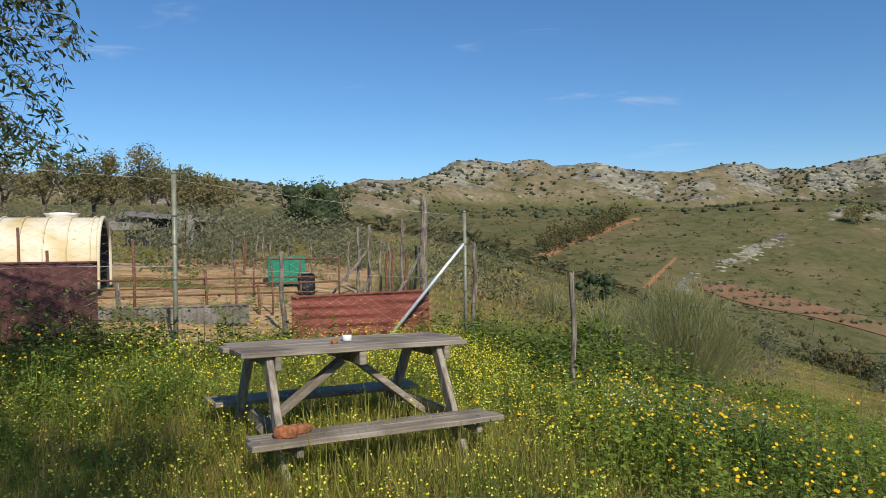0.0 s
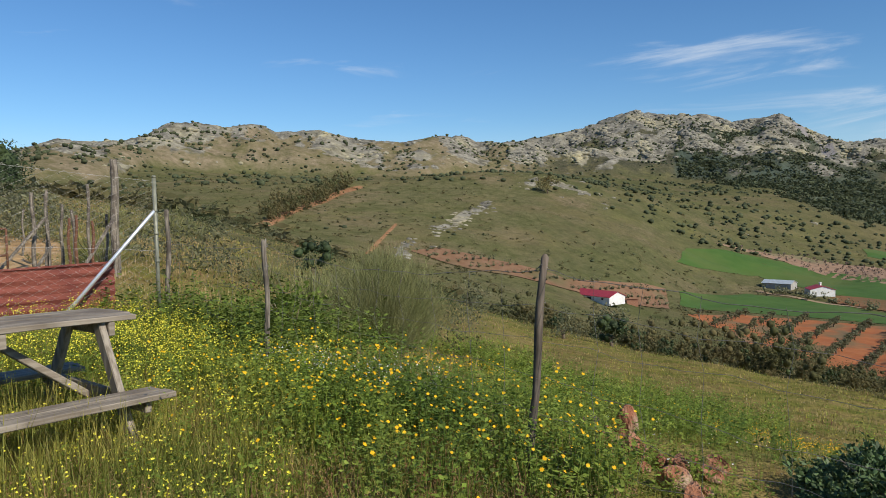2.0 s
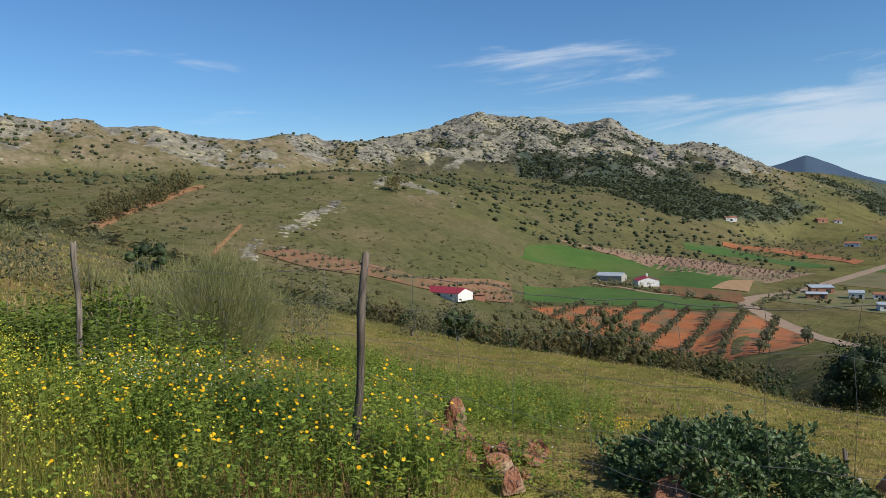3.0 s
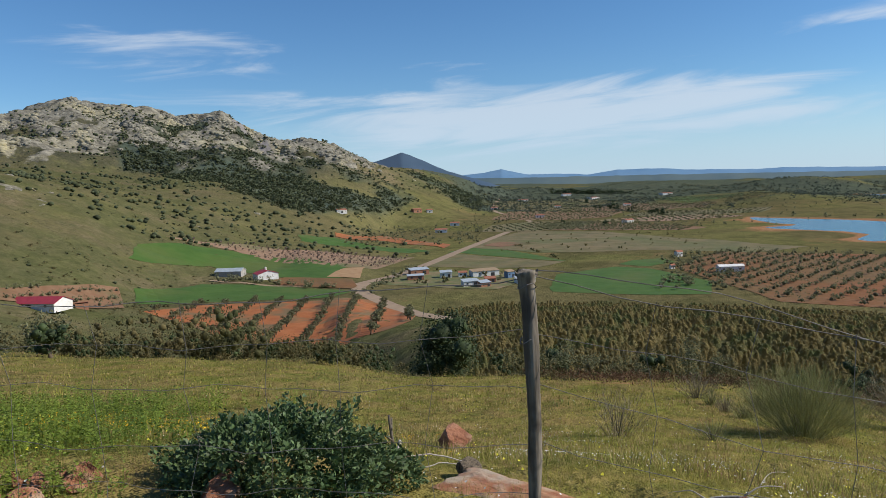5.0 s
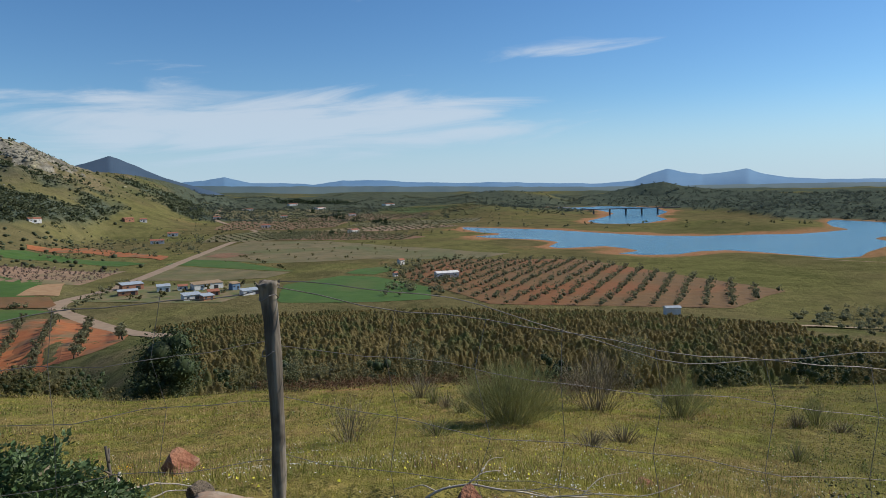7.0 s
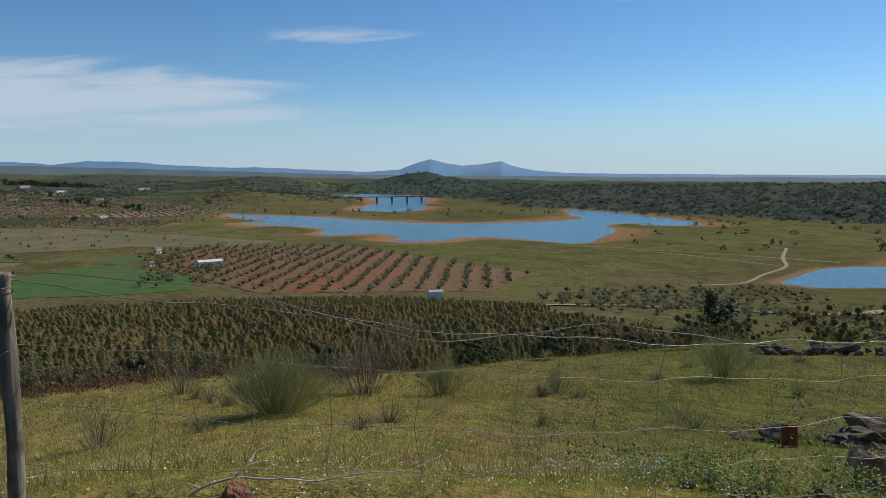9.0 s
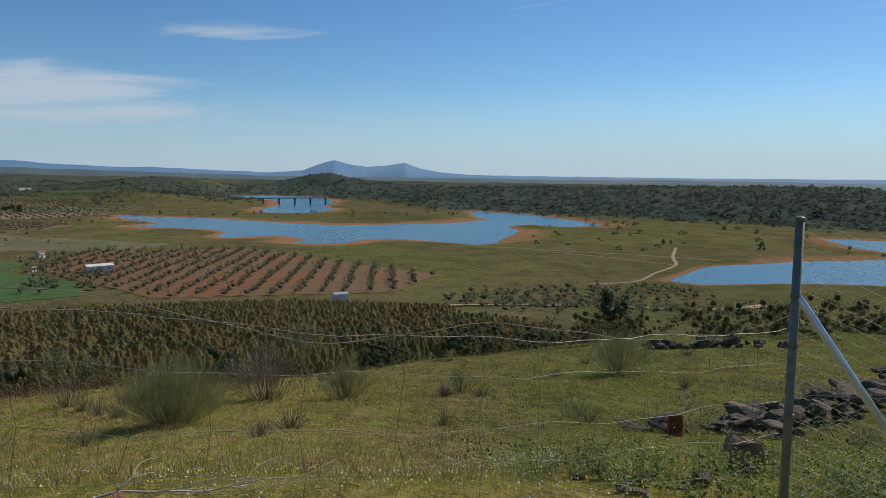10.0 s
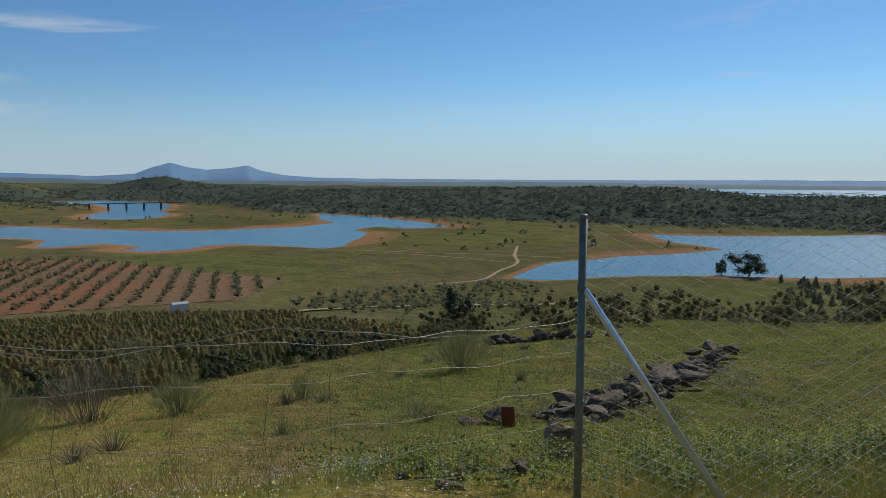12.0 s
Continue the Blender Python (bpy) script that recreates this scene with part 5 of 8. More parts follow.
stuff("rock_outcrops", crags, scatter_by(np.clip(rocky * high * step(climb, 0.12, 0.35) * step(crag_lines, 0.30, 0.6), 0, 1) * (GR < crest_r) * (1 - scree) * (1 - wood), 3600, 26, 57, 900, 1650, rs), (2.0, 6.5), CRAG, "pale limestone slabs on the high crest", "rocks", rs, 1.3, (0.6, 1.5))
stuff("hill_stones", crags, scatter_by(np.clip(outcrop, 0, 1), 190, 13, 36, 290, 600, rs), (0.7, 2.2), CRAG, "band of pale stones across the green hill", "rocks", rs, 0.3, (0.5, 1.0))

# ---- buildings in the valley ----
WHITEWASH = material("whitewash", (0.78, 0.77, 0.73), (0.66, 0.64, 0.60), 2.0, 0.9, 0.1)
RED_ROOF = material("red_sheet_roof", (0.36, 0.045, 0.06), (0.28, 0.035, 0.05), 1.5, 0.6)
GREY_ROOF = material("grey_sheet_roof", (0.42, 0.47, 0.50), (0.33, 0.37, 0.40), 1.5, 0.5)
CLAY_ROOF = material("clay_roof", (0.36, 0.15, 0.09), (0.28, 0.11, 0.07), 0.6, 0.9)
BRICKWALL = material("brick_wall", (0.36, 0.16, 0.09), (0.42, 0.22, 0.14), 0.5, 0.95)
BLUE_WALL = material("blue_sheet_wall", (0.12, 0.20, 0.32), (0.16, 0.25, 0.37), 1.0, 0.6)
BARN_WALL = material("grey_block_wall", (0.30, 0.28, 0.25), (0.40, 0.37, 0.33), 1.5, 0.95, 0.1)
# near-black stands in for the shade inside doors, windows and the tank
OPENING_SHADE = material("opening_shade", (0.03, 0.03, 0.035), (0.05, 0.05, 0.055), 0.5, 0.6)


def house(name, x, y, turn, w, d, h, roof_h, wall, roof, label, openings=3, z=None, single=False):
    """A small building: walls, a pitched or lean-to roof with eaves, door and windows."""
    if z is None:
        z = float(ground(x, y))
    ob = thing(name, label, "building", pose(x, y, z, 0, 0, turn))
    bm = bmesh.new()
    box(bm, (w, d, h + 1.2), (0, 0, h / 2 - 0.6))
    if not single:
        vs = [bm.verts.new(p) for p in ((-w / 2, -d / 2, h), (-w / 2, d / 2, h), (-w / 2, 0, h + roof_h), (w / 2, -d / 2, h), (w / 2, d / 2, h), (w / 2, 0, h + roof_h))]
        bm.faces.new((vs[0], vs[2], vs[1]))
        bm.faces.new((vs[3], vs[4], vs[5]))
    part("wall", bm, wall, ob)
    e = 0.35
    if single:
        bm = bmesh.new()
        box(bm, (w + 2 * e, d + 2 * e, 0.16), (0, 0, h + roof_h / 2 + 0.1), (math.degrees(math.atan2(roof_h, d)), 0, 0))
        part("roof", bm, roof, ob)
    else:
        for s in (-1, 1):
            bm = bmesh.new()
            box(bm, (w + 2 * e, math.hypot(d / 2 + e, roof_h), 0.14), (0, s * (d / 4 + e / 2), h + roof_h / 2 + 0.02), (-s * math.degrees(math.atan2(roof_h, d / 2)), 0, 0))
            part("roof", bm, roof, ob)
    for k in range(openings):
        bm = bmesh.new()
        u = -w / 2 + w * (k + 0.5) / openings
        if k == openings // 2:
            box(bm, (min(2.4, w * 0.22), 0.12, min(2.3, h * 0.8)), (u, -d / 2 - 0.02, min(2.3, h * 0.8) / 2), bevel=0.02)
            part("door", bm, OPENING_SHADE, ob)
        else:
            box(bm, (1.1, 0.12, 0.9), (u, -d / 2 - 0.02, h * 0.6), bevel=0.02)
            part("window", bm, OPENING_SHADE, ob)
    return ob


house("barn", 178, 264, -76, 23, 10, 2.3, 2.0, WHITEWASH, RED_ROOF, "white barn with a long red sheet roof", 3)
house("shed", 199, 267, 145, 5, 4, 2.2, 0.4, BRICKWALL, CLAY_ROOF, "small brick shed beside the barn", 1, single=True)
house("barn", 349, 324, 112, 17, 10, 3.4, 1.7, BARN_WALL, GREY_ROOF, "grey open-fronted barn with a pale metal roof", 4)
house("house", 346, 293, 58, 10, 13, 3.6, 1.9, WHITEWASH, RED_ROOF, "white farmhouse with a red roof and chimney", 3)
chimney = thing("chimney", "white chimney on the red farmhouse roof", "chimney", pose(347.5, 294, float(ground(346, 293)) + 4.3))
bm = bmesh.new()
box(bm, (0.9, 0.9, 2.6), (0, 0, 1.3), bevel=0.05)
box(bm, (1.2, 1.2, 0.2), (0, 0, 2.7), bevel=0.03)
part("stack", bm, WHITEWASH, chimney)
house("shed", 441, 32, -68, 14, 7, 3.6, 0.9, WHITEWASH, WHITEWASH, "long white shed among the olives", 3)
house("shed", 300, -72, 95, 6, 4, 2.4, 0.5, WHITEWASH, GREY_ROOF, "small white shed behind the plantation", 1, z=-52.0)
FARM = [(380, 206, 10, 6, 2.8, BRICKWALL, GREY_ROOF, "brick farm shed with a grey roof", False), (405, 217, 12, 7, 3.2, BRICKWALL, GREY_ROOF, "brick barn with a grey roof by the road", True), (394, 192, 7, 5, 3.4, WHITEWASH, GREY_ROOF, "white farm shed by the road", True), (399, 183, 5, 4, 2.8, WHITEWASH, CLAY_ROOF, "small white hut by the road", False)]
FARM += [(405, 171, 17, 8, 3.4, WHITEWASH, TRACK, "long white barn with a dusty brown roof", True), (399, 152, 5, 4, 3.8, BLUE_WALL, TRACK, "blue-walled shed by the green field", True), (363, 162, 9, 6, 2.8, WHITEWASH, GREY_ROOF, "low white shed behind the oak", True), (362, 153, 6, 5, 2.4, BRICKWALL, GREY_ROOF, "low dark lean-to behind the oak", True), (378, 156, 6, 4, 2.4, BRICKWALL, CLAY_ROOF, "small brick hut behind the oak", True), (381, 136, 11, 5, 2.4, WHITEWASH, GREY_ROOF, "low white shed with a dark open front", True)]
for x, y, w, d, h, wall, roof, lb, sg in FARM:
    house("shed", x, y, -48 + rs.uniform(-12, 12), w, d, h, 0.8, wall, roof, lb, 2, single=sg)
for x, y, w, lb in [(745, 506, 13, "pale house among dark trees"), (957, 513, 14, "orange-walled house on the wooded slope"), (975, 500, 9, "small white house on the wooded slope"), (786, 388, 15, "white house with a red roof beside the grove"), (909, 427, 13, "white house with a green door beside the road"), (1225, 494, 12, "white house far along the road"), (1068, 354, 13, "red-roofed house by the far road"), (1551, 554, 22, "white house far down the valley"), (1900, 480, 30, "long white farm far down the valley"), (2059, 600, 26, "white farm far down the valley"), (2150, 330, 34, "white farm on the far plain"), (1460, 300, 14, "white house among far groves"), (1380, 420, 12, "white house among far groves"), (930, 190, 14, "low farm building with trees round it"), (524, 72, 5, "small white hut among olives"), (453, 66, 3.2, "small white hut among olives")]:
    house("house", x, y, rs.uniform(-70, -25), w, w * 0.6, min(w * 0.7, 3.2 + w * 0.05), min(1.4, w * 0.2), BRICKWALL if "orange" in lb else WHITEWASH, CLAY_ROOF, lb, 3)

# bridge over the reservoir's arm
bridge = thing("bridge", "long grey road bridge on slender piers over the water", "bridge", pose(1365, -241, -54.0, 0, 0, 100))
CONCRETE = material("concrete", (0.085, 0.095, 0.11), (0.12, 0.13, 0.14), 3, 0.9)
bm = bmesh.new()
box(bm, (190, 9, 1.4), (-12, 0, 10.8), bevel=0.1)
part("deck", bm, CONCRETE, bridge)
for k in range(5):
    bm = bmesh.new()
    box(bm, (1.5, 6, 12), (-62 + 31 * k, 0, 4.0), bevel=0.2)
    part("pier", bm, CONCRETE, bridge)

# ---- the picnic table and what lies on it ----
GREY_WOOD = material("weathered_wood", (0.195, 0.160, 0.118), (0.310, 0.265, 0.205), 0.022, 0.85, 0.7, c=(0.15, 0.12, 0.088), size2=0.35, stretch=(0.05, 1, 1), sharp=(0.38, 0.60))
LEG_WOOD = material("weathered_leg_wood", (0.185, 0.152, 0.112), (0.320, 0.275, 0.215), 0.022, 0.85, 0.7, stretch=(1, 0.5, 0.08), sharp=(0.38, 0.60))
POST_WOOD = material("grey_post_wood", (0.115, 0.096, 0.074), (0.270, 0.232, 0.182), 0.028, 0.9, 0.9, c=(0.085, 0.070, 0.056), size2=0.14, stretch=(1, 1, 0.1), sharp=(0.42, 0.60))
GALV = material("galvanised_steel", (0.190, 0.192, 0.140), (0.260, 0.262, 0.200), 0.05, 0.50, 0.05, metal=0.25)
BRIGHT_STEEL = material("bright_steel_tube", (0.72, 0.74, 0.76), (0.80, 0.82, 0.84), 0.08, 0.28, 0.02, metal=0.6)
WIRE = material("fence_wire", (0.17, 0.155, 0.14), (0.26, 0.24, 0.215), 0.05, 0.6, metal=0.3)
NETTING = material("bright_wire", (0.42, 0.40, 0.36), (0.52, 0.50, 0.46), 0.05, 0.6)
RUST = material("rusty_iron", (0.105, 0.048, 0.030), (0.175, 0.085, 0.048), 0.04, 0.9, 0.4)
BRICK = material("hollow_brick", (0.25, 0.085, 0.035), (0.36, 0.15, 0.07), 0.02, 0.95, 0.9, c=(0.17, 0.06, 0.03), size2=0.05)
STONE = material("field_stone", (0.085, 0.066, 0.044), (0.235, 0.185, 0.128), 0.08, 0.95, 1.0, c=(0.065, 0.052, 0.042), size2=0.3, vary=0.25, spec=0.1)
REDSTONE = material("red_stone", (0.33, 0.125, 0.062), (0.48, 0.27, 0.145), 0.10, 0.95, 0.7, c=(0.46, 0.36, 0.26), size2=0.25, vary=0.15)
REDPANEL = material("red_painted_sheet", (0.185, 0.050, 0.034), (0.235, 0.072, 0.048), 0.05, 0.75, 0.25, c=(0.14, 0.036, 0.027), size2=0.4)
DARKRED = material("dark_rusty_sheet", (0.07, 0.026, 0.026), (0.12, 0.05, 0.042), 0.06, 0.8, 0.3, c=(0.05, 0.022, 0.02), size2=0.4)
CREAM = material("cream_tank", (0.64, 0.57, 0.40), (0.72, 0.65, 0.50), 0.15, 0.6, 0.1, c=(0.55, 0.42, 0.20), size2=0.6)
PLASTIC_WHITE = material("white_plastic", (0.80, 0.80, 0.78), (0.72, 0.72, 0.70), 0.05, 0.4)
BLACK = material("black_plastic", (0.012, 0.012, 0.013), (0.022, 0.022, 0.024), 0.1, 0.6, 0.2)
GREEN_NET = material("green_plastic", (0.012, 0.17, 0.10), (0.02, 0.21, 0.13), 0.05, 0.7, 0.3)
SHEETGREY = material("weathered_sheet", (0.15, 0.138, 0.120), (0.24, 0.225, 0.20), 0.1, 0.8, 0.2, c=(0.12, 0.10, 0.08), size2=0.5)

table = thing("picnic_table", "weathered grey wooden picnic table with attached benches in tall grass", "table", pose(-0.70, 4.98, 0.06, 0, 1.3, 30))
TOP_Z = 0.835


def plank(parent, name, length, width, thick, at, seed, turn=(0, 0, 0), mat=None):
    """A worn board: bevelled, slightly cupped and wavy, with uneven ends."""
    g = random.Random(seed)
    bm = bmesh.new()
    bmesh.ops.create_cube(bm, size=1.0, matrix=Matrix.Diagonal((length, width, thick, 1)))
    bmesh.ops.bevel(bm, geom=bm.edges[:], offset=0.005, segments=1, affect="EDGES")
    bmesh.ops.subdivide_edges(bm, edges=[e for e in bm.edges if e.calc_length() > length * 0.7], cuts=9)
    for v in bm.verts:
        v.co.z += 0.003 * noise.noise(Vector((v.co.x * 1.6, v.co.y * 4, seed)))
        v.co.y += 0.004 * noise.noise(Vector((v.co.x * 3, seed, 0)))
    m = pose(*at, *turn)
    for v in bm.verts:
        v.co = m @ v.co
    return part(name, bm, mat or GREY_WOOD, parent)


for k in range(4):
    plank(table, "board", 1.62 + 0.04 * (k % 3), 0.142, 0.036, (0.0 + 0.02 * (k % 2), -0.225 + 0.150 * k, TOP_Z), k)
for s in (-1, 1):
    for k in range(2):
        plank(table, "bench_board", 1.62 + 0.05 * k, 0.128, 0.036, (0.03 * s, s * (0.575 + 0.134 * k), 0.385), 20 + 3 * s + k)
for u in (-0.62, 0.60):
    for s in (-1, 1):
        bm = bmesh.new()
        beam(bm, (u, s * 0.20, TOP_Z - 0.02), (u, s * 0.70, -0.06), 0.085, 0.045, (1, 0, 0), 0.006)
        part("leg", bm, LEG_WOOD, table)
    bm = bmesh.new()
    beam(bm, (u + 0.047, -0.72, 0.335), (u + 0.047, 0.72, 0.335), 0.09, 0.042, (1, 0, 0), 0.005)
    part("crossbeam", bm, GREY_WOOD, table)
    bm = bmesh.new()
    beam(bm, (u + 0.047, -0.29, TOP_Z - 0.066), (u + 0.047, 0.29, TOP_Z - 0.066), 0.09, 0.042, (1, 0, 0), 0.005)
    part("bearer", bm, GREY_WOOD, table)
bm = bmesh.new()
beam(bm, (0.0, -0.29, TOP_Z - 0.066), (0.0, 0.29, TOP_Z - 0.066), 0.09, 0.05, (1, 0, 0), 0.005)
part("bearer", bm, GREY_WOOD, table)
for s in (-1, 1):
    bm = bmesh.new()
    beam(bm, (0.05 * s, 0.03 * s, TOP_Z - 0.10), (0.63 * s, 0.03 * s, 0.30), 0.045, 0.09, (0, 1, 0), 0.005)
    part("brace", bm, GREY_WOOD, table)


def hollow_brick(seed, size):
    bm = bmesh.new()
    bmesh.ops.create_icosphere(bm, subdivisions=4, radius=1.0)
    for v in bm.verts:
        c = v.co.normalized()
        k = (abs(c.x) ** 4 + abs(c.y) ** 4 + abs(c.z) ** 4) ** -0.25
        v.co = Vector((c.x * k * size[0] / 2, c.y * k * size[1] / 2, (c.z * k + 0.95) * size[2] / 2))
    for v in bm.verts:
        v.co += Vector((0.020 * noise.noise(v.co * 18 + Vector((seed, 0, 0))), 0.020 * noise.noise(v.co * 18 + Vector((0, seed, 0))), 0.014 * noise.noise(v.co * 22) + 0.006 * noise.noise(v.co * 60)))
    me = bpy.data.meshes.new("brick")
    bm.to_mesh(me)
    bm.free()
    me.materials.append(BRICK)
    return me


def put(name, me, m, label, category, group=""):
    ob = new(name, me)
    ob.matrix_world = m
    return tagged(ob, label, category, group)


tm = table.matrix_world.copy()
bench_top = 0.404
put("brick", hollow_brick(3, (0.135, 0.085, 0.070)), tm @ pose(-0.64, -0.655, bench_top, 0, 0, -22), "worn orange clay brick lying on the bench", "brick", "bricks on the bench")
put("brick", hollow_brick(8, (0.115, 0.080, 0.052)), tm @ pose(-0.53, -0.600, bench_top, 0, 0, 24), "worn orange clay brick lying on the bench", "brick", "bricks on the bench")
put("brick_fragment", hollow_brick(5, (0.042, 0.032, 0.030)), tm @ pose(-0.13, -0.10, TOP_Z + 0.02, 0, 0, 15), "small broken piece of brick on the tabletop", "brick")
bm = bmesh.new()
tube(bm, [(0, 0, 0), (0, 0, 0.004), (0, 0, 0.036), (0, 0, 0.04)], [0.028, 0.033, 0.034, 0.031], 18)
me = bpy.data.meshes.new("white_tub")
bm.to_mesh(me)
bm.free()
me.materials.append(PLASTIC_WHITE)
put("white_tub", me, tm @ pose(0.0, 0.0, TOP_Z + 0.02), "small white plastic tub on the tabletop", "container")

# ---- chain-link fences on steel posts ----
FENCE_GROUP = "steel fence posts"


def g_at(x, y):
    return float(ground(x, y))


def steel_post(x, y, top, brace_to=None, drop=0.42):
    base = g_at(x, y) - 0.3
    ob = thing("fence_post", "galvanised tubular steel fence post with a cap" if not brace_to else "galvanised steel corner post with a diagonal brace", "fence post", pose(x, y, base), FENCE_GROUP)
    h = top - base
    bm = bmesh.new()
    tube(bm, [(0, 0, 0), (0, 0, h)], 0.025, 14)
    part("post", bm, GALV, ob)
    bm = bmesh.new()
    tube(bm, [(0, 0, h - 0.012), (0, 0, h + 0.006), (0, 0, h + 0.016)], [0.028, 0.028, 0.018], 14)
    part("cap", bm, GALV, ob)
    for z in (h - drop - 0.03, h - drop - 0.32, 0.5 * h):
        bm = bmesh.new()
        tube(bm, [(0, 0, z), (0, 0, z + 0.035)], 0.0285, 14)
        part("clamp", bm, GALV, ob)
    if brace_to:
        bx, by = brace_to
        bm = bmesh.new()
        foot = Vector((bx - x, by - y, g_at(bx, by) - 0.05 - base))
        head = Vector((0, 0, h - drop))
        d = (foot - head).normalized()
        tube(bm, [head, head + d * 0.03, head + d * 0.09, foot], [0.012, 0.019, 0.022, 0.022], 12)
        part("brace", bm, BRIGHT_STEEL, ob)
    return ob


A, B, Z = (0.30, 9.80), (-2.76, 7.33), (-5.82, 4.86)
C, D = (3.66, -3.78), (1.12, -9.22)
steel_post(*A, 2.05, (-0.83, 8.90))
steel_post(*B, 2.37)
steel_post(*Z, 2.55)
steel_post(*C, 1.29, (2.80, -4.38))
steel_post(*D, 1.6)


def chain_link(p, q, zp, zq, low, label, thick=0.0016, mat=None):
    """Chain-link netting between two posts: zigzag wires that hook into one another, and three straining wires."""
    p, q = Vector(p), Vector(q)
    length = (q - p).length
    w, h = 0.085, 0.0425
    cols = int(length / w)
    bm = bmesh.new()
    pts = []
    vs, fs = [], []
    d = (q - p).normalized()
    side = Vector((-d.y, d.x))

    def wire(points, r):
        k = len(vs)
        for i, c in enumerate(points):
            t = (points[min(i + 1, len(points) - 1)] - points[max(i - 1, 0)]).normalized()
            a = t.cross(Vector((side.x, side.y, 0))).normalized()
            b = t.cross(a)
            for j in range(4):
                an = 1.571 * j
                vs.append(c + a * r * math.cos(an) + b * r * math.sin(an))
            if i:
                m = k + 4 * (i - 1)
                for j in range(4):
                    fs.append((m + j, m + (j + 1) % 4, m + 4 + (j + 1) % 4, m + 4 + j))

    for c in range(cols):
        s0 = (c + 0.5) * w
        u = s0 / length
        base = g_at(*(p + d * s0)) + low
        top = zp * (1 - u) + zq * u
        n = int((top - base) / h)
        pts = []
        for i in range(n + 1):
            s = s0 + (w / 2 + 0.003) * (1 if (i + c) % 2 else -1)
            x = p + d * s + side * (0.012 * math.sin(3.1 * s) + 0.008 * math.sin(i * 0.35))
            pts.append(Vector((x.x, x.y, top - h * i + 0.006 * math.sin(s * 5))))
        wire(pts, thick)
    ob = thing("chain_link_fence", label, "fence", pose(p.x, p.y, 0))
    back = ob.matrix_world.inverted()

    def hang(name):
        c = new(name, mesh_from(name, [back @ v for v in vs], fs, [mat or WIRE]))
        c.parent = ob

    hang("netting")
    for frac in (0.0, 0.5, 0.97):
        vs.clear()
        fs.clear()
        pts = []
        for i in range(13):
            u = i / 12
            x = p + (q - p) * u
            top, base = zp * (1 - u) + zq * u, g_at(x.x, x.y) + low
            pts.append(Vector((x.x, x.y, top + (base - top) * frac - 0.02 * math.sin(math.pi * u))))
        wire(pts, 0.0015)
        hang("straining_wire")
    bm.free()
    return ob


chain_link(A, B, 1.99, 2.30, 0.05, "grey chain-link netting in front of the yard", 0.0014, NETTING)
chain_link(B, Z, 2.30, 2.45, 0.05, "grey chain-link netting in front of the yard", 0.0014, NETTING)
chain_link(C, D, 1.24, 1.52, 0.05, "grey chain-link netting beside the stone wall", 0.0016, NETTING)


# ---- the old wire stock fence along the brow ----
def wooden_post(x, y, top, r, seed, label, lean=(0, 0), group="old wooden fence posts", deep=0.25, name="wooden_post", mat=None, taper=(1.1, 0.88), head=0.0):
    """A barked, crooked stake with a split top."""
    g = random.Random(seed)
    base = g_at(x, y) - deep
    h = top - base
    bm = bmesh.new()
    n = 12
    pts = [(lean[0] * i / n + 0.012 * math.sin(i * 0.9 + seed) * (i > 0), lean[1] * i / n + 0.012 * math.cos(i * 0.7 + seed), h * i / n) for i in range(n + 1)]
    radii = [r * (taper[0] + (taper[1] - taper[0]) * i / n + 0.05 * g.uniform(-1, 1)) for i in range(n + 1)]
    if head:
        top_at = Vector(pts[-1])
        pts = pts[:-1] + [tuple(top_at - Vector((0, 0, d))) for d in (0.05, 0.022, 0.008, 0.0)]
        radii = radii[:-1] + [radii[-1], radii[-1] * (1 + 0.3 * head), radii[-1] * (1 + head), radii[-1] * (1 + 0.9 * head)]
    tube(bm, pts, radii, 16 if head else 10)
    for v in bm.verts:
        v.co += Vector((v.co.x, v.co.y, 0)).normalized() * 0.006 * noise.noise(Vector((v.co.x * 30, v.co.y * 30, v.co.z * 3 + seed))) if v.co.xy.length else Vector()
        if v.co.z > h - 0.01:
            v.co.z += (0.008 if head else 0.02) * g.uniform(-1, 1)
            if head:
                v.co += Vector((v.co.x - lean[0], v.co.y - lean[1], 0)) * 0.22 * g.uniform(-1, 1)
    ob = thing(name, label, "post", pose(x, y, base), group)
    part("stake", bm, mat or POST_WOOD, ob)
    for z in (h - 0.05, h - 0.25):
        bm = bmesh.new()
        c = Vector((lean[0] * z / h, lean[1] * z / h, z))
        ring = [c + Vector((1.14 * r * math.cos(a), 1.14 * r * math.sin(a), 0.012 * math.sin(2 * a))) for a in [k * 0.7 for k in range(18)]]
        tube(bm, ring, 0.002, 4)
        part("tie_wire", bm, WIRE, ob)
    return ob


P1, P2, P3 = (1.28, 7.07), (2.238, 3.586), (3.23, 0.46)
P2_TOP = (2.32, 3.535)
wooden_post(*P1, 1.29, 0.027, 1, "slim grey wooden fence post among tall flowers")
DARK_POST = material("dark_post_wood", (0.085, 0.066, 0.050), (0.185, 0.148, 0.115), 0.03, 0.9, 0.7, c=(0.06, 0.05, 0.04), size2=0.3, stretch=(1, 1, 0.1))
wooden_post(*P2, 1.26, 0.023, 2, "crooked brown wooden fence post with a split top", (0.104, -0.066), mat=DARK_POST)
wooden_post(*P3, 1.20, 0.030, 3, "grey weathered wooden fence post with a splintered top and wire ties", (-0.03, 0.012), taper=(0.66, 0.92), head=0.24)

LINE = [A, P1, P2_TOP, P3, C]
TOPS = [1.25, 1.22, 1.19, 1.18, 0.66]
GAP = 0.205
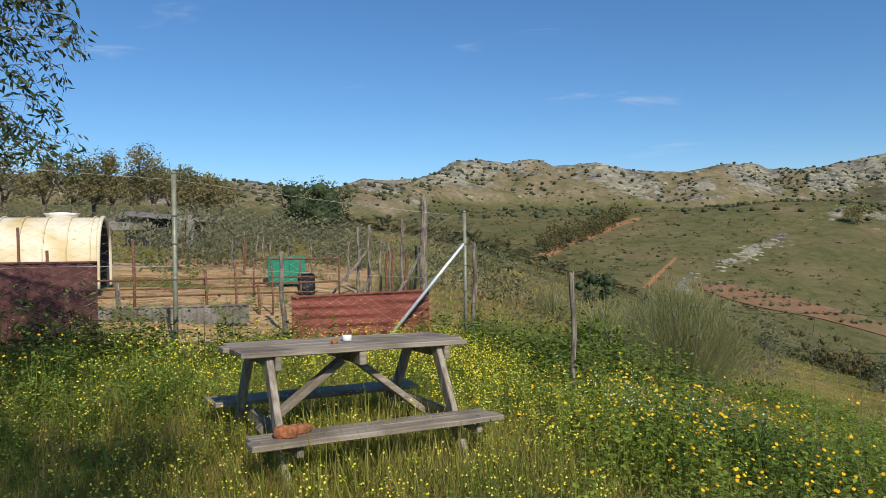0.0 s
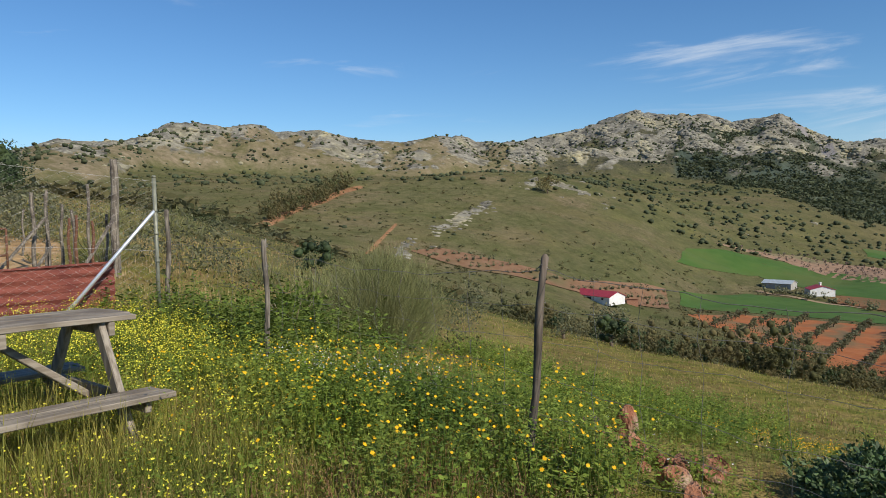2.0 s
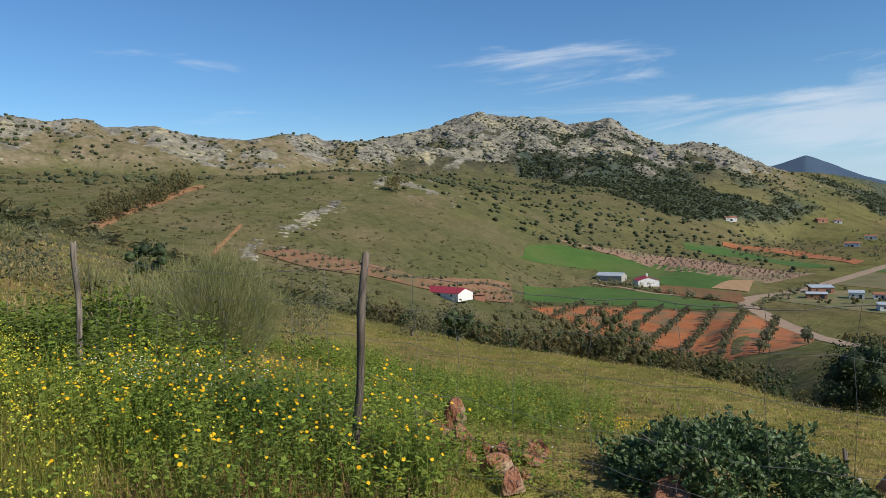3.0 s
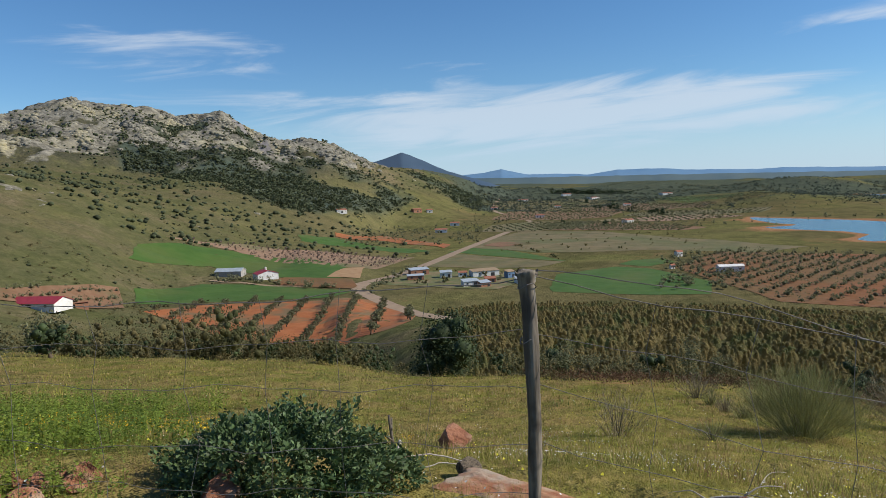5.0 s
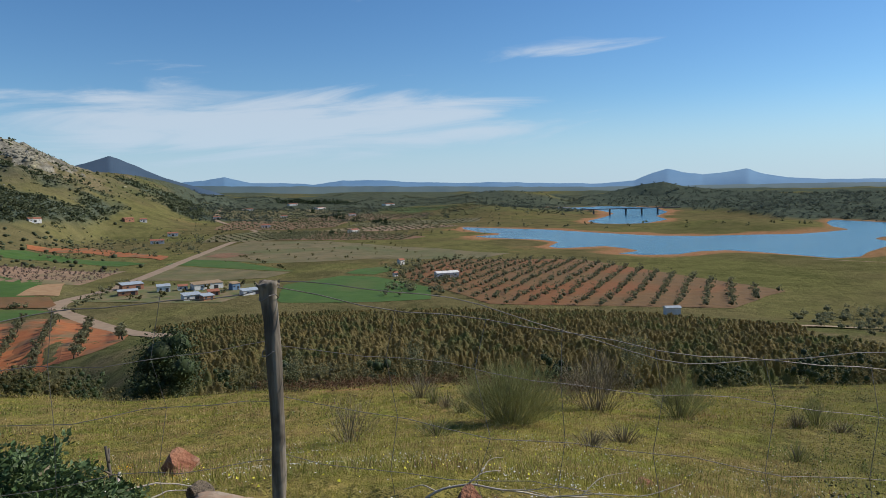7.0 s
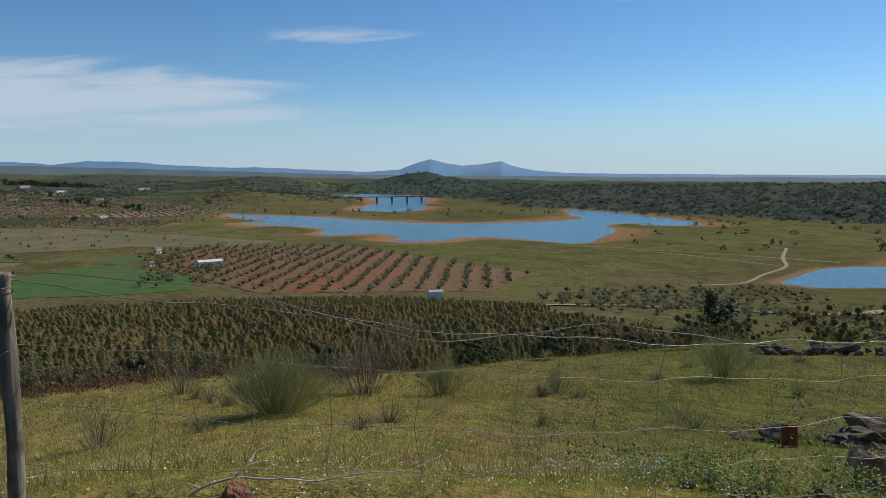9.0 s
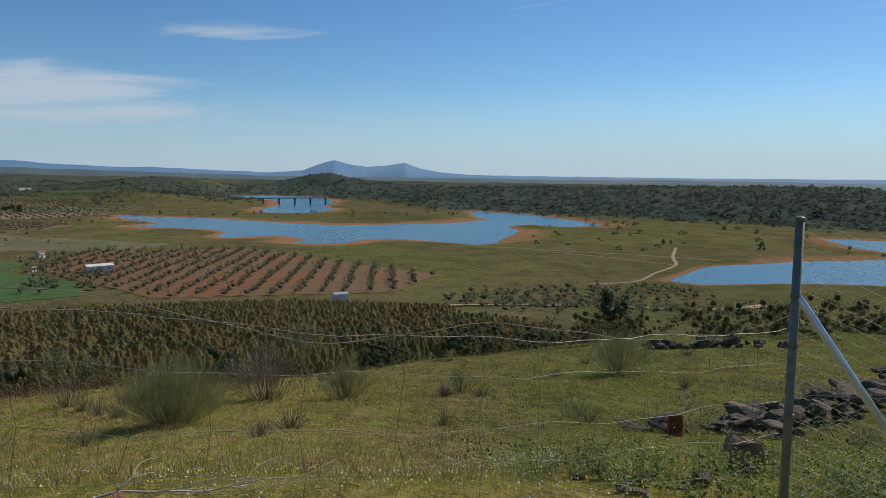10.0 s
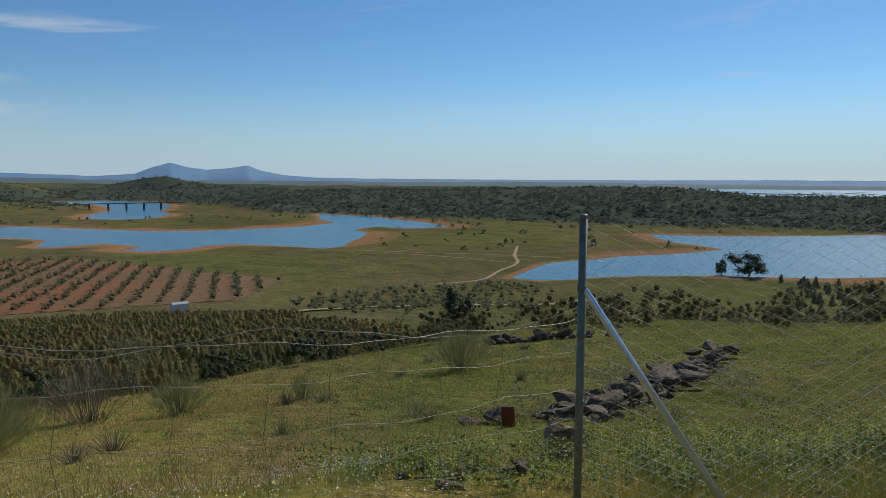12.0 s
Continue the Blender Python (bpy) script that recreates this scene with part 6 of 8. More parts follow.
fence = thing("stock_fence", "rusty sagging wire stock fence between wooden posts", "fence", pose(2.4, 3.0, 0))
fi = fence.matrix_world.inverted()


def fence_point(i, u, k):
    """A point on wire k of bay i at the share u of its length."""
    p, q = Vector(LINE[i]), Vector(LINE[i + 1])
    x = p + (q - p) * u
    z = TOPS[i] * (1 - u) + TOPS[i + 1] * u - GAP * k * (1 - 0.08 * math.sin(math.pi * u))
    sag = (0.05 + 0.02 * ((k * 7 + i * 3) % 4)) * math.sin(math.pi * u)
    if i == 3:
        sag += 0.035 * math.sin(math.pi * u) * (1 - 0.12 * k)
    wob = 0.012 * math.sin(u * 23 + k * 2 + i) + 0.007 * math.sin(u * 51 + k)
    d = (q - p).normalized()
    return Vector((x.x - d.y * wob * 1.5, x.y + d.x * wob * 1.5, z - sag + wob * 0.6))


for i in range(4):
    for k in range(6):
        bm = bmesh.new()
        tube(bm, [fi @ fence_point(i, u / 28, k) for u in range(29)], 0.0013 if k else 0.0019, 4)
        part("line_wire", bm, WIRE, fence)
    length = (Vector(LINE[i + 1]) - Vector(LINE[i])).length
    n = int(length / 0.33)
    for j in range(1, n):
        u = (j + 0.15 * math.sin(j * 5 + i)) / n
        bm = bmesh.new()
        tube(bm, [fi @ (fence_point(i, u + 0.006 * math.sin(k * 3 + j), k) + Vector((0, 0, 0.012 if k == 0 else 0))) for k in range(6)], 0.0012, 4)
        part("stay_wire", bm, WIRE, fence)
bm = bmesh.new()
tube(bm, [fi @ (fence_point(3, u / 40, 0) + Vector((0, 0.01, 0.05 * math.sin(u * 0.35) + 0.02))) for u in range(41)], 0.0018, 4)
part("line_wire", bm, WIRE, fence)

# ---- the fowl yard behind the netting ----


def corrugated(name, p, q, zb, zt, mat, label, pitch=0.076, deep=0.018, category="panel", flat=False):
    """A corrugated sheet standing between two points in plan."""
    p, q = Vector(p), Vector(q)
    length = (q - p).length
    d = (q - p).normalized()
    n = Vector((-d.y, d.x))
    cols = int(length / pitch * 6)
    vs, fs = [], []
    for i in range(cols + 1):
        s = length * i / cols
        off = deep * math.sin(2 * math.pi * s / pitch)
        for side in (0, 0.003):
            for j in range(5):
                u = j / 4
                x = p + d * s + n * (off + side + 0.01 * math.sin(u * 5 + s))
                vs.append((x.x, x.y, zb + (zt - zb) * u + 0.01 * math.sin(s * 3)))
    for i in range(cols):
        for side in (0, 1):
            for j in range(4):
                a = i * 10 + side * 5 + j
                f = (a, a + 10, a + 11, a + 1)
                fs.append(f if not side else f[::-1])
    ob = thing(name, label, category)
    c = new("sheet", mesh_from("sheet", vs, fs, [mat], True))
    c.parent = ob
    bm = bmesh.new()
    tube(bm, [(p.x, p.y, zt), ((p.x + q.x) / 2, (p.y + q.y) / 2, zt + 0.004), (q.x, q.y, zt)], 0.014, 6)
    part("rim", bm, mat, ob)
    return ob


def ribbed_panel(p, q, zb, zt, mat, label):
    """A metal sheet with shallow level ribs and a folded rim."""
    p, q = Vector(p), Vector(q)
    d = (q - p).normalized()
    turn = math.degrees(math.atan2(d.y, d.x))
    length = (q - p).length
    ob = thing("metal_panel", label, "panel", pose(p.x, p.y, zb, 0, 0, turn))
    rows = 42
    vs, fs = [], []
    for i in range(rows + 1):
        z = (zt - zb) * i / rows
        o = 0.006 * max(-0.6, min(0.6, math.sin(z * 2 * math.pi / 0.125))) / 0.6
        for j in range(13):
            x = length * j / 12
            vs += [(x, o + 0.006 * math.sin(x * 4 + i), z)]
    for i in range(rows):
        for j in range(12):
            a = i * 13 + j
            fs.append((a, a + 1, a + 14, a + 13))
    k = len(vs)
    vs += [(x, y + 0.004, z) for x, y, z in vs]
    fs += [tuple(v + k for v in f[::-1]) for f in fs]
    c = new("sheet", mesh_from("sheet", vs, fs, [mat]))
    c.parent = ob
    for z in (0.0, zt - zb):
        bm = bmesh.new()
        box(bm, (length, 0.03, 0.025), (length / 2, 0, z), bevel=0.004)
        part("rim", bm, mat, ob)
    return ob


ribbed_panel((-1.84, 8.62), (-0.20, 9.72), 0.28, 0.99, REDPANEL, "red ribbed metal sheet standing behind the netting")
corrugated("metal_panel", (-5.6, 6.9), (-3.62, 7.45), 0.55, 1.46, DARKRED, "dark rusty sheet metal panel on the yard's edge", 0.2, 0.012)
corrugated("corrugated_sheet", (-4.75, 8.9), (-2.6, 9.5), 0.60, 0.84, SHEETGREY, "low grey corrugated sheet along the yard", 0.09, 0.014)

# cream vaulted tank lying open at one end
tank = thing("water_tank", "cream vaulted plastic tank lying on bare earth", "tank", pose(-6.58, 12.08, g_at(-6.75, 12.05), 0, 0, 19))
prof = [(0.86 * math.sin(a), 0.12 + 1.08 * max(0, math.cos(a)) ** 0.62) for a in np.linspace(-math.pi / 2, math.pi / 2, 19)]
prof = [(-0.86, 0.0)] + prof + [(0.86, 0.0)]
# a near-black inner skin paints the shade inside the open tank
for nm, x0, x1, th, mt in (("shell", -0.88, 0.76, 0.0, CREAM), ("inner_shade", -0.84, 0.75, 0.05, OPENING_SHADE)):
    vs = [(x, y * (1 - th), z * (1 - th)) for x in (x0, x1) for y, z in prof]
    n = len(prof)
    fs = [(i, i + 1, n + i + 1, n + i) for i in range(n - 1)]
    if th == 0:
        fs.append(tuple(range(n))[::-1])
    c = new(nm, mesh_from(nm, vs, fs, [mt], False))
    c.parent = tank
bm = bmesh.new()
ring = [(0.76, y, z) for y, z in prof]
tube(bm, ring, 0.035, 8)
part("rim", bm, CREAM, tank)
bm = bmesh.new()
tube(bm, [(0.1, 0.1, 1.15), (0.1, 0.1, 1.24), (0.1, 0.1, 1.27), (0.1, 0.1, 1.29)], [0.24, 0.25, 0.29, 0.10], 20)
part("lid", bm, PLASTIC_WHITE, tank, "round white lid")
for k in range(5):
    bm = bmesh.new()
    tube(bm, [(-0.72 + 0.34 * k, y * 1.012, z * 1.012) for y, z in prof], 0.012, 5)
    part("rib", bm, CREAM, tank)

# dark shed with a sheet roof
shed = thing("hen_house", "low black-walled shed with a pale sheet roof", "shed", pose(-10.35, 26.2, 1.75, 0, 0, 12) @ Matrix.Scale(0.8, 4))
bm = bmesh.new()
box(bm, (3.2, 1.8, 1.35), (0.2, 0.2, 0.60))
part("wall", bm, BLACK, shed)
bm = bmesh.new()
box(bm, (4.0, 2.6, 0.05), (0.3, 0.0, 1.42), (6, 5, 0), bevel=0.01)
part("roof", bm, SHEETGREY, shed)
bm = bmesh.new()
box(bm, (1.7, 0.06, 0.55), (-1.2, -0.9, 1.05), bevel=0.01)
part("front_panel", bm, SHEETGREY, shed)
for x in (-2.2, -0.3, 1.9):
    bm = bmesh.new()
    beam(bm, (x, -1.0, -0.3), (x, -1.0, 1.35), 0.08, 0.08, (0, 1, 0), 0.006)
    part("post", bm, POST_WOOD, shed)
for x, y, h, ln in ((-8.33, 22.55, 0.95, 0.0), (-8.05, 22.65, 1.0, 0.03)):
    ob = thing("board", "pale upright board leaning in the yard", "board", pose(x, y, 1.75, 0, 3, 14), "pale boards in the yard")
    bm = bmesh.new()
    box(bm, (0.24, 0.03, h), (0, 0, h / 2), bevel=0.005)
    part("face", bm, SHEETGREY, ob)

# green crate and black drum
crate = thing("crate", "green plastic mesh crate behind the rusty gate", "crate", pose(-3.25, 14.75, g_at(-3.25, 14.75) - 0.02, 0, 0, 14))
for (sx, sy, px, py) in ((0.70, 0.03, 0, -0.33), (0.70, 0.03, 0, 0.33), (0.03, 0.66, -0.35, 0), (0.03, 0.66, 0.35, 0)):
    bm = bmesh.new()
    box(bm, (sx, sy, 0.52), (px, py, 0.30), bevel=0.008)
    part("side", bm, GREEN_NET, crate)
bm = bmesh.new()
box(bm, (0.74, 0.70, 0.04), (0, 0, 0.58), bevel=0.01)
part("lid", bm, GREEN_NET, crate)
for k in range(6):
    bm = bmesh.new()
    box(bm, (0.02, 0.02, 0.5), (-0.31 + 0.125 * k, -0.352, 0.30), bevel=0.004)
    part("rib", bm, GREEN_NET, crate)
bm = bmesh.new()
tube(bm, [(0, 0, 0), (0, 0, 0.03), (0, 0, 0.12), (0, 0, 0.14), (0, 0, 0.16), (0, 0, 0.34), (0, 0, 0.36), (0, 0, 0.40)], [0.13, 0.16, 0.165, 0.175, 0.165, 0.16, 0.17, 0.14], 18)
me = bpy.data.meshes.new("drum")
bm.to_mesh(me)
bm.free()
me.materials.append(BLACK)
put("drum", me, pose(-2.56, 13.3, g_at(-2.56, 13.3)), "small black plastic drum beside the red panel", "drum")

# rusty rails, bars and stakes of the pens
rails = [((-4.9, 9.6), (-1.95, 11.0), 1.18), ((-4.9, 9.6), (-1.95, 11.0), 0.95), ((-5.0, 10.4), (-2.6, 11.4), 1.02)]
for p, q, z in rails:
    bm = bmesh.new()
    tube(bm, [(p[0], p[1], z), ((p[0] + q[0]) / 2, (p[1] + q[1]) / 2, z - 0.015), (q[0], q[1], z - 0.03)], 0.013, 8)
    ob = thing("rail", "thin rusty iron rail of the animal pen", "rail", None, "rusty rails of the pen")
    part("bar", bm, RUST, ob)
for k, (x, y, top, r, mt) in enumerate([(-4.0, 9.2, 1.72, 0.020, RUST), (-4.35, 9.5, 1.15, 0.03, POST_WOOD), (-3.4, 10.2, 1.3, 0.016, RUST), (-3.05, 10.45, 1.36, 0.016, RUST), (-2.55, 10.6, 1.36, 0.016, RUST), (-2.2, 10.95, 1.40, 0.016, RUST), (-6.2, 10.4, 1.95, 0.02, RUST), (-5.0, 9.0, 1.6, 0.018, RUST), (-3.45, 10.35, 1.15, 0.02, RUST), (-2.75, 10.6, 1.05, 0.02, RUST)]):
    bm = bmesh.new()
    b = g_at(x, y) - 0.2
    tube(bm, [(x, y, b), (x + 0.01, y, (b + top) / 2), (x - 0.01, y + 0.01, top)], r, 8)
    ob = thing("stake", "rusty iron stake of the animal pen" if mt is RUST else "short wooden stake of the animal pen", "stake", None, "stakes of the pen")
    part("bar", bm, mt, ob)
gate = thing("pen_gate", "rusty tubular gate frame standing in the pen", "gate", pose(-2.62, 12.75, g_at(-2.62, 12.75), 0, 0, 13))
for p, q in (((-0.75, 0, 0.72), (0.75, 0, 0.72)), ((0.75, 0, 0), (0.75, 0, 0.72)), ((-0.75, 0, 0), (-0.75, 0, 0.72)), ((-0.75, 0, 0.3), (0.75, 0, 0.3))):
    bm = bmesh.new()
    tube(bm, [p, q], 0.018, 8)
    part("bar", bm, RUST, gate)
wooden_post(-2.08, 9.32, 1.54, 0.032, 11, "crooked grey branch used as a yard post", (-0.05, 0.0), "yard posts")
wooden_post(-0.42, 14.25, 2.60, 0.075, 12, "tall grey weathered timber post with a split top", (0.05, 0), "yard posts")
wooden_post(0.40, 10.02, 1.62, 0.033, 13, "forked grey stake beside the steel post", (0.05, 0), "yard posts")
for k, (x, y, top, r) in enumerate([(-1.66, 13.95, 2.0, 0.035), (-1.50, 14.1, 2.05, 0.03), (-1.42, 14.0, 1.96, 0.022), (-1.28, 14.2, 1.8, 0.028), (-0.82, 14.05, 2.14, 0.03), (-1.05, 14.4, 1.7, 0.03), (-0.6, 14.6, 1.6, 0.025), (-3.9, 16.2, 1.75, 0.025), (-4.3, 17.1, 1.9, 0.025), (-4.75, 18.0, 1.95, 0.025), (-3.2, 17.4, 1.7, 0.025), (-5.4, 19.3, 2.1, 0.025), (-6.0, 20.5, 2.1, 0.025), (-9.1, 17.7, 2.4, 0.03), (-2.2, 16.3, 1.75, 0.022), (-5.1, 17.2, 1.8, 0.022), (-4.2, 19.5, 2.0, 0.022)]):
    wooden_post(x, y, top, r, 20 + k, "thin uneven grey stake in the animal yard", (0.06 * math.sin(k * 2.3), 0.03), "thin yard stakes")
for k, (x, y, top) in enumerate([(-1.1, 13.6, 1.55), (-0.98, 13.5, 1.6), (-0.72, 13.4, 1.5), (-8.1, 22.2, 2.4), (-4.6, 16.5, 1.9)]):
    wooden_post(x, y, top, 0.026, 60 + k, "rusty iron upright in the animal yard", (0.02, 0.01), "rusty uprights", mat=RUST)
for p, q, lb in (((-2.05, 13.2, 0.75), (-1.45, 13.7, 1.55), "grey pole leaning across the pen"), ((-0.85, 13.2, 0.72), (-0.38, 13.9, 1.55), "pale plank leaning against the timber post"), ((-1.55, 13.0, 0.7), (-1.3, 13.2, 1.1), "yellowish plank leaning in the pen")):
    bm = bmesh.new()
    beam(bm, p, q, 0.06, 0.03, (0, 0, 1), 0.004)
    ob = thing("leaning_plank", lb, "plank", None)
    part("board", bm, POST_WOOD, ob)

# ---- stones ----
RED_BLOCK = material("red_block_stone", (0.24, 0.095, 0.05), (0.36, 0.17, 0.095), 0.7, 0.95, 0.7, c=(0.34, 0.24, 0.16), size2=1.6, vary=0.25)
rocks = [rock_mesh(500 + k, (1, 1, 1), m_) for k, m_ in enumerate([STONE, STONE, STONE, RED_BLOCK, RED_BLOCK, RED_BLOCK])]


def rock(x, y, size, k, label, turn=0, lift=0.3, group="", tip=(0, 0)):
    ob = new("stone", rocks[k])
    z = g_at(x, y)
    ob.matrix_world = pose(x, y, z + size[2] * lift, tip[0], tip[1], turn) @ Matrix.Diagonal((*size, 1))
    return tagged(ob, label, "stone", group)


SLAB = bpy.data.meshes.new("stone")
bm = bmesh.new()
bmesh.ops.create_icosphere(bm, subdivisions=5, radius=1.0)
for v in bm.verts:
    c = v.co.normalized()
    k = (abs(c.x) ** 7 + abs(c.y) ** 7 + abs(c.z) ** 7) ** (-1 / 7)
    q = c * k
    q += Vector((0.10 * noise.noise(q * 1.7), 0.10 * noise.noise(q * 1.9 + Vector((5, 0, 0))), 0.16 * noise.noise(q * 1.5 + Vector((0, 7, 0)))))
    q += c * (0.05 * noise.noise(q * 5) + 0.025 * noise.noise(q * 13))
    v.co = Vector((0.56 * q.x, 0.26 * q.y, 0.13 * q.z))
bm.to_mesh(SLAB)
bm.free()
SLAB.materials.append(REDSTONE)
ob = new("stone", SLAB)
ob.matrix_world = pose(5.12, 1.33, g_at(5.12, 1.33) - 0.10, 0, 1, 72)
tagged(ob, "large reddish slab of stone at the foot of the fence", "stone")
rock(5.55, 1.80, (0.17, 0.13, 0.12), 0, "pale rounded stone behind the red slab", 20, 0.5)
rock(9.6, 3.85, (0.44, 0.34, 0.20), 4, "orange stone in the meadow", 40, 0.8)
rock(3.86, 2.62, (0.24, 0.20, 0.13), 1, "rounded reddish stone under the leafy bush", 10, 0.55).data = rock_mesh(541, (1, 1, 1), RED_BLOCK, 3, 0.10)
rock(3.36, 4.16, (0.105, 0.085, 0.20), 3, "upright red stone beside the bush", 30, 0.75, tip=(6, -8))
rock(3.27, 3.92, (0.162, 0.121, 0.135), 4, "reddish broken stone beside the bush", 70, 0.55)
rock(3.20, 4.12, (0.162, 0.121, 0.150), 5, "reddish broken stone beside the bush", 15, 0.55)
rock(3.42, 3.66, (0.121, 0.095, 0.090), 4, "reddish broken stone beside the bush", 55, 0.55)
rock(3.54, 3.54, (0.108, 0.081, 0.075), 5, "reddish broken stone beside the bush", 95, 0.55)
rock(3.12, 3.38, (0.135, 0.101, 0.098), 3, "reddish broken stone beside the bush", 5, 0.55)
rock(3.02, 3.08, (0.149, 0.108, 0.105), 4, "reddish broken stone beside the bush", 40, 0.55)
rock(3.78, 3.72, (0.135, 0.108, 0.090), 5, "reddish broken stone beside the bush", 70, 0.55)
for x, y, s, k in ((3.38, 3.80, 0.06, 3), (3.50, 3.86, 0.05, 4), (3.16, 3.74, 0.055, 5), (3.62, 3.66, 0.045, 3), (3.30, 3.56, 0.05, 4), (3.08, 3.92, 0.06, 5), (3.24, 3.24, 0.05, 3), (3.48, 4.02, 0.055, 5), (3.68, 3.86, 0.06, 4)):
    rock(x, y, (1.3 * s, s, s), k, "small reddish broken stone beside the bush", 60 * k + 400 * x, 0.5)
rock(3.45, 4.75, (0.12, 0.10, 0.10), 0, "pale stone among the daisies", 30, 0.6)
rock(5.55, -0.12, (0.20, 0.15, 0.10), 4, "orange stone beside the dead branch", 5, 0.4)
rock(9.4, -2.1, (0.22, 0.16, 0.05), 4, "flat reddish stone lying in the meadow", 30, 0.5)
rock(9.0, -1.95, (0.13, 0.10, 0.04), 5, "flat reddish stone lying in the meadow", 70, 0.5)
g = random.Random(77)
WALL_LINE = [Vector(p) for p in ((10.9, -11.0), (12.0, -12.8), (12.4, -14.8), (13.2, -17.0), (15.0, -20.6), (17.5, -25.5))]
for k in range(215):
    u = 4.999 * g.random() ** 1.25
    w = WALL_LINE[int(u)].lerp(WALL_LINE[int(u) + 1], u % 1.0)
    x, y = w.x + g.gauss(0, 0.34), w.y + g.gauss(0, 0.26)
    s = g.uniform(0.14, 0.40) * (1.35 if k % 7 == 0 else 1.0)
    rock(x, y, (s * 1.45, s * g.uniform(0.6, 0.95), s * g.uniform(0.35, 0.62)), g.choice([0, 1, 2]), "rough grey-brown stone of a tumbled wall", g.uniform(0, 360), 0.5 + (0, 0.9, 0, 1.5)[k % 4], "tumbled dry stone wall", (g.uniform(-14, 14), g.uniform(-14, 14)))
big = rock(6.85, -6.78, (0.30, 0.24, 0.36), 0, "large pale broken stone beside the netting", 25, 0.5, "", (8, -14))
# a pale stone, with the sun on its face put into its colour
big.data = rock_mesh(500, (1, 1, 1), material("pale_sunlit_stone", (0.30, 0.195, 0.110), (0.42, 0.300, 0.185), 0.30, 0.95, 0.7, c=(0.15, 0.095, 0.06), size2=0.7))
rock(6.45, -6.35, (0.16, 0.13, 0.12), 1, "grey stone beside the netting", 70, 0.5)
rock(5.25, -3.95, (0.17, 0.11, 0.06), 0, "pale flat stone in the grass", 30, 0.5)
rock(6.3, -4.45, (0.26, 0.18, 0.12), 2, "dark flat stone in the grass", 80, 0.6)
rock(7.5, -7.6, (0.24, 0.18, 0.12), 1, "grey stone beside the netting", 30, 0.5)
rock(8.6, -8.7, (0.30, 0.20, 0.14), 2, "grey stone beside the netting", 110, 0.5)
rock(5.75, -5.1, (0.17, 0.13, 0.13), 2, "dark rounded stone in the grass", 140, 0.5)
for k in range(16):
    x, y = g.uniform(5.2, 6.6), g.uniform(-5.2, -3.9)
    s = g.uniform(0.06, 0.17)
    rock(x, y, (s, s * 0.7, s * 0.5), g.randrange(3), "rough grey stone half sunk in grass", g.uniform(0, 360), 0.3, "loose stones in the grass")
for k in range(44):
    u = g.random()
    x, y = 31.5 - 5.0 * u + g.gauss(0, 0.3), -23.0 - 6.0 * u + g.gauss(0, 0.3)
    s = g.uniform(0.25, 0.5)
    rock(x, y, (s, s * 0.8, s * 0.6), g.randrange(3), "dark stone of a field wall", g.uniform(0, 360), 0.5 + 0.8 * (k % 2), "field wall further down")
rock(11.9, -9.75, (0.50, 0.36, 0.24), 1, "flat grey boulder in the grass", 40, 0.9)
rock(12.3, -9.3, (0.55, 0.40, 0.10), 2, "flat dark slab beside the boulder", 10, 0.5)
rock(12.9, -10.6, (0.40, 0.28, 0.14), 0, "low grey stone in the grass", 70, 0.5)
# half-round roof tile standing on end
vs, fs = [], []
n = 13
for th in (0.105, 0.090):
    for z in (0.0, 0.33):
        for i in range(n):
            a = math.pi * i / (n - 1)
            t = th * (1 - 0.2 * z)
            vs.append((t * math.cos(a), -t * math.sin(a), z))
for o in (0, 2 * n):
    fs += [(o + i, o + i + 1, o + n + i + 1, o + n + i) if o == 0 else (o + i, o + n + i, o + n + i + 1, o + i + 1) for i in range(n - 1)]
for z in (0, n):
    fs += [(z + i, 2 * n + z + i, 2 * n + z + i + 1, z + i + 1) for i in range(n - 1)]
put("roof_tile", mesh_from("roof_tile", vs, fs, [material("clay_tile", (0.26, 0.085, 0.05), (0.19, 0.065, 0.04), 0.03, 0.85, 0.3)], True), pose(11.0, -9.25, g_at(11.0, -9.25) - 0.03, -12, -4, 228) @ Matrix.Scale(1.3, 4), "half-round clay roof tile standing against a boulder", "roof tile")
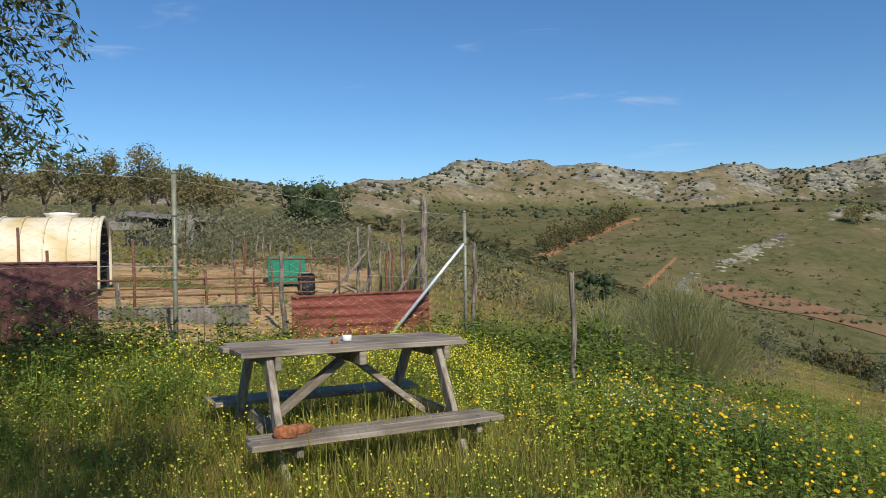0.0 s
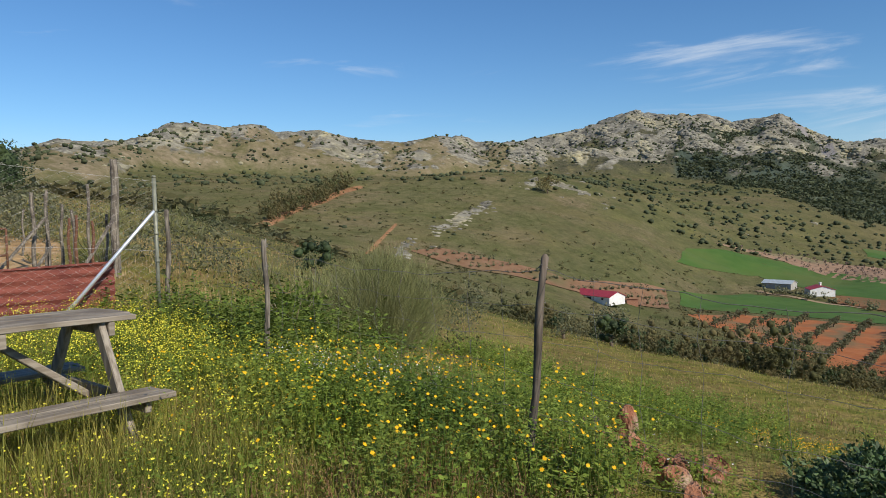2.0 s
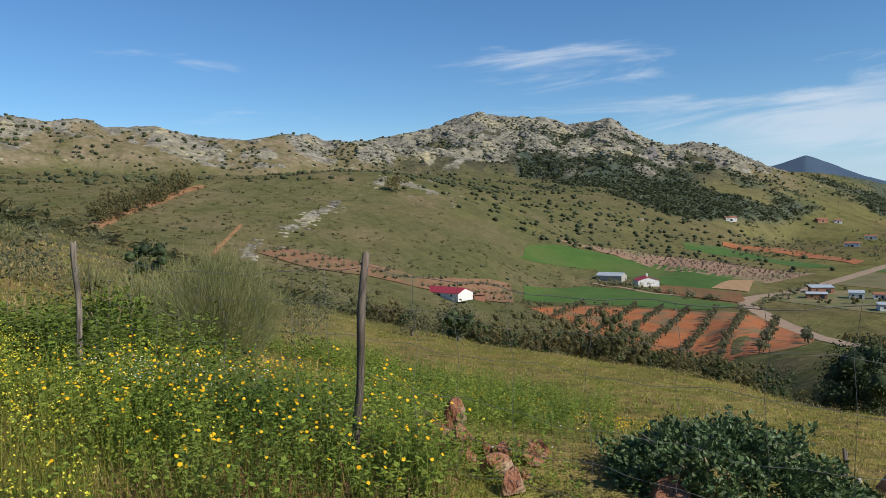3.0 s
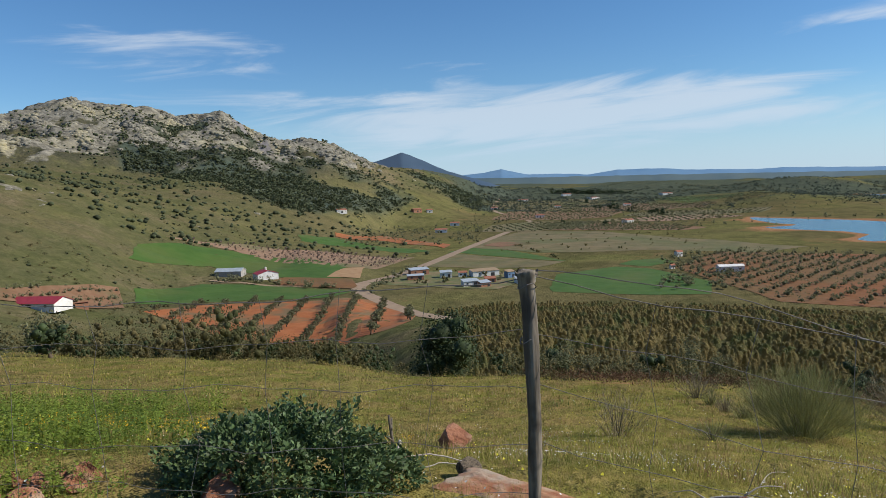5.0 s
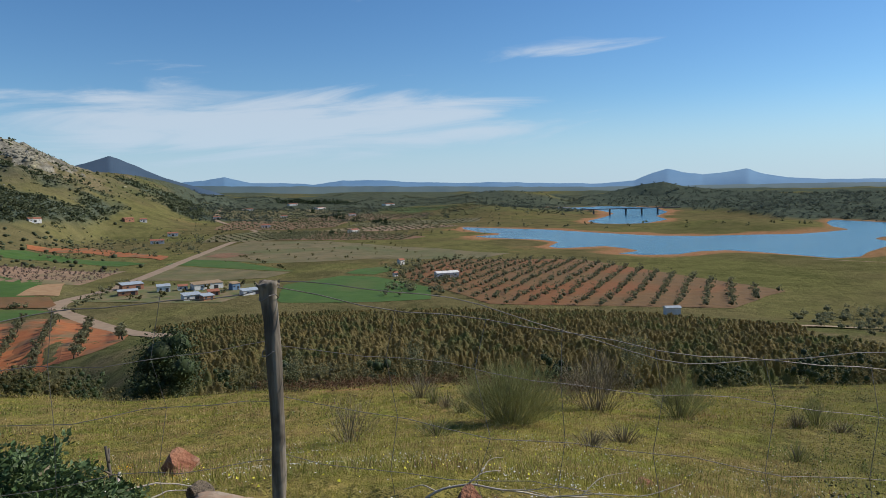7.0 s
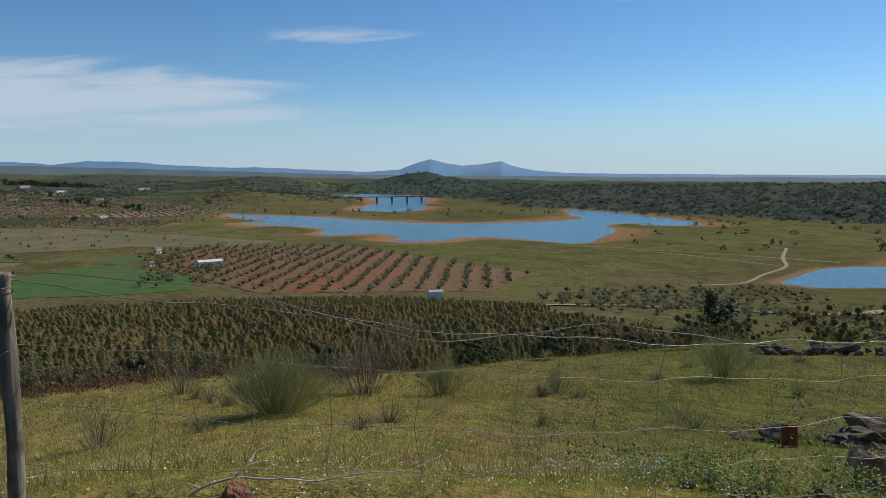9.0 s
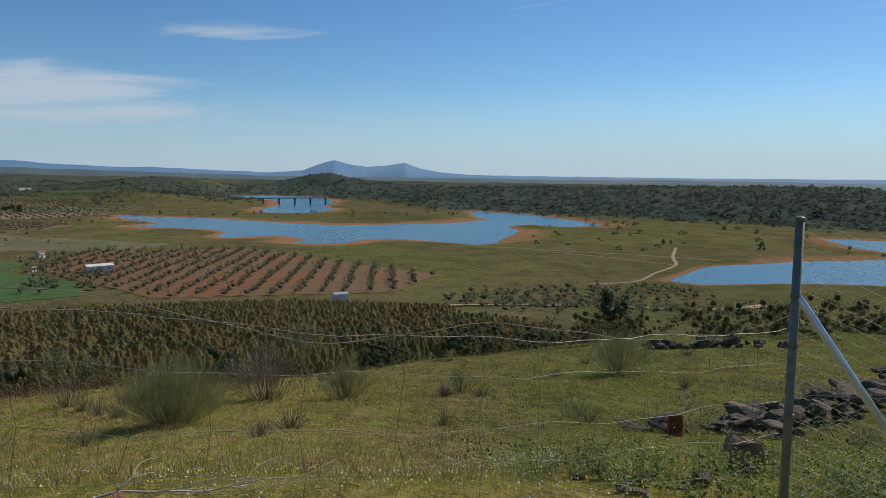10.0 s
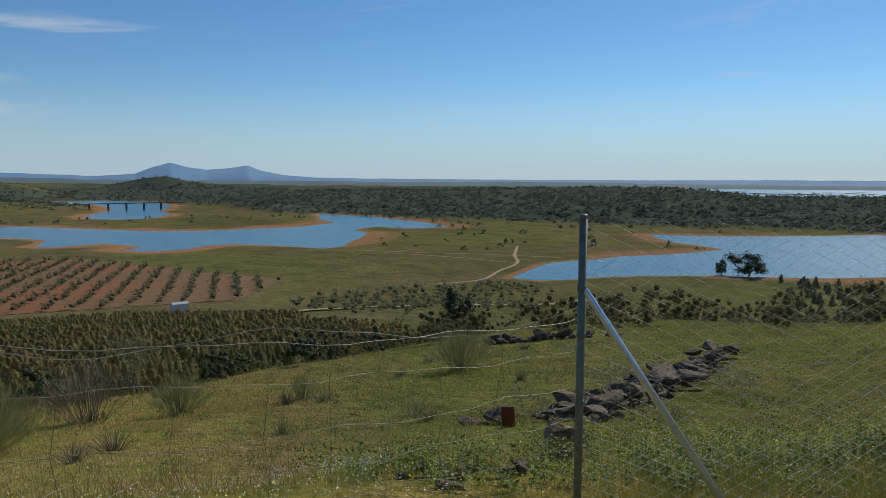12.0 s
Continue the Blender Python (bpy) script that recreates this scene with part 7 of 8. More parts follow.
# dead branch
DEAD = material("dead_wood", (0.42, 0.36, 0.30), (0.55, 0.49, 0.42), 0.04, 0.9, 0.4)
branch = thing("dead_branch", "bleached dead branch arching over the grass", "branch", pose(5.72, -0.10, g_at(5.72, -0.10) - 0.05, 0, 0, -82) @ Matrix.Scale(0.8, 4))
for pts, r in (([(-0.55, 0, 0.0), (-0.3, 0.02, 0.16), (0.0, 0, 0.22), (0.3, -0.03, 0.16), (0.7, 0.02, 0.05), (1.1, 0.1, 0.0)], 0.014), ([(0.0, 0, 0.22), (0.12, 0.05, 0.28), (0.3, 0.1, 0.27)], 0.008), ([(0.3, -0.03, 0.16), (0.5, -0.12, 0.18), (0.9, -0.2, 0.06)], 0.007), ([(-0.3, 0.02, 0.16), (-0.42, 0.1, 0.2), (-0.6, 0.14, 0.12)], 0.007), ([(0.7, 0.02, 0.05), (1.0, -0.1, 0.12), (1.5, -0.18, 0.10), (1.9, -0.1, 0.16)], 0.007), ([(0.9, -0.2, 0.06), (1.3, -0.35, 0.14), (1.7, -0.42, 0.12)], 0.005), ([(1.0, -0.1, 0.12), (1.25, 0.05, 0.22), (1.5, 0.12, 0.20)], 0.004), ([(0.5, -0.12, 0.18), (0.75, -0.3, 0.26), (1.05, -0.4, 0.28)], 0.004), ([(0.12, 0.05, 0.28), (0.2, 0.2, 0.34), (0.35, 0.3, 0.33)], 0.004)):
    bm = bmesh.new()
    fine_pts = [Vector(pts[i]).lerp(Vector(pts[i + 1]), u / 5) for i in range(len(pts) - 1) for u in range(5)] + [Vector(pts[-1])]
    fine_pts = [q + Vector((0, 0.03 * noise.noise(q * 4), 0.035 * noise.noise(q * 5 + Vector((3, 0, 0))))) for q in fine_pts]
    for _ in range(2):
        fine_pts = [fine_pts[0]] + [(a + 2 * b + c) / 4 for a, b, c in zip(fine_pts, fine_pts[1:], fine_pts[2:])] + [fine_pts[-1]]
    tube(bm, fine_pts, [r * (1 - 0.65 * i / len(fine_pts)) for i in range(len(fine_pts))], 7)
    part("limb", bm, DEAD, branch)
snag = thing("dead_stump", "short dead twig stump beside the leafy bush", "stump", pose(5.5, 2.45, g_at(5.5, 2.45) - 0.05))
for pts, r in (([(0, 0, 0), (0.01, 0, 0.25), (0.0, 0.02, 0.48)], 0.016), ([(0.0, 0.0, 0.36), (0.06, 0.03, 0.44)], 0.009), ([(0.0, 0.0, 0.28), (-0.07, 0.02, 0.34)], 0.008)):
    bm = bmesh.new()
    tube(bm, pts, [r * (1 - 0.2 * i) for i in range(len(pts))], 7)
    part("limb", bm, POST_WOOD, snag)
fallen = thing("fallen_branch", "broken pale dead branches lying under the leafy bush", "branch", pose(5.2, 2.1, g_at(5.2, 2.1)))
for pts, r in (([(-0.62, 0.05, 0.06), (-0.25, 0.08, 0.14), (0.0, 0.12, 0.17), (0.15, 0.2, 0.22)], 0.022), ([(0.1, 0.15, 0.12), (0.25, 0.0, 0.10), (0.34, -0.14, 0.06), (0.4, -0.26, 0.02)], 0.007), ([(0.1, 0.0, 0.05), (0.22, -0.1, 0.07), (0.3, -0.2, 0.04)], 0.006)):
    bm = bmesh.new()
    pts = [Vector(q) for q in pts]
    fine_pts = [pts[i].lerp(pts[i + 1], u / 4) for i in range(len(pts) - 1) for u in range(4)] + [pts[-1]]
    fine_pts = [q + Vector((0.02 * noise.noise(q * 9), 0.02 * noise.noise(q * 9 + Vector((4, 0, 0))), 0.015 * noise.noise(q * 8))) for q in fine_pts]
    tube(bm, fine_pts, [r * (1 - 0.5 * i / len(fine_pts)) for i in range(len(fine_pts))], 7)
    part("limb", bm, DEAD, fallen)

# ---- grass, flowers and bushes ----
rp = random.Random(21)
npg = np.random.RandomState(12)
GRASS = material("grass_blade", (0.255, 0.250, 0.036), (0.360, 0.305, 0.068), 0.9, 0.6, c=(0.140, 0.175, 0.034), size2=2.6, island=0.35, leaf=0.28)
STRAW = material("straw_blade", (0.47, 0.37, 0.16), (0.39, 0.27, 0.12), 0.7, 0.8, c=(0.25, 0.125, 0.065), size2=0.9, island=0.35, leaf=0.20)
FRESH_LEAF = material("fresh_weed_leaf", (0.155, 0.225, 0.030), (0.255, 0.300, 0.055), 0.5, 0.65, c=(0.115, 0.175, 0.03), size2=1.5, island=0.35, leaf=0.32, spec=0.2)
LEAF = material("weed_leaf", (0.100, 0.148, 0.022), (0.155, 0.200, 0.038), 0.6, 0.7, island=0.35, leaf=0.25, spec=0.2)
DARKLEAF = material("dark_leaf", (0.056, 0.100, 0.034), (0.120, 0.172, 0.066), 0.3, 0.55, island=0.5, leaf=0.18, spec=0.3)
YELLOW = material("yellow_petal", (0.78, 0.42, 0.008), (0.86, 0.52, 0.012), 0.05, 0.6, island=0.1, leaf=0.2)
PALE_YELLOW = material("pale_yellow_petal", (0.72, 0.66, 0.045), (0.80, 0.72, 0.09), 0.05, 0.6, island=0.12, leaf=0.2)
WHITE_PETAL = material("white_petal", (0.80, 0.80, 0.74), (0.85, 0.85, 0.80), 0.05, 0.6, leaf=0.2)
BROOM = material("broom_stem", (0.185, 0.200, 0.072), (0.280, 0.275, 0.115), 0.5, 0.8, island=0.35, leaf=0.25)
TWIG = material("grey_twig", (0.19, 0.155, 0.10), (0.27, 0.23, 0.15), 0.3, 0.9, island=0.25)


def blades(g, n, height, width, spread, bend=0.4, simple=False):
    """A tuft of bent, tapering blades: corners and triangles."""
    vs, ts = [], []
    for _ in range(n):
        a, d = g.uniform(0, 6.283), spread * g.random() ** 0.5
        b = a + g.gauss(0, 1.0)
        h, w = height * g.uniform(0.5, 1.15), width * g.uniform(0.7, 1.3)
        p = Vector((d * math.cos(a), d * math.sin(a), -0.02))
        out = Vector((math.cos(b), math.sin(b), 0)) * h * bend * g.uniform(0.2, 1.2)
        s = Vector((-math.sin(b), math.cos(b), 0)) * w * 0.5
        mid, tip = p + out * 0.35 + Vector((0, 0, h * 0.62)), p + out + Vector((0, 0, h))
        k = len(vs)
        if simple:
            vs += [p - s, p + s, tip]
            ts += [[k, k + 1, k + 2]]
            continue
        vs += [p - s, p + s, mid - s * 0.7, mid + s * 0.7, tip]
        ts += [[k, k + 1, k + 3], [k, k + 3, k + 2], [k + 2, k + 3, k + 4]]
    return np.array([tuple(v) for v in vs]), np.array(ts)


def leafy_stems(g, stems, height, leaf, leaves, spread, lean=0.35):
    """A weed: upright stems set with small leaves; returns corners, triangles and the stems' tips."""
    vs, ts, tips = [], [], []
    for _ in range(stems):
        a = g.uniform(0, 6.283)
        p = Vector((spread * math.cos(a) * g.random(), spread * math.sin(a) * g.random(), -0.02))
        h = height * g.uniform(0.65, 1.15)
        top = p + Vector((math.cos(a) * lean * h * g.random(), math.sin(a) * lean * h * g.random(), h))
        s = Vector((math.cos(a + 1.5), math.sin(a + 1.5), 0)) * 0.004
        k = len(vs)
        vs += [p - s, p + s, top]
        ts += [[k, k + 1, k + 2]]
        tips.append(tuple(top))
        for _ in range(leaves):
            u = g.uniform(0.08, 0.97)
            c = p + (top - p) * u
            b = g.uniform(0, 6.283)
            d = Vector((math.cos(b), math.sin(b), g.uniform(-0.2, 0.7))).normalized()
            q = d.cross(Vector((g.gauss(0, 0.4), g.gauss(0, 0.4), 1))).normalized()
            sz = leaf * g.uniform(0.6, 1.3) * (1.15 - 0.5 * u)
            k = len(vs)
            vs += [c, c + d * sz * 0.5 + q * sz * 0.26, c + d * sz, c + d * sz * 0.5 - q * sz * 0.26]
            ts += [[k, k + 1, k + 2], [k, k + 2, k + 3]]
    return np.array([tuple(v) for v in vs]), np.array(ts), tips


def flower(g, r, petals, cup=0.25, tilt=0.5, face=-0.2):
    """A flower head: petals round a raised middle."""
    n = Vector((g.gauss(0, tilt), g.gauss(face, tilt * 0.7), 1)).normalized()
    x = n.cross(Vector((0.3, 0.9, 0.1))).normalized()
    y = n.cross(x)
    vs, ts = [n * r * 0.18], []
    for k in range(petals):
        for da, rr in ((0, 1.0), (0.5, 0.72)):
            a = 6.283 * (k + da) / petals
            vs.append((x * math.cos(a) + y * math.sin(a)) * r * rr + n * r * cup * rr)
    m = 2 * petals
    for i in range(m):
        ts.append([0, 1 + i, 1 + (i + 1) % m])
    return np.array([tuple(v) for v in vs]), np.array(ts)


def strew(n, a0, a1, r0, r1, power=1.0):
    """Random places in a sector, more of them close by."""
    a = npg.uniform(a0, a1, n)
    r = (npg.uniform(0, 1, n) * (r1 ** power - r0 ** power) + r0 ** power) ** (1 / power)
    return r * np.sin(np.radians(a)), r * np.cos(np.radians(a))


def clear(x, y):
    """False on bare ground: the yard behind the netting and under the stones."""
    a, r = np.degrees(np.arctan2(x, y)), np.hypot(x, y)
    line = 9.9 + 0.085 * np.minimum(a, 0)
    yard_ = (a < -3) & (a > -46) & (y > 9.3 + 0.8 * x * (x > -3.5) + (x <= -3.5) * (-2.6)) & (r < 22) & (y > 7.2)
    return ~yard_


def shaded_side(xs, ys, share):
    """Thins places on the ranker southern side of the slope."""
    a = np.degrees(np.arctan2(xs, ys))
    ok = npg.uniform(0, 1, len(xs)) > share * step(a, 95, 120)
    return xs[ok], ys[ok]


def spread_stuff(name, templates, xs, ys, size, mat, label, category="grass", tall=(0.8, 1.25), zoff=0.0, scale=None):
    ok = clear(xs, ys)
    xs, ys = xs[ok], ys[ok]
    zs = ground(xs, ys) + zoff
    n = len(xs)
    sz = npg.uniform(*size, n)
    if scale is not None:
        sz = sz * scale(xs, ys)
    v, t = gather(templates, list(zip(xs, ys, zs)), sz, npg.uniform(0, 6.283, n), npg.randint(0, len(templates), n), npg.uniform(*tall, n))
    return tagged(new(name, fast_mesh(name, v, t, mat)), label, category, kind="stuff")


def lengthy(xs, ys):
    """Longer grass inside the fence and near the table, short on the grazed meadow."""
    r, a = np.hypot(xs, ys), np.degrees(np.arctan2(xs, ys))
    inside_ = 1 - step(xs - (3.0 - 0.28 * (ys - 1)), -0.3, 0.6)
    table_ = np.exp(-((xs + 0.4) ** 2 + (ys - 4.5) ** 2) / 2.2)
    return 0.40 + (0.55 + 1.0 * table_) * inside_


near_tufts = [blades(random.Random(600 + k), 24, 0.21, 0.0042, 0.11, 0.8, True) for k in range(6)]
mid_tufts = [blades(random.Random(620 + k), 15, 0.125, 0.0085, 0.24, 0.75, True) for k in range(5)]
far_tufts = [blades(random.Random(640 + k), 12, 0.15, 0.026, 0.50, 0.7, True) for k in range(4)]
spread_stuff("grass", near_tufts, *strew(7600, -46, 168, 2.4, 8.0, 1.0), (0.6, 1.35), GRASS, "tall fresh green grass on the slope", scale=lengthy)
spread_stuff("grass", near_tufts, *strew(1300, -180, 180, 0.5, 2.5, 1.4), (0.4, 0.8), GRASS, "trodden short grass on the path")
patchy = strew(7600, -46, 168, 2.4, 8.5, 1.0)
keep = fractal(patchy[0], patchy[1], 1.3, 3, 1) > 0.50
short_tufts = [blades(random.Random(660 + k), 22, 0.15, 0.0036, 0.12, 1.5, True) for k in range(6)]
spread_stuff("dry_grass", short_tufts, *shaded_side(patchy[0][keep], patchy[1][keep], 0.7), (0.6, 1.25), STRAW, "dry straw-coloured grass stalks", scale=lengthy)
spread_stuff("grass", mid_tufts, *strew(11500, -46, 168, 7.0, 24, 0.9), (0.4, 1.1), GRASS, "short meadow grass below the fence")
spread_stuff("dry_grass", mid_tufts, *shaded_side(*strew(11000, -46, 168, 7.5, 26, 0.9), 0.35), (0.45, 1.0), STRAW, "dry grass stalks in the meadow")
spread_stuff("grass", far_tufts, *strew(6500, -10, 168, 22, 60, 1.0), (0.6, 1.2), GRASS, "meadow grass further down the slope")
spread_stuff("dry_grass", far_tufts, *shaded_side(*strew(5000, -10, 168, 22, 60, 1.0), 0.5), (0.5, 1.0), STRAW, "dry meadow grass further down the slope")

# crown daisies: leafy plants with golden heads along the fence
plants = [leafy_stems(random.Random(700 + k), 8, 0.50, 0.046, 13, 0.11) for k in range(6)]


def daisy_bed(n, cx, cy, sx, sy, turn, sel=None):
    out = []
    c, s = math.cos(radians(turn)), math.sin(radians(turn))
    for _ in range(n):
        u, v = rp.gauss(0, sx), rp.gauss(0, sy)
        out.append((cx + u * c - v * s, cy + u * s + v * c))
    return out


bed = daisy_bed(330, 2.05, 4.15, 1.05, 0.55, -62) + daisy_bed(110, 1.35, 5.6, 0.7, 0.5, -60) + daisy_bed(60, 2.9, 2.9, 0.45, 0.35, -60) + daisy_bed(70, -3.2, 5.4, 1.2, 0.35, 0)
bed = [q for q in bed if math.degrees(math.atan2(q[0] - 0.45, q[1])) < 33]
bx, by = np.array([p[0] for p in bed]), np.array([p[1] for p in bed])
bz = ground(bx, by)
bs = [rp.uniform(0.6, 1.15) for _ in bed]
bt = [rp.uniform(0, 6.283) for _ in bed]
bk = [rp.randrange(6) for _ in bed]
v, t = gather([(p[0], p[1]) for p in plants], list(zip(bx, by, bz)), bs, bt, bk)
tagged(new("daisy_plants", fast_mesh("daisy_plants", v, t, FRESH_LEAF)), "bushy leafy green daisy plants along the fence", "plants", kind="stuff")
heads = [flower(random.Random(720 + k), 0.0115, 7, face=-0.7) for k in range(6)]
spots = []
for x, y, z, s, a, k in zip(bx, by, bz, bs, bt, bk):
    for tip in plants[k][2]:
        if rp.random() < 0.18:
            spots.append((x + s * (tip[0] * math.cos(a) - tip[1] * math.sin(a)), y + s * (tip[0] * math.sin(a) + tip[1] * math.cos(a)), z + s * tip[2]))
v, t = gather(heads, spots, [rp.uniform(0.7, 1.2) for _ in spots], [rp.gauss(0, 0.5) for _ in spots], [rp.randrange(6) for _ in spots])
tagged(new("daisy_flowers", fast_mesh("daisy_flowers", v, t, YELLOW)), "golden yellow daisy heads above green leaves", "flowers", kind="stuff")

# low leafy herbs between the grass blades
herbs = [leafy_stems(random.Random(830 + k), 9, 0.20, 0.034, 7, 0.16, 0.8)[:2] for k in range(5)]
spread_stuff("herbs", herbs, *strew(1500, -46, 40, 2.4, 7.5, 1.1), (0.6, 1.35), FRESH_LEAF, "low fresh green herbs between the grass blades", "plants")
SEEDHEAD = material("russet_seedhead", (0.30, 0.165, 0.080), (0.40, 0.26, 0.125), 0.4, 0.9, island=0.3, leaf=0.3)
seedy = [leafy_stems(random.Random(850 + k), 8, 0.26, 0.016, 9, 0.12, 0.5)[:2] for k in range(5)]
hx, hy = strew(1000, -20, 40, 2.5, 5.2, 1.0)
keep = fractal(hx, hy, 0.9, 3, 4) > 0.47
spread_stuff("seedheads", seedy, hx[keep], hy[keep], (0.6, 1.15), SEEDHEAD, "fine russet seedheads of drying grass", "grass")

# small pale yellow flowers on thin stems in the grass
sprigs = [leafy_stems(random.Random(740 + k), 5, 0.36, 0.030, 5, 0.07, 0.3) for k in range(5)]
small = [flower(random.Random(760 + k), 0.0078, 3, 0.3, 0.6) for k in range(5)]


def sprig_bed(places, size, dense, name, petals, label):
    xs, ys = np.array([p[0] for p in places]), np.array([p[1] for p in places])
    ok = clear(xs, ys)
    xs, ys = xs[ok], ys[ok]
    zs = ground(xs, ys)
    ss, aa, kk = npg.uniform(*size, len(xs)), npg.uniform(0, 6.283, len(xs)), npg.randint(0, 5, len(xs))
    v, t = gather([(p[0], p[1]) for p in sprigs], list(zip(xs, ys, zs)), ss, aa, kk)
    tagged(new(name + "_sprigs", fast_mesh(name + "_sprigs", v, t, FRESH_LEAF)), "thin green flowering sprigs in the grass", "plants", kind="stuff")
    spots = []
    for x, y, z, s, a, k in zip(xs, ys, zs, ss, aa, kk):
        for tip in sprigs[k][2]:
            for j in range(dense):
                d = (rp.gauss(0, 0.02), rp.gauss(0, 0.02), rp.uniform(-0.06, 0.01)) if j else (0, 0, 0)
                spots.append((x + s * (tip[0] * math.cos(a) - tip[1] * math.sin(a)) + d[0], y + s * (tip[0] * math.sin(a) + tip[1] * math.cos(a)) + d[1], z + s * tip[2] + d[2]))
    v, t = gather(small, spots, [rp.uniform(0.7, 1.25) for _ in spots], [rp.uniform(0, 6.28) for _ in spots], [rp.randrange(5) for _ in spots])
    tagged(new(name + "_flowers", fast_mesh(name + "_flowers", v, t, petals)), label, "flowers", kind="stuff")


field_x, field_y = strew(1500, -45, 14, 2.6, 9.5, 1.3)
sprig_bed(list(zip(field_x, field_y)), (0.6, 1.1), 2, "meadow", PALE_YELLOW, "small pale yellow flowers scattered in the grass")
sprig_bed(daisy_bed(380, 0.2, 7.6, 0.8, 0.9, 20) + daisy_bed(120, -1.6, 7.0, 1.1, 0.5, 35) + daisy_bed(90, 0.9, 6.0, 0.4, 0.9, 20), (0.8, 1.25), 5, "mustard", PALE_YELLOW, "dense yellow mustard flowers before the netting")
sprig_bed(daisy_bed(34, 1.75, 5.55, 0.4, 0.16, -62), (0.9, 1.2), 5, "white", WHITE_PETAL, "cluster of small white flowers by the fence")
mx, my = strew(2400, 35, 168, 5, 30, 1.1)
spread_stuff("meadow_dots", [flower(random.Random(780 + k), 0.008, 3) for k in range(3)], mx, my, (0.8, 1.5), WHITE_PETAL, "tiny white flowers dotted over the meadow", "flowers", zoff=0.07)
mx, my = strew(5200, 72, 128, 4.8, 15, 1.2)
keep = fractal(mx, my, 2.6, 3, 2) > 0.46
spread_stuff("meadow_dots", [flower(random.Random(785 + k), 0.0062, 3) for k in range(3)], mx[keep], my[keep], (0.7, 1.4), WHITE_PETAL, "drifts of tiny white flowers in the meadow", "flowers", zoff=0.09)
mx, my = strew(4600, 35, 165, 6, 42, 1.1)
spread_stuff("meadow_dots", [flower(random.Random(790 + k), 0.010, 3) for k in range(3)], mx, my, (0.8, 1.6), PALE_YELLOW, "tiny yellow flowers dotted over the meadow", "flowers", zoff=0.07)

# green weeds and brambles behind the fence
weeds = [leafy_stems(random.Random(800 + k), 8, 0.62, 0.08, 11, 0.24) for k in range(5)]
wx = daisy_bed(110, 1.05, 9.3, 0.75, 0.6, 0) + daisy_bed(70, 1.7, 8.0, 0.45, 0.6, -30) + daisy_bed(60, -3.1, 7.0, 1.0, 0.3, 25) + daisy_bed(40, -2.6, 7.7, 0.6, 0.2, 30)
spread_stuff("green_weeds", [(w[0], w[1]) for w in weeds], np.array([p[0] for p in wx]), np.array([p[1] for p in wx]), (0.7, 1.1), LEAF, "rank green weeds growing along the fence", "plants")
wx = daisy_bed(190, 4.6, -7.8, 1.5, 1.5, 0) + daisy_bed(16, 6.9, -5.0, 0.6, 0.5, 0)
spread_stuff("green_weeds", [(w[0], w[1]) for w in weeds], np.array([p[0] for p in wx]), np.array([p[1] for p in wx]), (0.4, 0.75), LEAF, "dark green weeds behind the chain-link netting", "plants")
sprig_bed(daisy_bed(190, 5.4, -8.3, 1.3, 1.3, 0), (0.7, 1.1), 4, "netting", PALE_YELLOW, "small yellow flowers behind the chain-link netting")
sprig_bed(daisy_bed(36, 8.0, -4.2, 0.8, 0.4, -20), (0.4, 0.7), 3, "cress", WHITE_PETAL, "white flowering cress in the meadow")
wx = daisy_bed(46, 3.15, 3.75, 0.4, 0.35, -60)
spread_stuff("green_weeds", [(w[0], w[1]) for w in weeds], np.array([p[0] for p in wx]), np.array([p[1] for p in wx]), (0.2, 0.45), FRESH_LEAF, "low weeds among the reddish stones", "plants")
wx = daisy_bed(100, 5.6, 6.5, 1.5, 0.8, -35) + daisy_bed(30, 6.6, -4.6, 1.0, 0.6, 0) + daisy_bed(110, 4.2, 5.6, 0.75, 0.6, -35) + daisy_bed(40, 6.5, 8.6, 1.2, 0.6, -35)
spread_stuff("green_weeds", [(w[0], w[1]) for w in weeds], np.array([p[0] for p in wx]), np.array([p[1] for p in wx]), (0.35, 0.7), FRESH_LEAF, "fresh green weeds outside the wire fence", "plants")
wx = daisy_bed(230, 9.3, 17.3, 2.6, 1.1, -28) + daisy_bed(90, 12.6, 14.6, 1.6, 0.7, -28)
spread_stuff("green_weeds", [(w[0], w[1]) for w in weeds], np.array([p[0] for p in wx]), np.array([p[1] for p in wx]), (0.7, 1.2), FRESH_LEAF, "fresh green weeds below the broom bush", "plants")
sprig_bed(daisy_bed(480, 6.0, 7.2, 2.0, 0.8, -35), (0.4, 0.75), 2, "outer", YELLOW, "small golden flowers among the weeds outside the fence")


# weeds on the yard's bare earth
for wx_, wy_, ws_ in ((-3.4, 11.6, 0.5), (-2.4, 12.2, 0.35), (-4.9, 12.6, 0.5), (-3.9, 14.2, 0.5), (-5.6, 14.4, 0.6), (-2.9, 15.8, 0.5), (-6.2, 16.5, 0.7), (-4.4, 18.2, 0.7), (-7.6, 18.6, 0.8), (-1.6, 15.2, 0.45)):
    at_ = [(wx_ + rp.gauss(0, 0.45), wy_ + rp.gauss(0, 0.35)) for _ in range(9)]
    zs_ = [(x, y, float(ground(x, y))) for x, y in at_]
    v, t = gather([(w[0], w[1]) for w in weeds], zs_, [ws_ * rp.uniform(0.6, 1.1) for _ in at_], [rp.uniform(0, 6.28) for _ in at_], [rp.randrange(5) for _ in at_])
    tagged(new("weed_patch", fast_mesh("weed_patch", v, t, LEAF)), "green weeds growing on the yard's bare earth", "plants", kind="stuff")


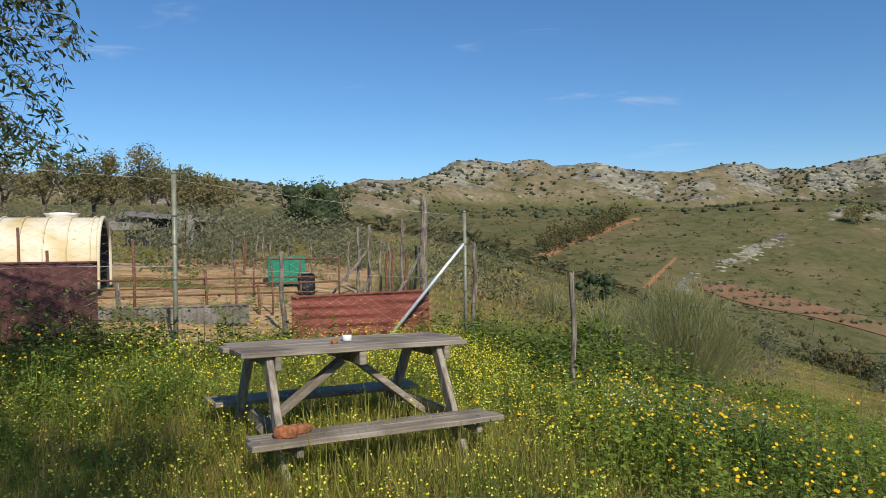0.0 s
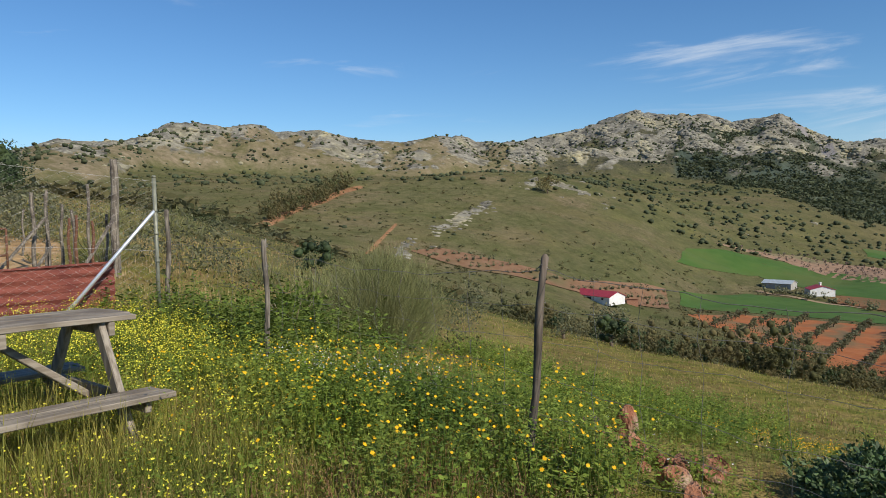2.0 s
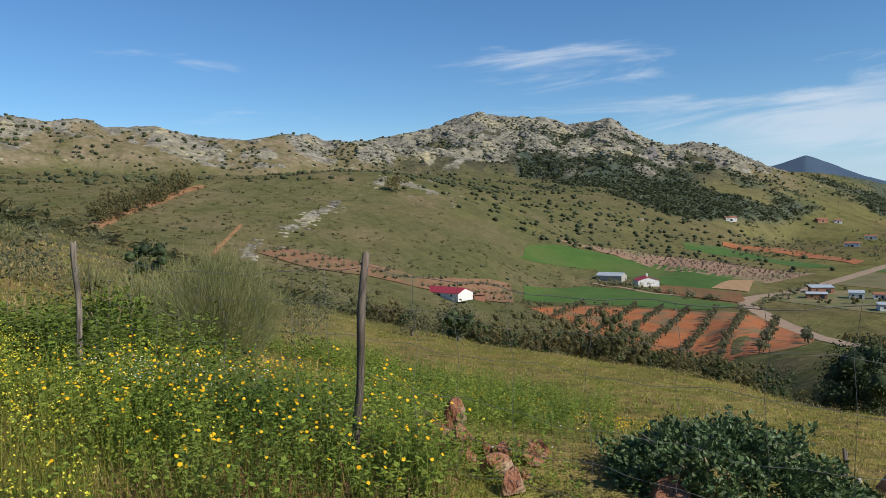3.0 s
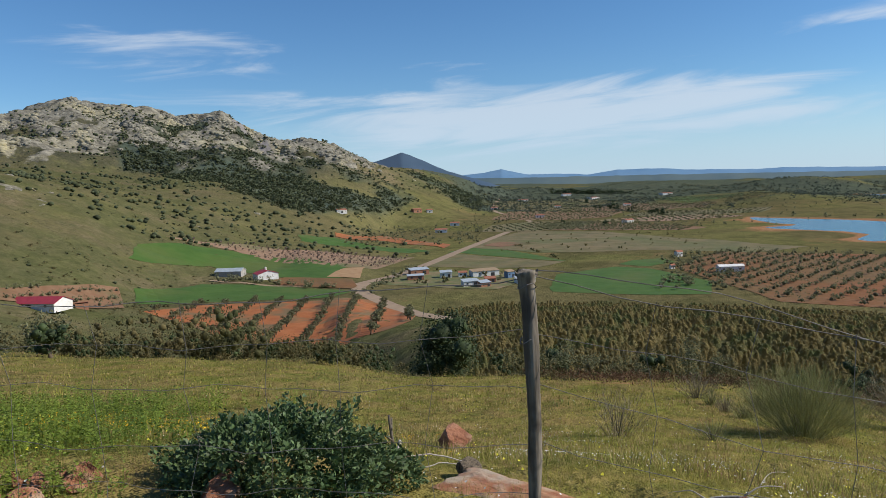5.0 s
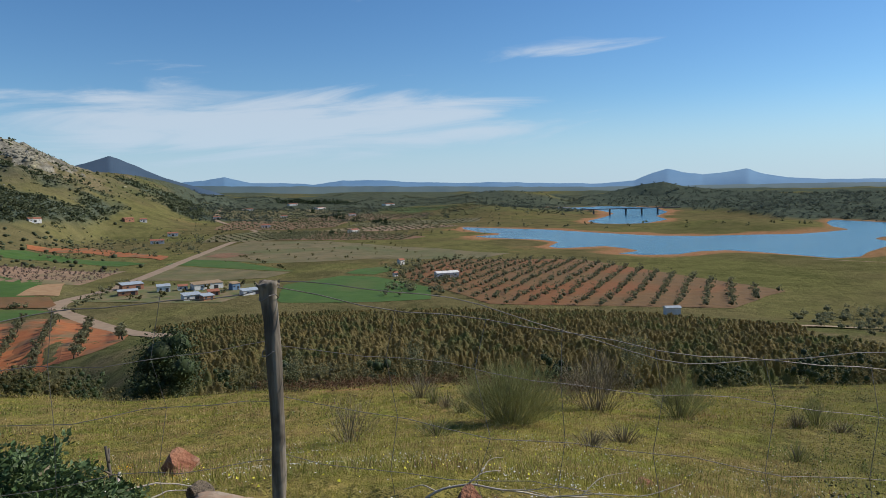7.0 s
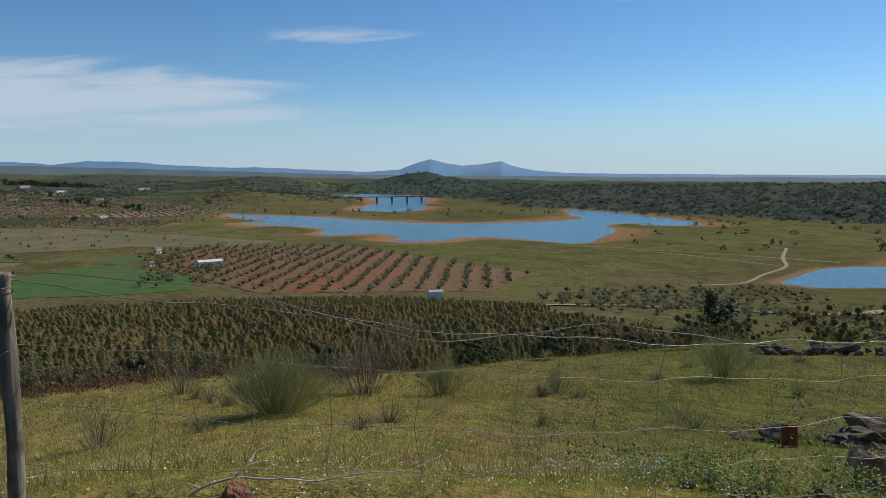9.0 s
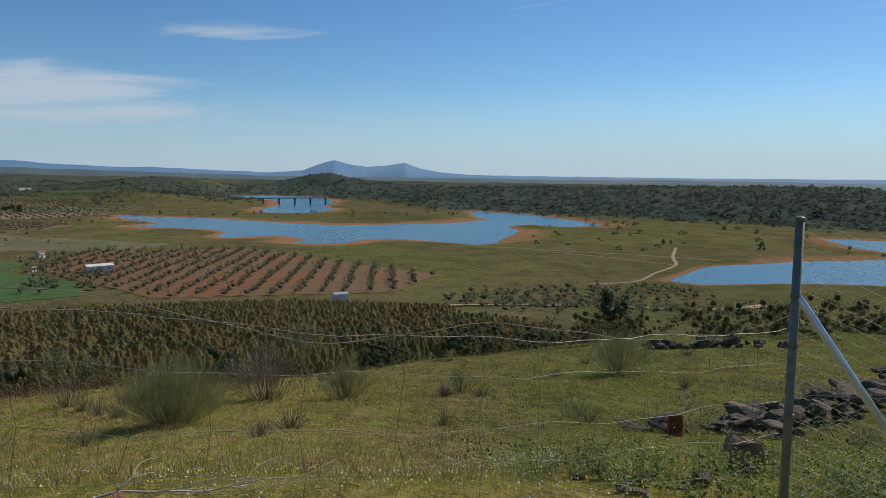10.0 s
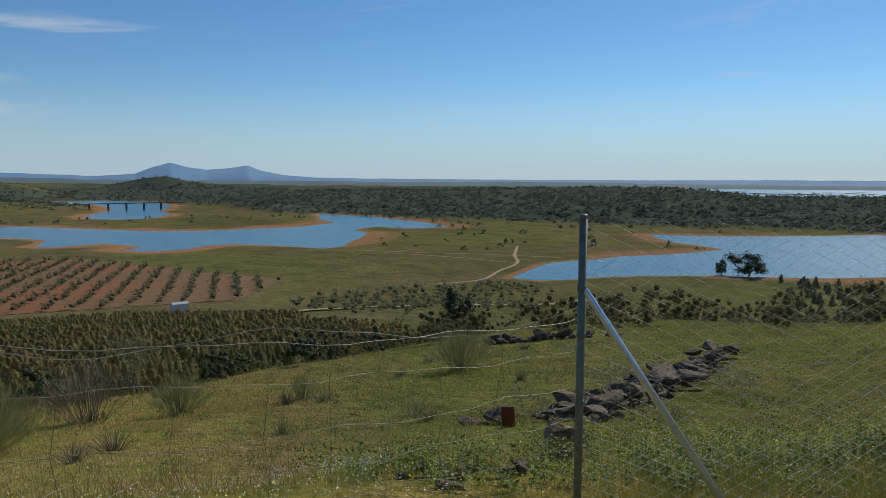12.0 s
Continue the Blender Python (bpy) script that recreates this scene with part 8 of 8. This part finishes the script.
def leaf_bush(x, y, rx, ry, h, n, leaf, mat, label, seed, name="bush", lift=0.0):
    """A rounded bush of real leaves on hidden twigs."""
    g = random.Random(seed)
    vs, ts = [], []
    off = Vector((seed * 3.7, 0, 0))
    for _ in range(n):
        d = Vector((g.gauss(0, 1), g.gauss(0, 1), abs(g.gauss(0, 0.9)))).normalized()
        swell = 0.86 + 0.28 * noise.noise(d * 2.2 + off) + 0.32 * noise.noise(d * 6.0 + off) + 0.14 * noise.noise(d * 15 + off)
        q = d * swell * g.uniform(0.5, 1.0) ** 0.35
        p = Vector((q.x * rx, q.y * ry, 0.02 + q.z * h))
        a = (d * 0.7 + Vector((g.gauss(0, 0.7), g.gauss(0, 0.7), g.gauss(-0.1, 0.5)))).normalized()
        b = a.cross(Vector((g.gauss(0, 1), g.gauss(0, 1), g.gauss(0, 1)))).normalized()
        nn = a.cross(b)
        s = leaf * g.uniform(0.55, 1.25)
        k = len(vs)
        vs += [p, p + a * s * 0.5 + b * s * 0.26 + nn * s * 0.06, p + a * s, p + a * s * 0.5 - b * s * 0.26 + nn * s * 0.06]
        ts += [[k, k + 1, k + 2], [k, k + 2, k + 3]]
    for _ in range(n // 420):
        d = Vector((g.gauss(0, 1), g.gauss(0, 1), abs(g.gauss(0.5, 0.8)))).normalized()
        q = d * (0.86 + 0.28 * noise.noise(d * 2.2 + off))
        p0, way = Vector((q.x * rx, q.y * ry, q.z * h)), (d * 0.6 + Vector((g.gauss(0, 0.3), g.gauss(0, 0.3), 0.9))).normalized()
        for i in range(15):
            p = p0 + way * (0.20 * h * (i / 15))
            a = (way * 0.5 + Vector((g.gauss(0, 0.7), g.gauss(0, 0.7), g.gauss(0, 0.4)))).normalized()
            b = a.cross(Vector((g.gauss(0, 1), g.gauss(0, 1), g.gauss(0, 1)))).normalized()
            s = leaf * g.uniform(0.6, 1.2)
            k = len(vs)
            vs += [p, p + a * s * 0.5 + b * s * 0.26, p + a * s, p + a * s * 0.5 - b * s * 0.26]
            ts += [[k, k + 1, k + 2], [k, k + 2, k + 3]]
    ob = thing(name, label, "bush", pose(x, y, g_at(x, y) + lift))
    c = new("leaves", fast_mesh("leaves", np.array([tuple(v) for v in vs]), np.array(ts), mat))
    c.parent = ob
    for k in range(9):
        bm = bmesh.new()
        a = k * 0.7 + g.random()
        tube(bm, [(0, 0, -0.05), (0.25 * rx * math.cos(a), 0.25 * ry * math.sin(a), 0.35 * h), (0.6 * rx * math.cos(a), 0.6 * ry * math.sin(a), 0.75 * h)], [0.012, 0.009, 0.004], 5)
        part("twig", bm, TWIG, ob)
    return ob


leaf_bush(4.37, 2.68, 0.72, 0.80, 0.50, 17000, 0.043, DARKLEAF, "dense dark green leafy bush beside the wire fence", 31, "leafy_bush")
leaf_bush(4.85, 2.12, 0.26, 0.26, 0.30, 2200, 0.038, DARKLEAF, "low dark green leafy bush beside red stones", 32, "leafy_bush")
leaf_bush(1.75, 8.6, 0.5, 0.5, 0.75, 1600, 0.07, LEAF, "upright green shrub behind the fence post", 33, "shrub")
leaf_bush(5.2, 19.0, 0.9, 0.8, 1.1, 900, 0.10, OAK_LEAF, "small dark round bush on the slope", 34, "shrub")


def broom(x, y, height, width, stems, mat, label, seed, r=0.004, name="broom_bush", arch=0.5, twigs=9):
    """A broom: many thin upright stems fanning from one foot."""
    g = random.Random(seed)
    vs, ts = [], []

    def strand(pts, rad):
        k = len(vs)
        turn = g.uniform(0, 3.14)
        flat = Vector((math.cos(turn), math.sin(turn), 0))
        for i, p in enumerate(pts):
            w = rad * (1 - 0.75 * i / (len(pts) - 1))
            vs.append(p + flat * w)
            vs.append(p - flat * w)
            if i:
                m = k + 2 * (i - 1)
                ts.append([m, m + 1, m + 3])
                ts.append([m, m + 3, m + 2])

    for _ in range(stems):
        a = g.uniform(0, 6.283)
        o = g.random() ** 0.55
        h = height * math.sqrt(max(0.06, 1 - 0.9 * o * o)) * g.uniform(0.72, 1.05)
        tip = Vector((math.cos(a) * o * width / 2, math.sin(a) * o * width / 2, h))
        p0 = Vector((math.cos(a) * o * width * 0.14, math.sin(a) * o * width * 0.14, -0.05))
        mid = p0 + (tip - p0) * 0.5 + Vector((0, 0, h * 0.10 * arch))
        bow = Vector((g.gauss(0, 0.05), g.gauss(0, 0.05), g.gauss(0, 0.03))) * height
        strand([p0, mid + bow * 0.5, tip + bow], r * g.uniform(0.8, 1.4))
        for _ in range(twigs):
            u = g.uniform(0.35, 0.95)
            b = mid + (tip + bow - mid) * max(0, 2 * u - 1) if u > 0.5 else p0 + (mid - p0) * 2 * u
            d = (tip - p0).normalized() + Vector((g.gauss(0, 0.45), g.gauss(0, 0.45), g.gauss(0.15, 0.25)))
            e = b + d.normalized() * height * g.uniform(0.08, 0.22)
            strand([b, e], r * 0.8)
    ob = thing(name, label, "bush", pose(x, y, g_at(x, y)))
    c = new("foliage", fast_mesh("foliage", np.array([tuple(v) for v in vs]), np.array(ts), mat))
    c.parent = ob
    for k in range(5):
        a, o = 1.26 * k + g.random(), g.uniform(0.3, 0.8)
        bm = bmesh.new()
        tube(bm, [(0, 0, -0.06), (0.16 * o * width * math.cos(a), 0.16 * o * width * math.sin(a), 0.35 * height), (0.36 * o * width * math.cos(a), 0.36 * o * width * math.sin(a), 0.72 * height)], [0.014, 0.010, 0.004], 5)
        part("limb", bm, TWIG, ob)
    return ob


broom(3.63, 10.98, 1.75, 2.4, 900, BROOM, "large grey-green broom bush with fine upright stems", 41, 0.0034, twigs=12)
broom(5.2, 14.6, 1.0, 1.6, 300, BROOM, "grey-green broom bush on the slope", 42, 0.0040)
broom(18.25, -0.6, 1.6, 3.2, 560, BROOM, "green broom bush in the meadow", 43, 0.0044, twigs=16)
broom(24.5, -3.6, 2.1, 3.4, 150, TWIG, "bare twiggy grey bush in the meadow", 44, 0.0065, twigs=14)
broom(24.0, -6.2, 1.3, 2.2, 220, BROOM, "green broom bush in the meadow", 45, 0.0055, twigs=12)
broom(14.5, 2.7, 1.0, 1.5, 60, TWIG, "thin twiggy bush in the meadow", 46, 0.004, twigs=10)
broom(22.0, -9.6, 0.9, 1.4, 120, BROOM, "low broom bush in the meadow", 47, 0.005, twigs=12)
broom(22.5, -16.3, 1.7, 3.2, 260, BROOM, "twiggy grey-green bush below the stone wall", 48, 0.0052, twigs=14)
broom(28, 2.8, 1.0, 2.0, 90, TWIG, "thin twiggy bush at the meadow's edge", 49, 0.006, twigs=10)
rb = random.Random(9)
for k in range(20):
    a, r = rb.uniform(85, 150), rb.uniform(14, 36)
    x, y = polar(a, r)
    broom(x, y, rb.uniform(0.3, 0.6), rb.uniform(0.7, 1.3), 110, BROOM if k % 2 else TWIG, "small low tussock bush in the meadow", 900 + k, 0.006, "tussock", twigs=2)
for k in range(16):
    a, r = rb.uniform(-3, 24), rb.uniform(15, 36)
    x, y = polar(a, r)
    broom(x, y, rb.uniform(0.7, 1.4), rb.uniform(1.2, 2.4), 200, BROOM, "grey-green broom bush on the dry slope", 930 + k, 0.008, twigs=2)

bx, by = strew(1500, -6, 24, 11, 70, 0.8)
spread_stuff("dry_grass", far_tufts, bx, by, (0.5, 1.1), STRAW, "rough dry grass on the slope", tall=(0.7, 1.3))
bx, by = strew(50, -3, 25, 16, 105, 0.8)
spread_stuff("slope_bushes", fine_bush, bx, by, (0.35, 1.05), OLIVE_LEAF, "grey-green bushes on the rough slope", "bushes", (0.7, 1.1))
bx, by = strew(30, 2, 26, 22, 105, 0.8)
spread_stuff("slope_bushes", fine_bush, bx, by, (0.3, 0.9), OAK_LEAF, "dark bushes on the rough slope", "bushes", (0.7, 1.1))
bx, by = strew(40, 124, 162, 15, 60, 0.9)
spread_stuff("slope_bushes", fine_bush, bx, by, (0.25, 0.75), OLIVE_LEAF, "grey-green bushes on the slope beyond the netting", "bushes", (0.6, 1.0))
slope_brush = [leafy(random.Random(950 + k), 120, 0.9, 0.45, 0.4, 0.10, lumps=9, up=1.5) for k in range(4)]
bx, by = strew(170, -4, 24, 15, 115, 0.8)
spread_stuff("slope_brush", slope_brush, bx, by, (0.4, 1.4), BRUSH, "dry olive-green brush on the slope", "bushes", (0.6, 1.1))
bx, by = strew(230, 112, 162, 9, 48, 0.9)
spread_stuff("heath_tufts", slope_brush, bx, by, (0.22, 0.6), BRUSH, "dark heath on the slope beyond the wall", "bushes", (0.4, 0.8))
bx, by = strew(150, 110, 162, 7, 30, 0.9)
spread_stuff("green_weeds", [(w[0], w[1]) for w in weeds], bx, by, (0.25, 0.55), LEAF, "rank green weeds on the shaded slope", "plants")
bx, by = strew(75, 62, 160, 12, 46, 0.9)
spread_stuff("heath_tufts", slope_brush, bx, by, (0.25, 0.6), BRUSH, "low dark heath tufts in the meadow", "bushes", (0.35, 0.7))
bx, by = strew(160, 50, 150, 30, 62, 0.9)
spread_stuff("meadow_brush", slope_brush, bx, by, (0.3, 0.9), GUM_LEAF, "low dry brush at the meadow's lower edge", "bushes", (0.5, 1.0))

# ---- the tree that hangs over from beside the path ----
LONGLEAF = material("willow_leaf", (0.042, 0.064, 0.020), (0.075, 0.100, 0.034), 0.3, 0.5, island=0.3, leaf=0.3)
tree = thing("tree", "overhanging tree with narrow drooping green leaves", "tree", pose(-3.2, -0.6, g_at(-3.2, -0.6)))
bm = bmesh.new()
tube(bm, [(0, 0, -0.2), (0.05, 0.05, 1.0), (0.15, 0.1, 2.0), (0.3, 0.2, 2.9)], [0.17, 0.14, 0.12, 0.09], 12)
part("trunk", bm, BARK, tree)
g = random.Random(17)
limbs = [
    [(0.3, 0.2, 2.8), (0.3, 1.8, 4.0), (0.15, 3.6, 3.7), (0.36, 5.1, 2.85)],
    [(0.3, 0.2, 2.8), (0.2, 2.2, 4.6), (0.2, 4.2, 4.3), (0.44, 5.3, 3.35)],
    [(0.3, 1.8, 4.0), (0.0, 3.4, 3.3), (0.20, 4.9, 2.45)],
    [(0.3, 1.8, 4.0), (0.0, 3.6, 3.6), (0.16, 5.0, 2.75)],
    [(0.3, 0.2, 2.8), (1.0, -0.2, 4.0), (2.2, -0.5, 4.1), (3.8, -0.6, 4.2)],
    [(0.3, 0.2, 2.8), (1.0, 1.0, 4.2), (2.2, 0.5, 4.2), (3.7, 0.1, 4.2)],
    [(0.2, 0.1, 2.4), (-0.8, 0.6, 3.4), (-1.2, 1.4, 4.0)],
]
for pts in limbs:
    bm = bmesh.new()
    tube(bm, pts, [0.055 * (1 - i / (len(pts) - 1)) ** 1.2 + 0.004 for i in range(len(pts))], 7)
    part("limb", bm, BARK, tree)
vs, ts = [], []
wv, wf = [], []


def twig(p, q, r):
    """A thin sagging twig from p to q."""
    k = len(wv)
    mid = (p + q) / 2 + Vector((g.gauss(0, 0.04), g.gauss(0, 0.04), 0.05))
    for c, w in ((p, r), (mid, r * 0.7), (q, r * 0.3)):
        for j in range(3):
            wv.append(c + Vector((w * math.cos(2.09 * j), w * math.sin(2.09 * j), w * 0.3 * j)))
    for m in (k, k + 3):
        for j in range(3):
            wf.append((m + j, m + (j + 1) % 3, m + 3 + (j + 1) % 3, m + 3 + j))


def nearest(c):
    """The closest point on the tree's limbs."""
    best = None
    for pts in limbs:
        for a, b in zip(pts, pts[1:]):
            a, b = Vector(a), Vector(b)
            u = max(0.0, min(1.0, (c - a).dot(b - a) / (b - a).length_squared))
            q = a + (b - a) * u
            if best is None or (q - c).length < (best - c).length:
                best = q
    return best


def spray(c, n, radius):
    twig(nearest(c), c, 0.006)
    for i in range(n):
        if i % 5 == 0:
            e = c + Vector((g.gauss(0, radius), g.gauss(0, radius), g.gauss(0, radius * 0.8)))
            twig(c, e, 0.0028)
        p = c + Vector((g.gauss(0, radius), g.gauss(0, radius), g.gauss(0, radius * 0.8)))
        a = Vector((g.gauss(0, 0.7), g.gauss(0, 0.7), g.gauss(-0.35, 0.5))).normalized()
        b = a.cross(Vector((g.gauss(0, 1), g.gauss(0, 1), g.gauss(0, 1)))).normalized()
        s = 0.065 * g.uniform(0.6, 1.2)
        k = len(vs)
        vs.extend([p, p + a * s * 0.45 + b * s * 0.14, p + a * s, p + a * s * 0.45 - b * s * 0.14])
        ts.extend([[k, k + 1, k + 2], [k, k + 2, k + 3]])




def branchlet(tip):
    """A drooping twig that ends at tip, set with narrow leaves."""
    start = tip + Vector((g.uniform(-0.55, -0.15), g.uniform(-0.8, -0.1), g.uniform(0.05, 0.45)))
    pts = []
    for i in range(8):
        u = i / 7
        pts.append(start.lerp(tip, u) + Vector((0.03 * math.sin(5 * u + tip.x * 9), 0.03 * math.cos(4 * u + tip.y * 9), 0.16 * u * (1 - u))))
    for a, b in zip(pts, pts[1:]):
        twig(a, b, 0.0035)
    twig(nearest(start), start, 0.006)
    for _ in range(34):
        u = 1 - 0.85 * g.random() ** 1.3
        i = min(6, int(u * 7))
        c = pts[i].lerp(pts[i + 1], u * 7 - i) + Vector((g.gauss(0, 0.022), g.gauss(0, 0.022), g.gauss(0, 0.022)))
        a = ((pts[i + 1] - pts[i]).normalized() * 0.6 + Vector((g.gauss(0, 0.6), g.gauss(0, 0.6), g.gauss(-0.15, 0.5)))).normalized()
        b = a.cross(Vector((g.gauss(0, 1), g.gauss(0, 1), g.gauss(0, 1)))).normalized()
        s = 0.062 * g.uniform(0.6, 1.2)
        k = len(vs)
        vs.extend([c, c + a * s * 0.45 + b * s * 0.14, c + a * s, c + a * s * 0.45 - b * s * 0.14])
        ts.extend([[k, k + 1, k + 2], [k, k + 2, k + 3]])


foot_ = Vector((-3.2, -0.6, g_at(-3.2, -0.6)))
for _ in range(150):
    far_ = g.uniform(4.3, 5.4)
    el = 5.5 + 16 * g.random() ** 0.75
    az = g.uniform(-35.0, -28.0 + 0.10 * (el - 5.5) + g.uniform(0, 1.2))
    x, y = polar(az, far_)
    branchlet(Vector((x, y, 1.55 + far_ * math.tan(radians(el)))) - foot_)
for pts in limbs[4:]:
    for i in range(len(pts) - 1):
        for j in range(9):
            c = Vector(pts[i]).lerp(Vector(pts[i + 1]), j / 9)
            spray(c + Vector((g.uniform(-0.3, 0.2), g.uniform(-0.3, 0.3), g.uniform(-0.35, 0.3))), 44 if i else 16, 0.12)
# unseen crown overhead, added so its shade falls on the left foreground
for _ in range(30):
    spray(Vector((g.uniform(0.2, 2.4), g.uniform(-0.9, 2.2), g.uniform(3.6, 5.2))), 26, 0.2)
for _ in range(200):
    spray(Vector((g.uniform(1.9, 3.7), g.uniform(-1.3, 0.9), g.uniform(3.7, 4.6))), 40, 0.2)
c = new("twig", mesh_from("twig", wv, wf, [BARK]))
c.parent = tree
c = new("leaves", fast_mesh("leaves", np.array([tuple(v) for v in vs]), np.array(ts), LONGLEAF))
c.parent = tree
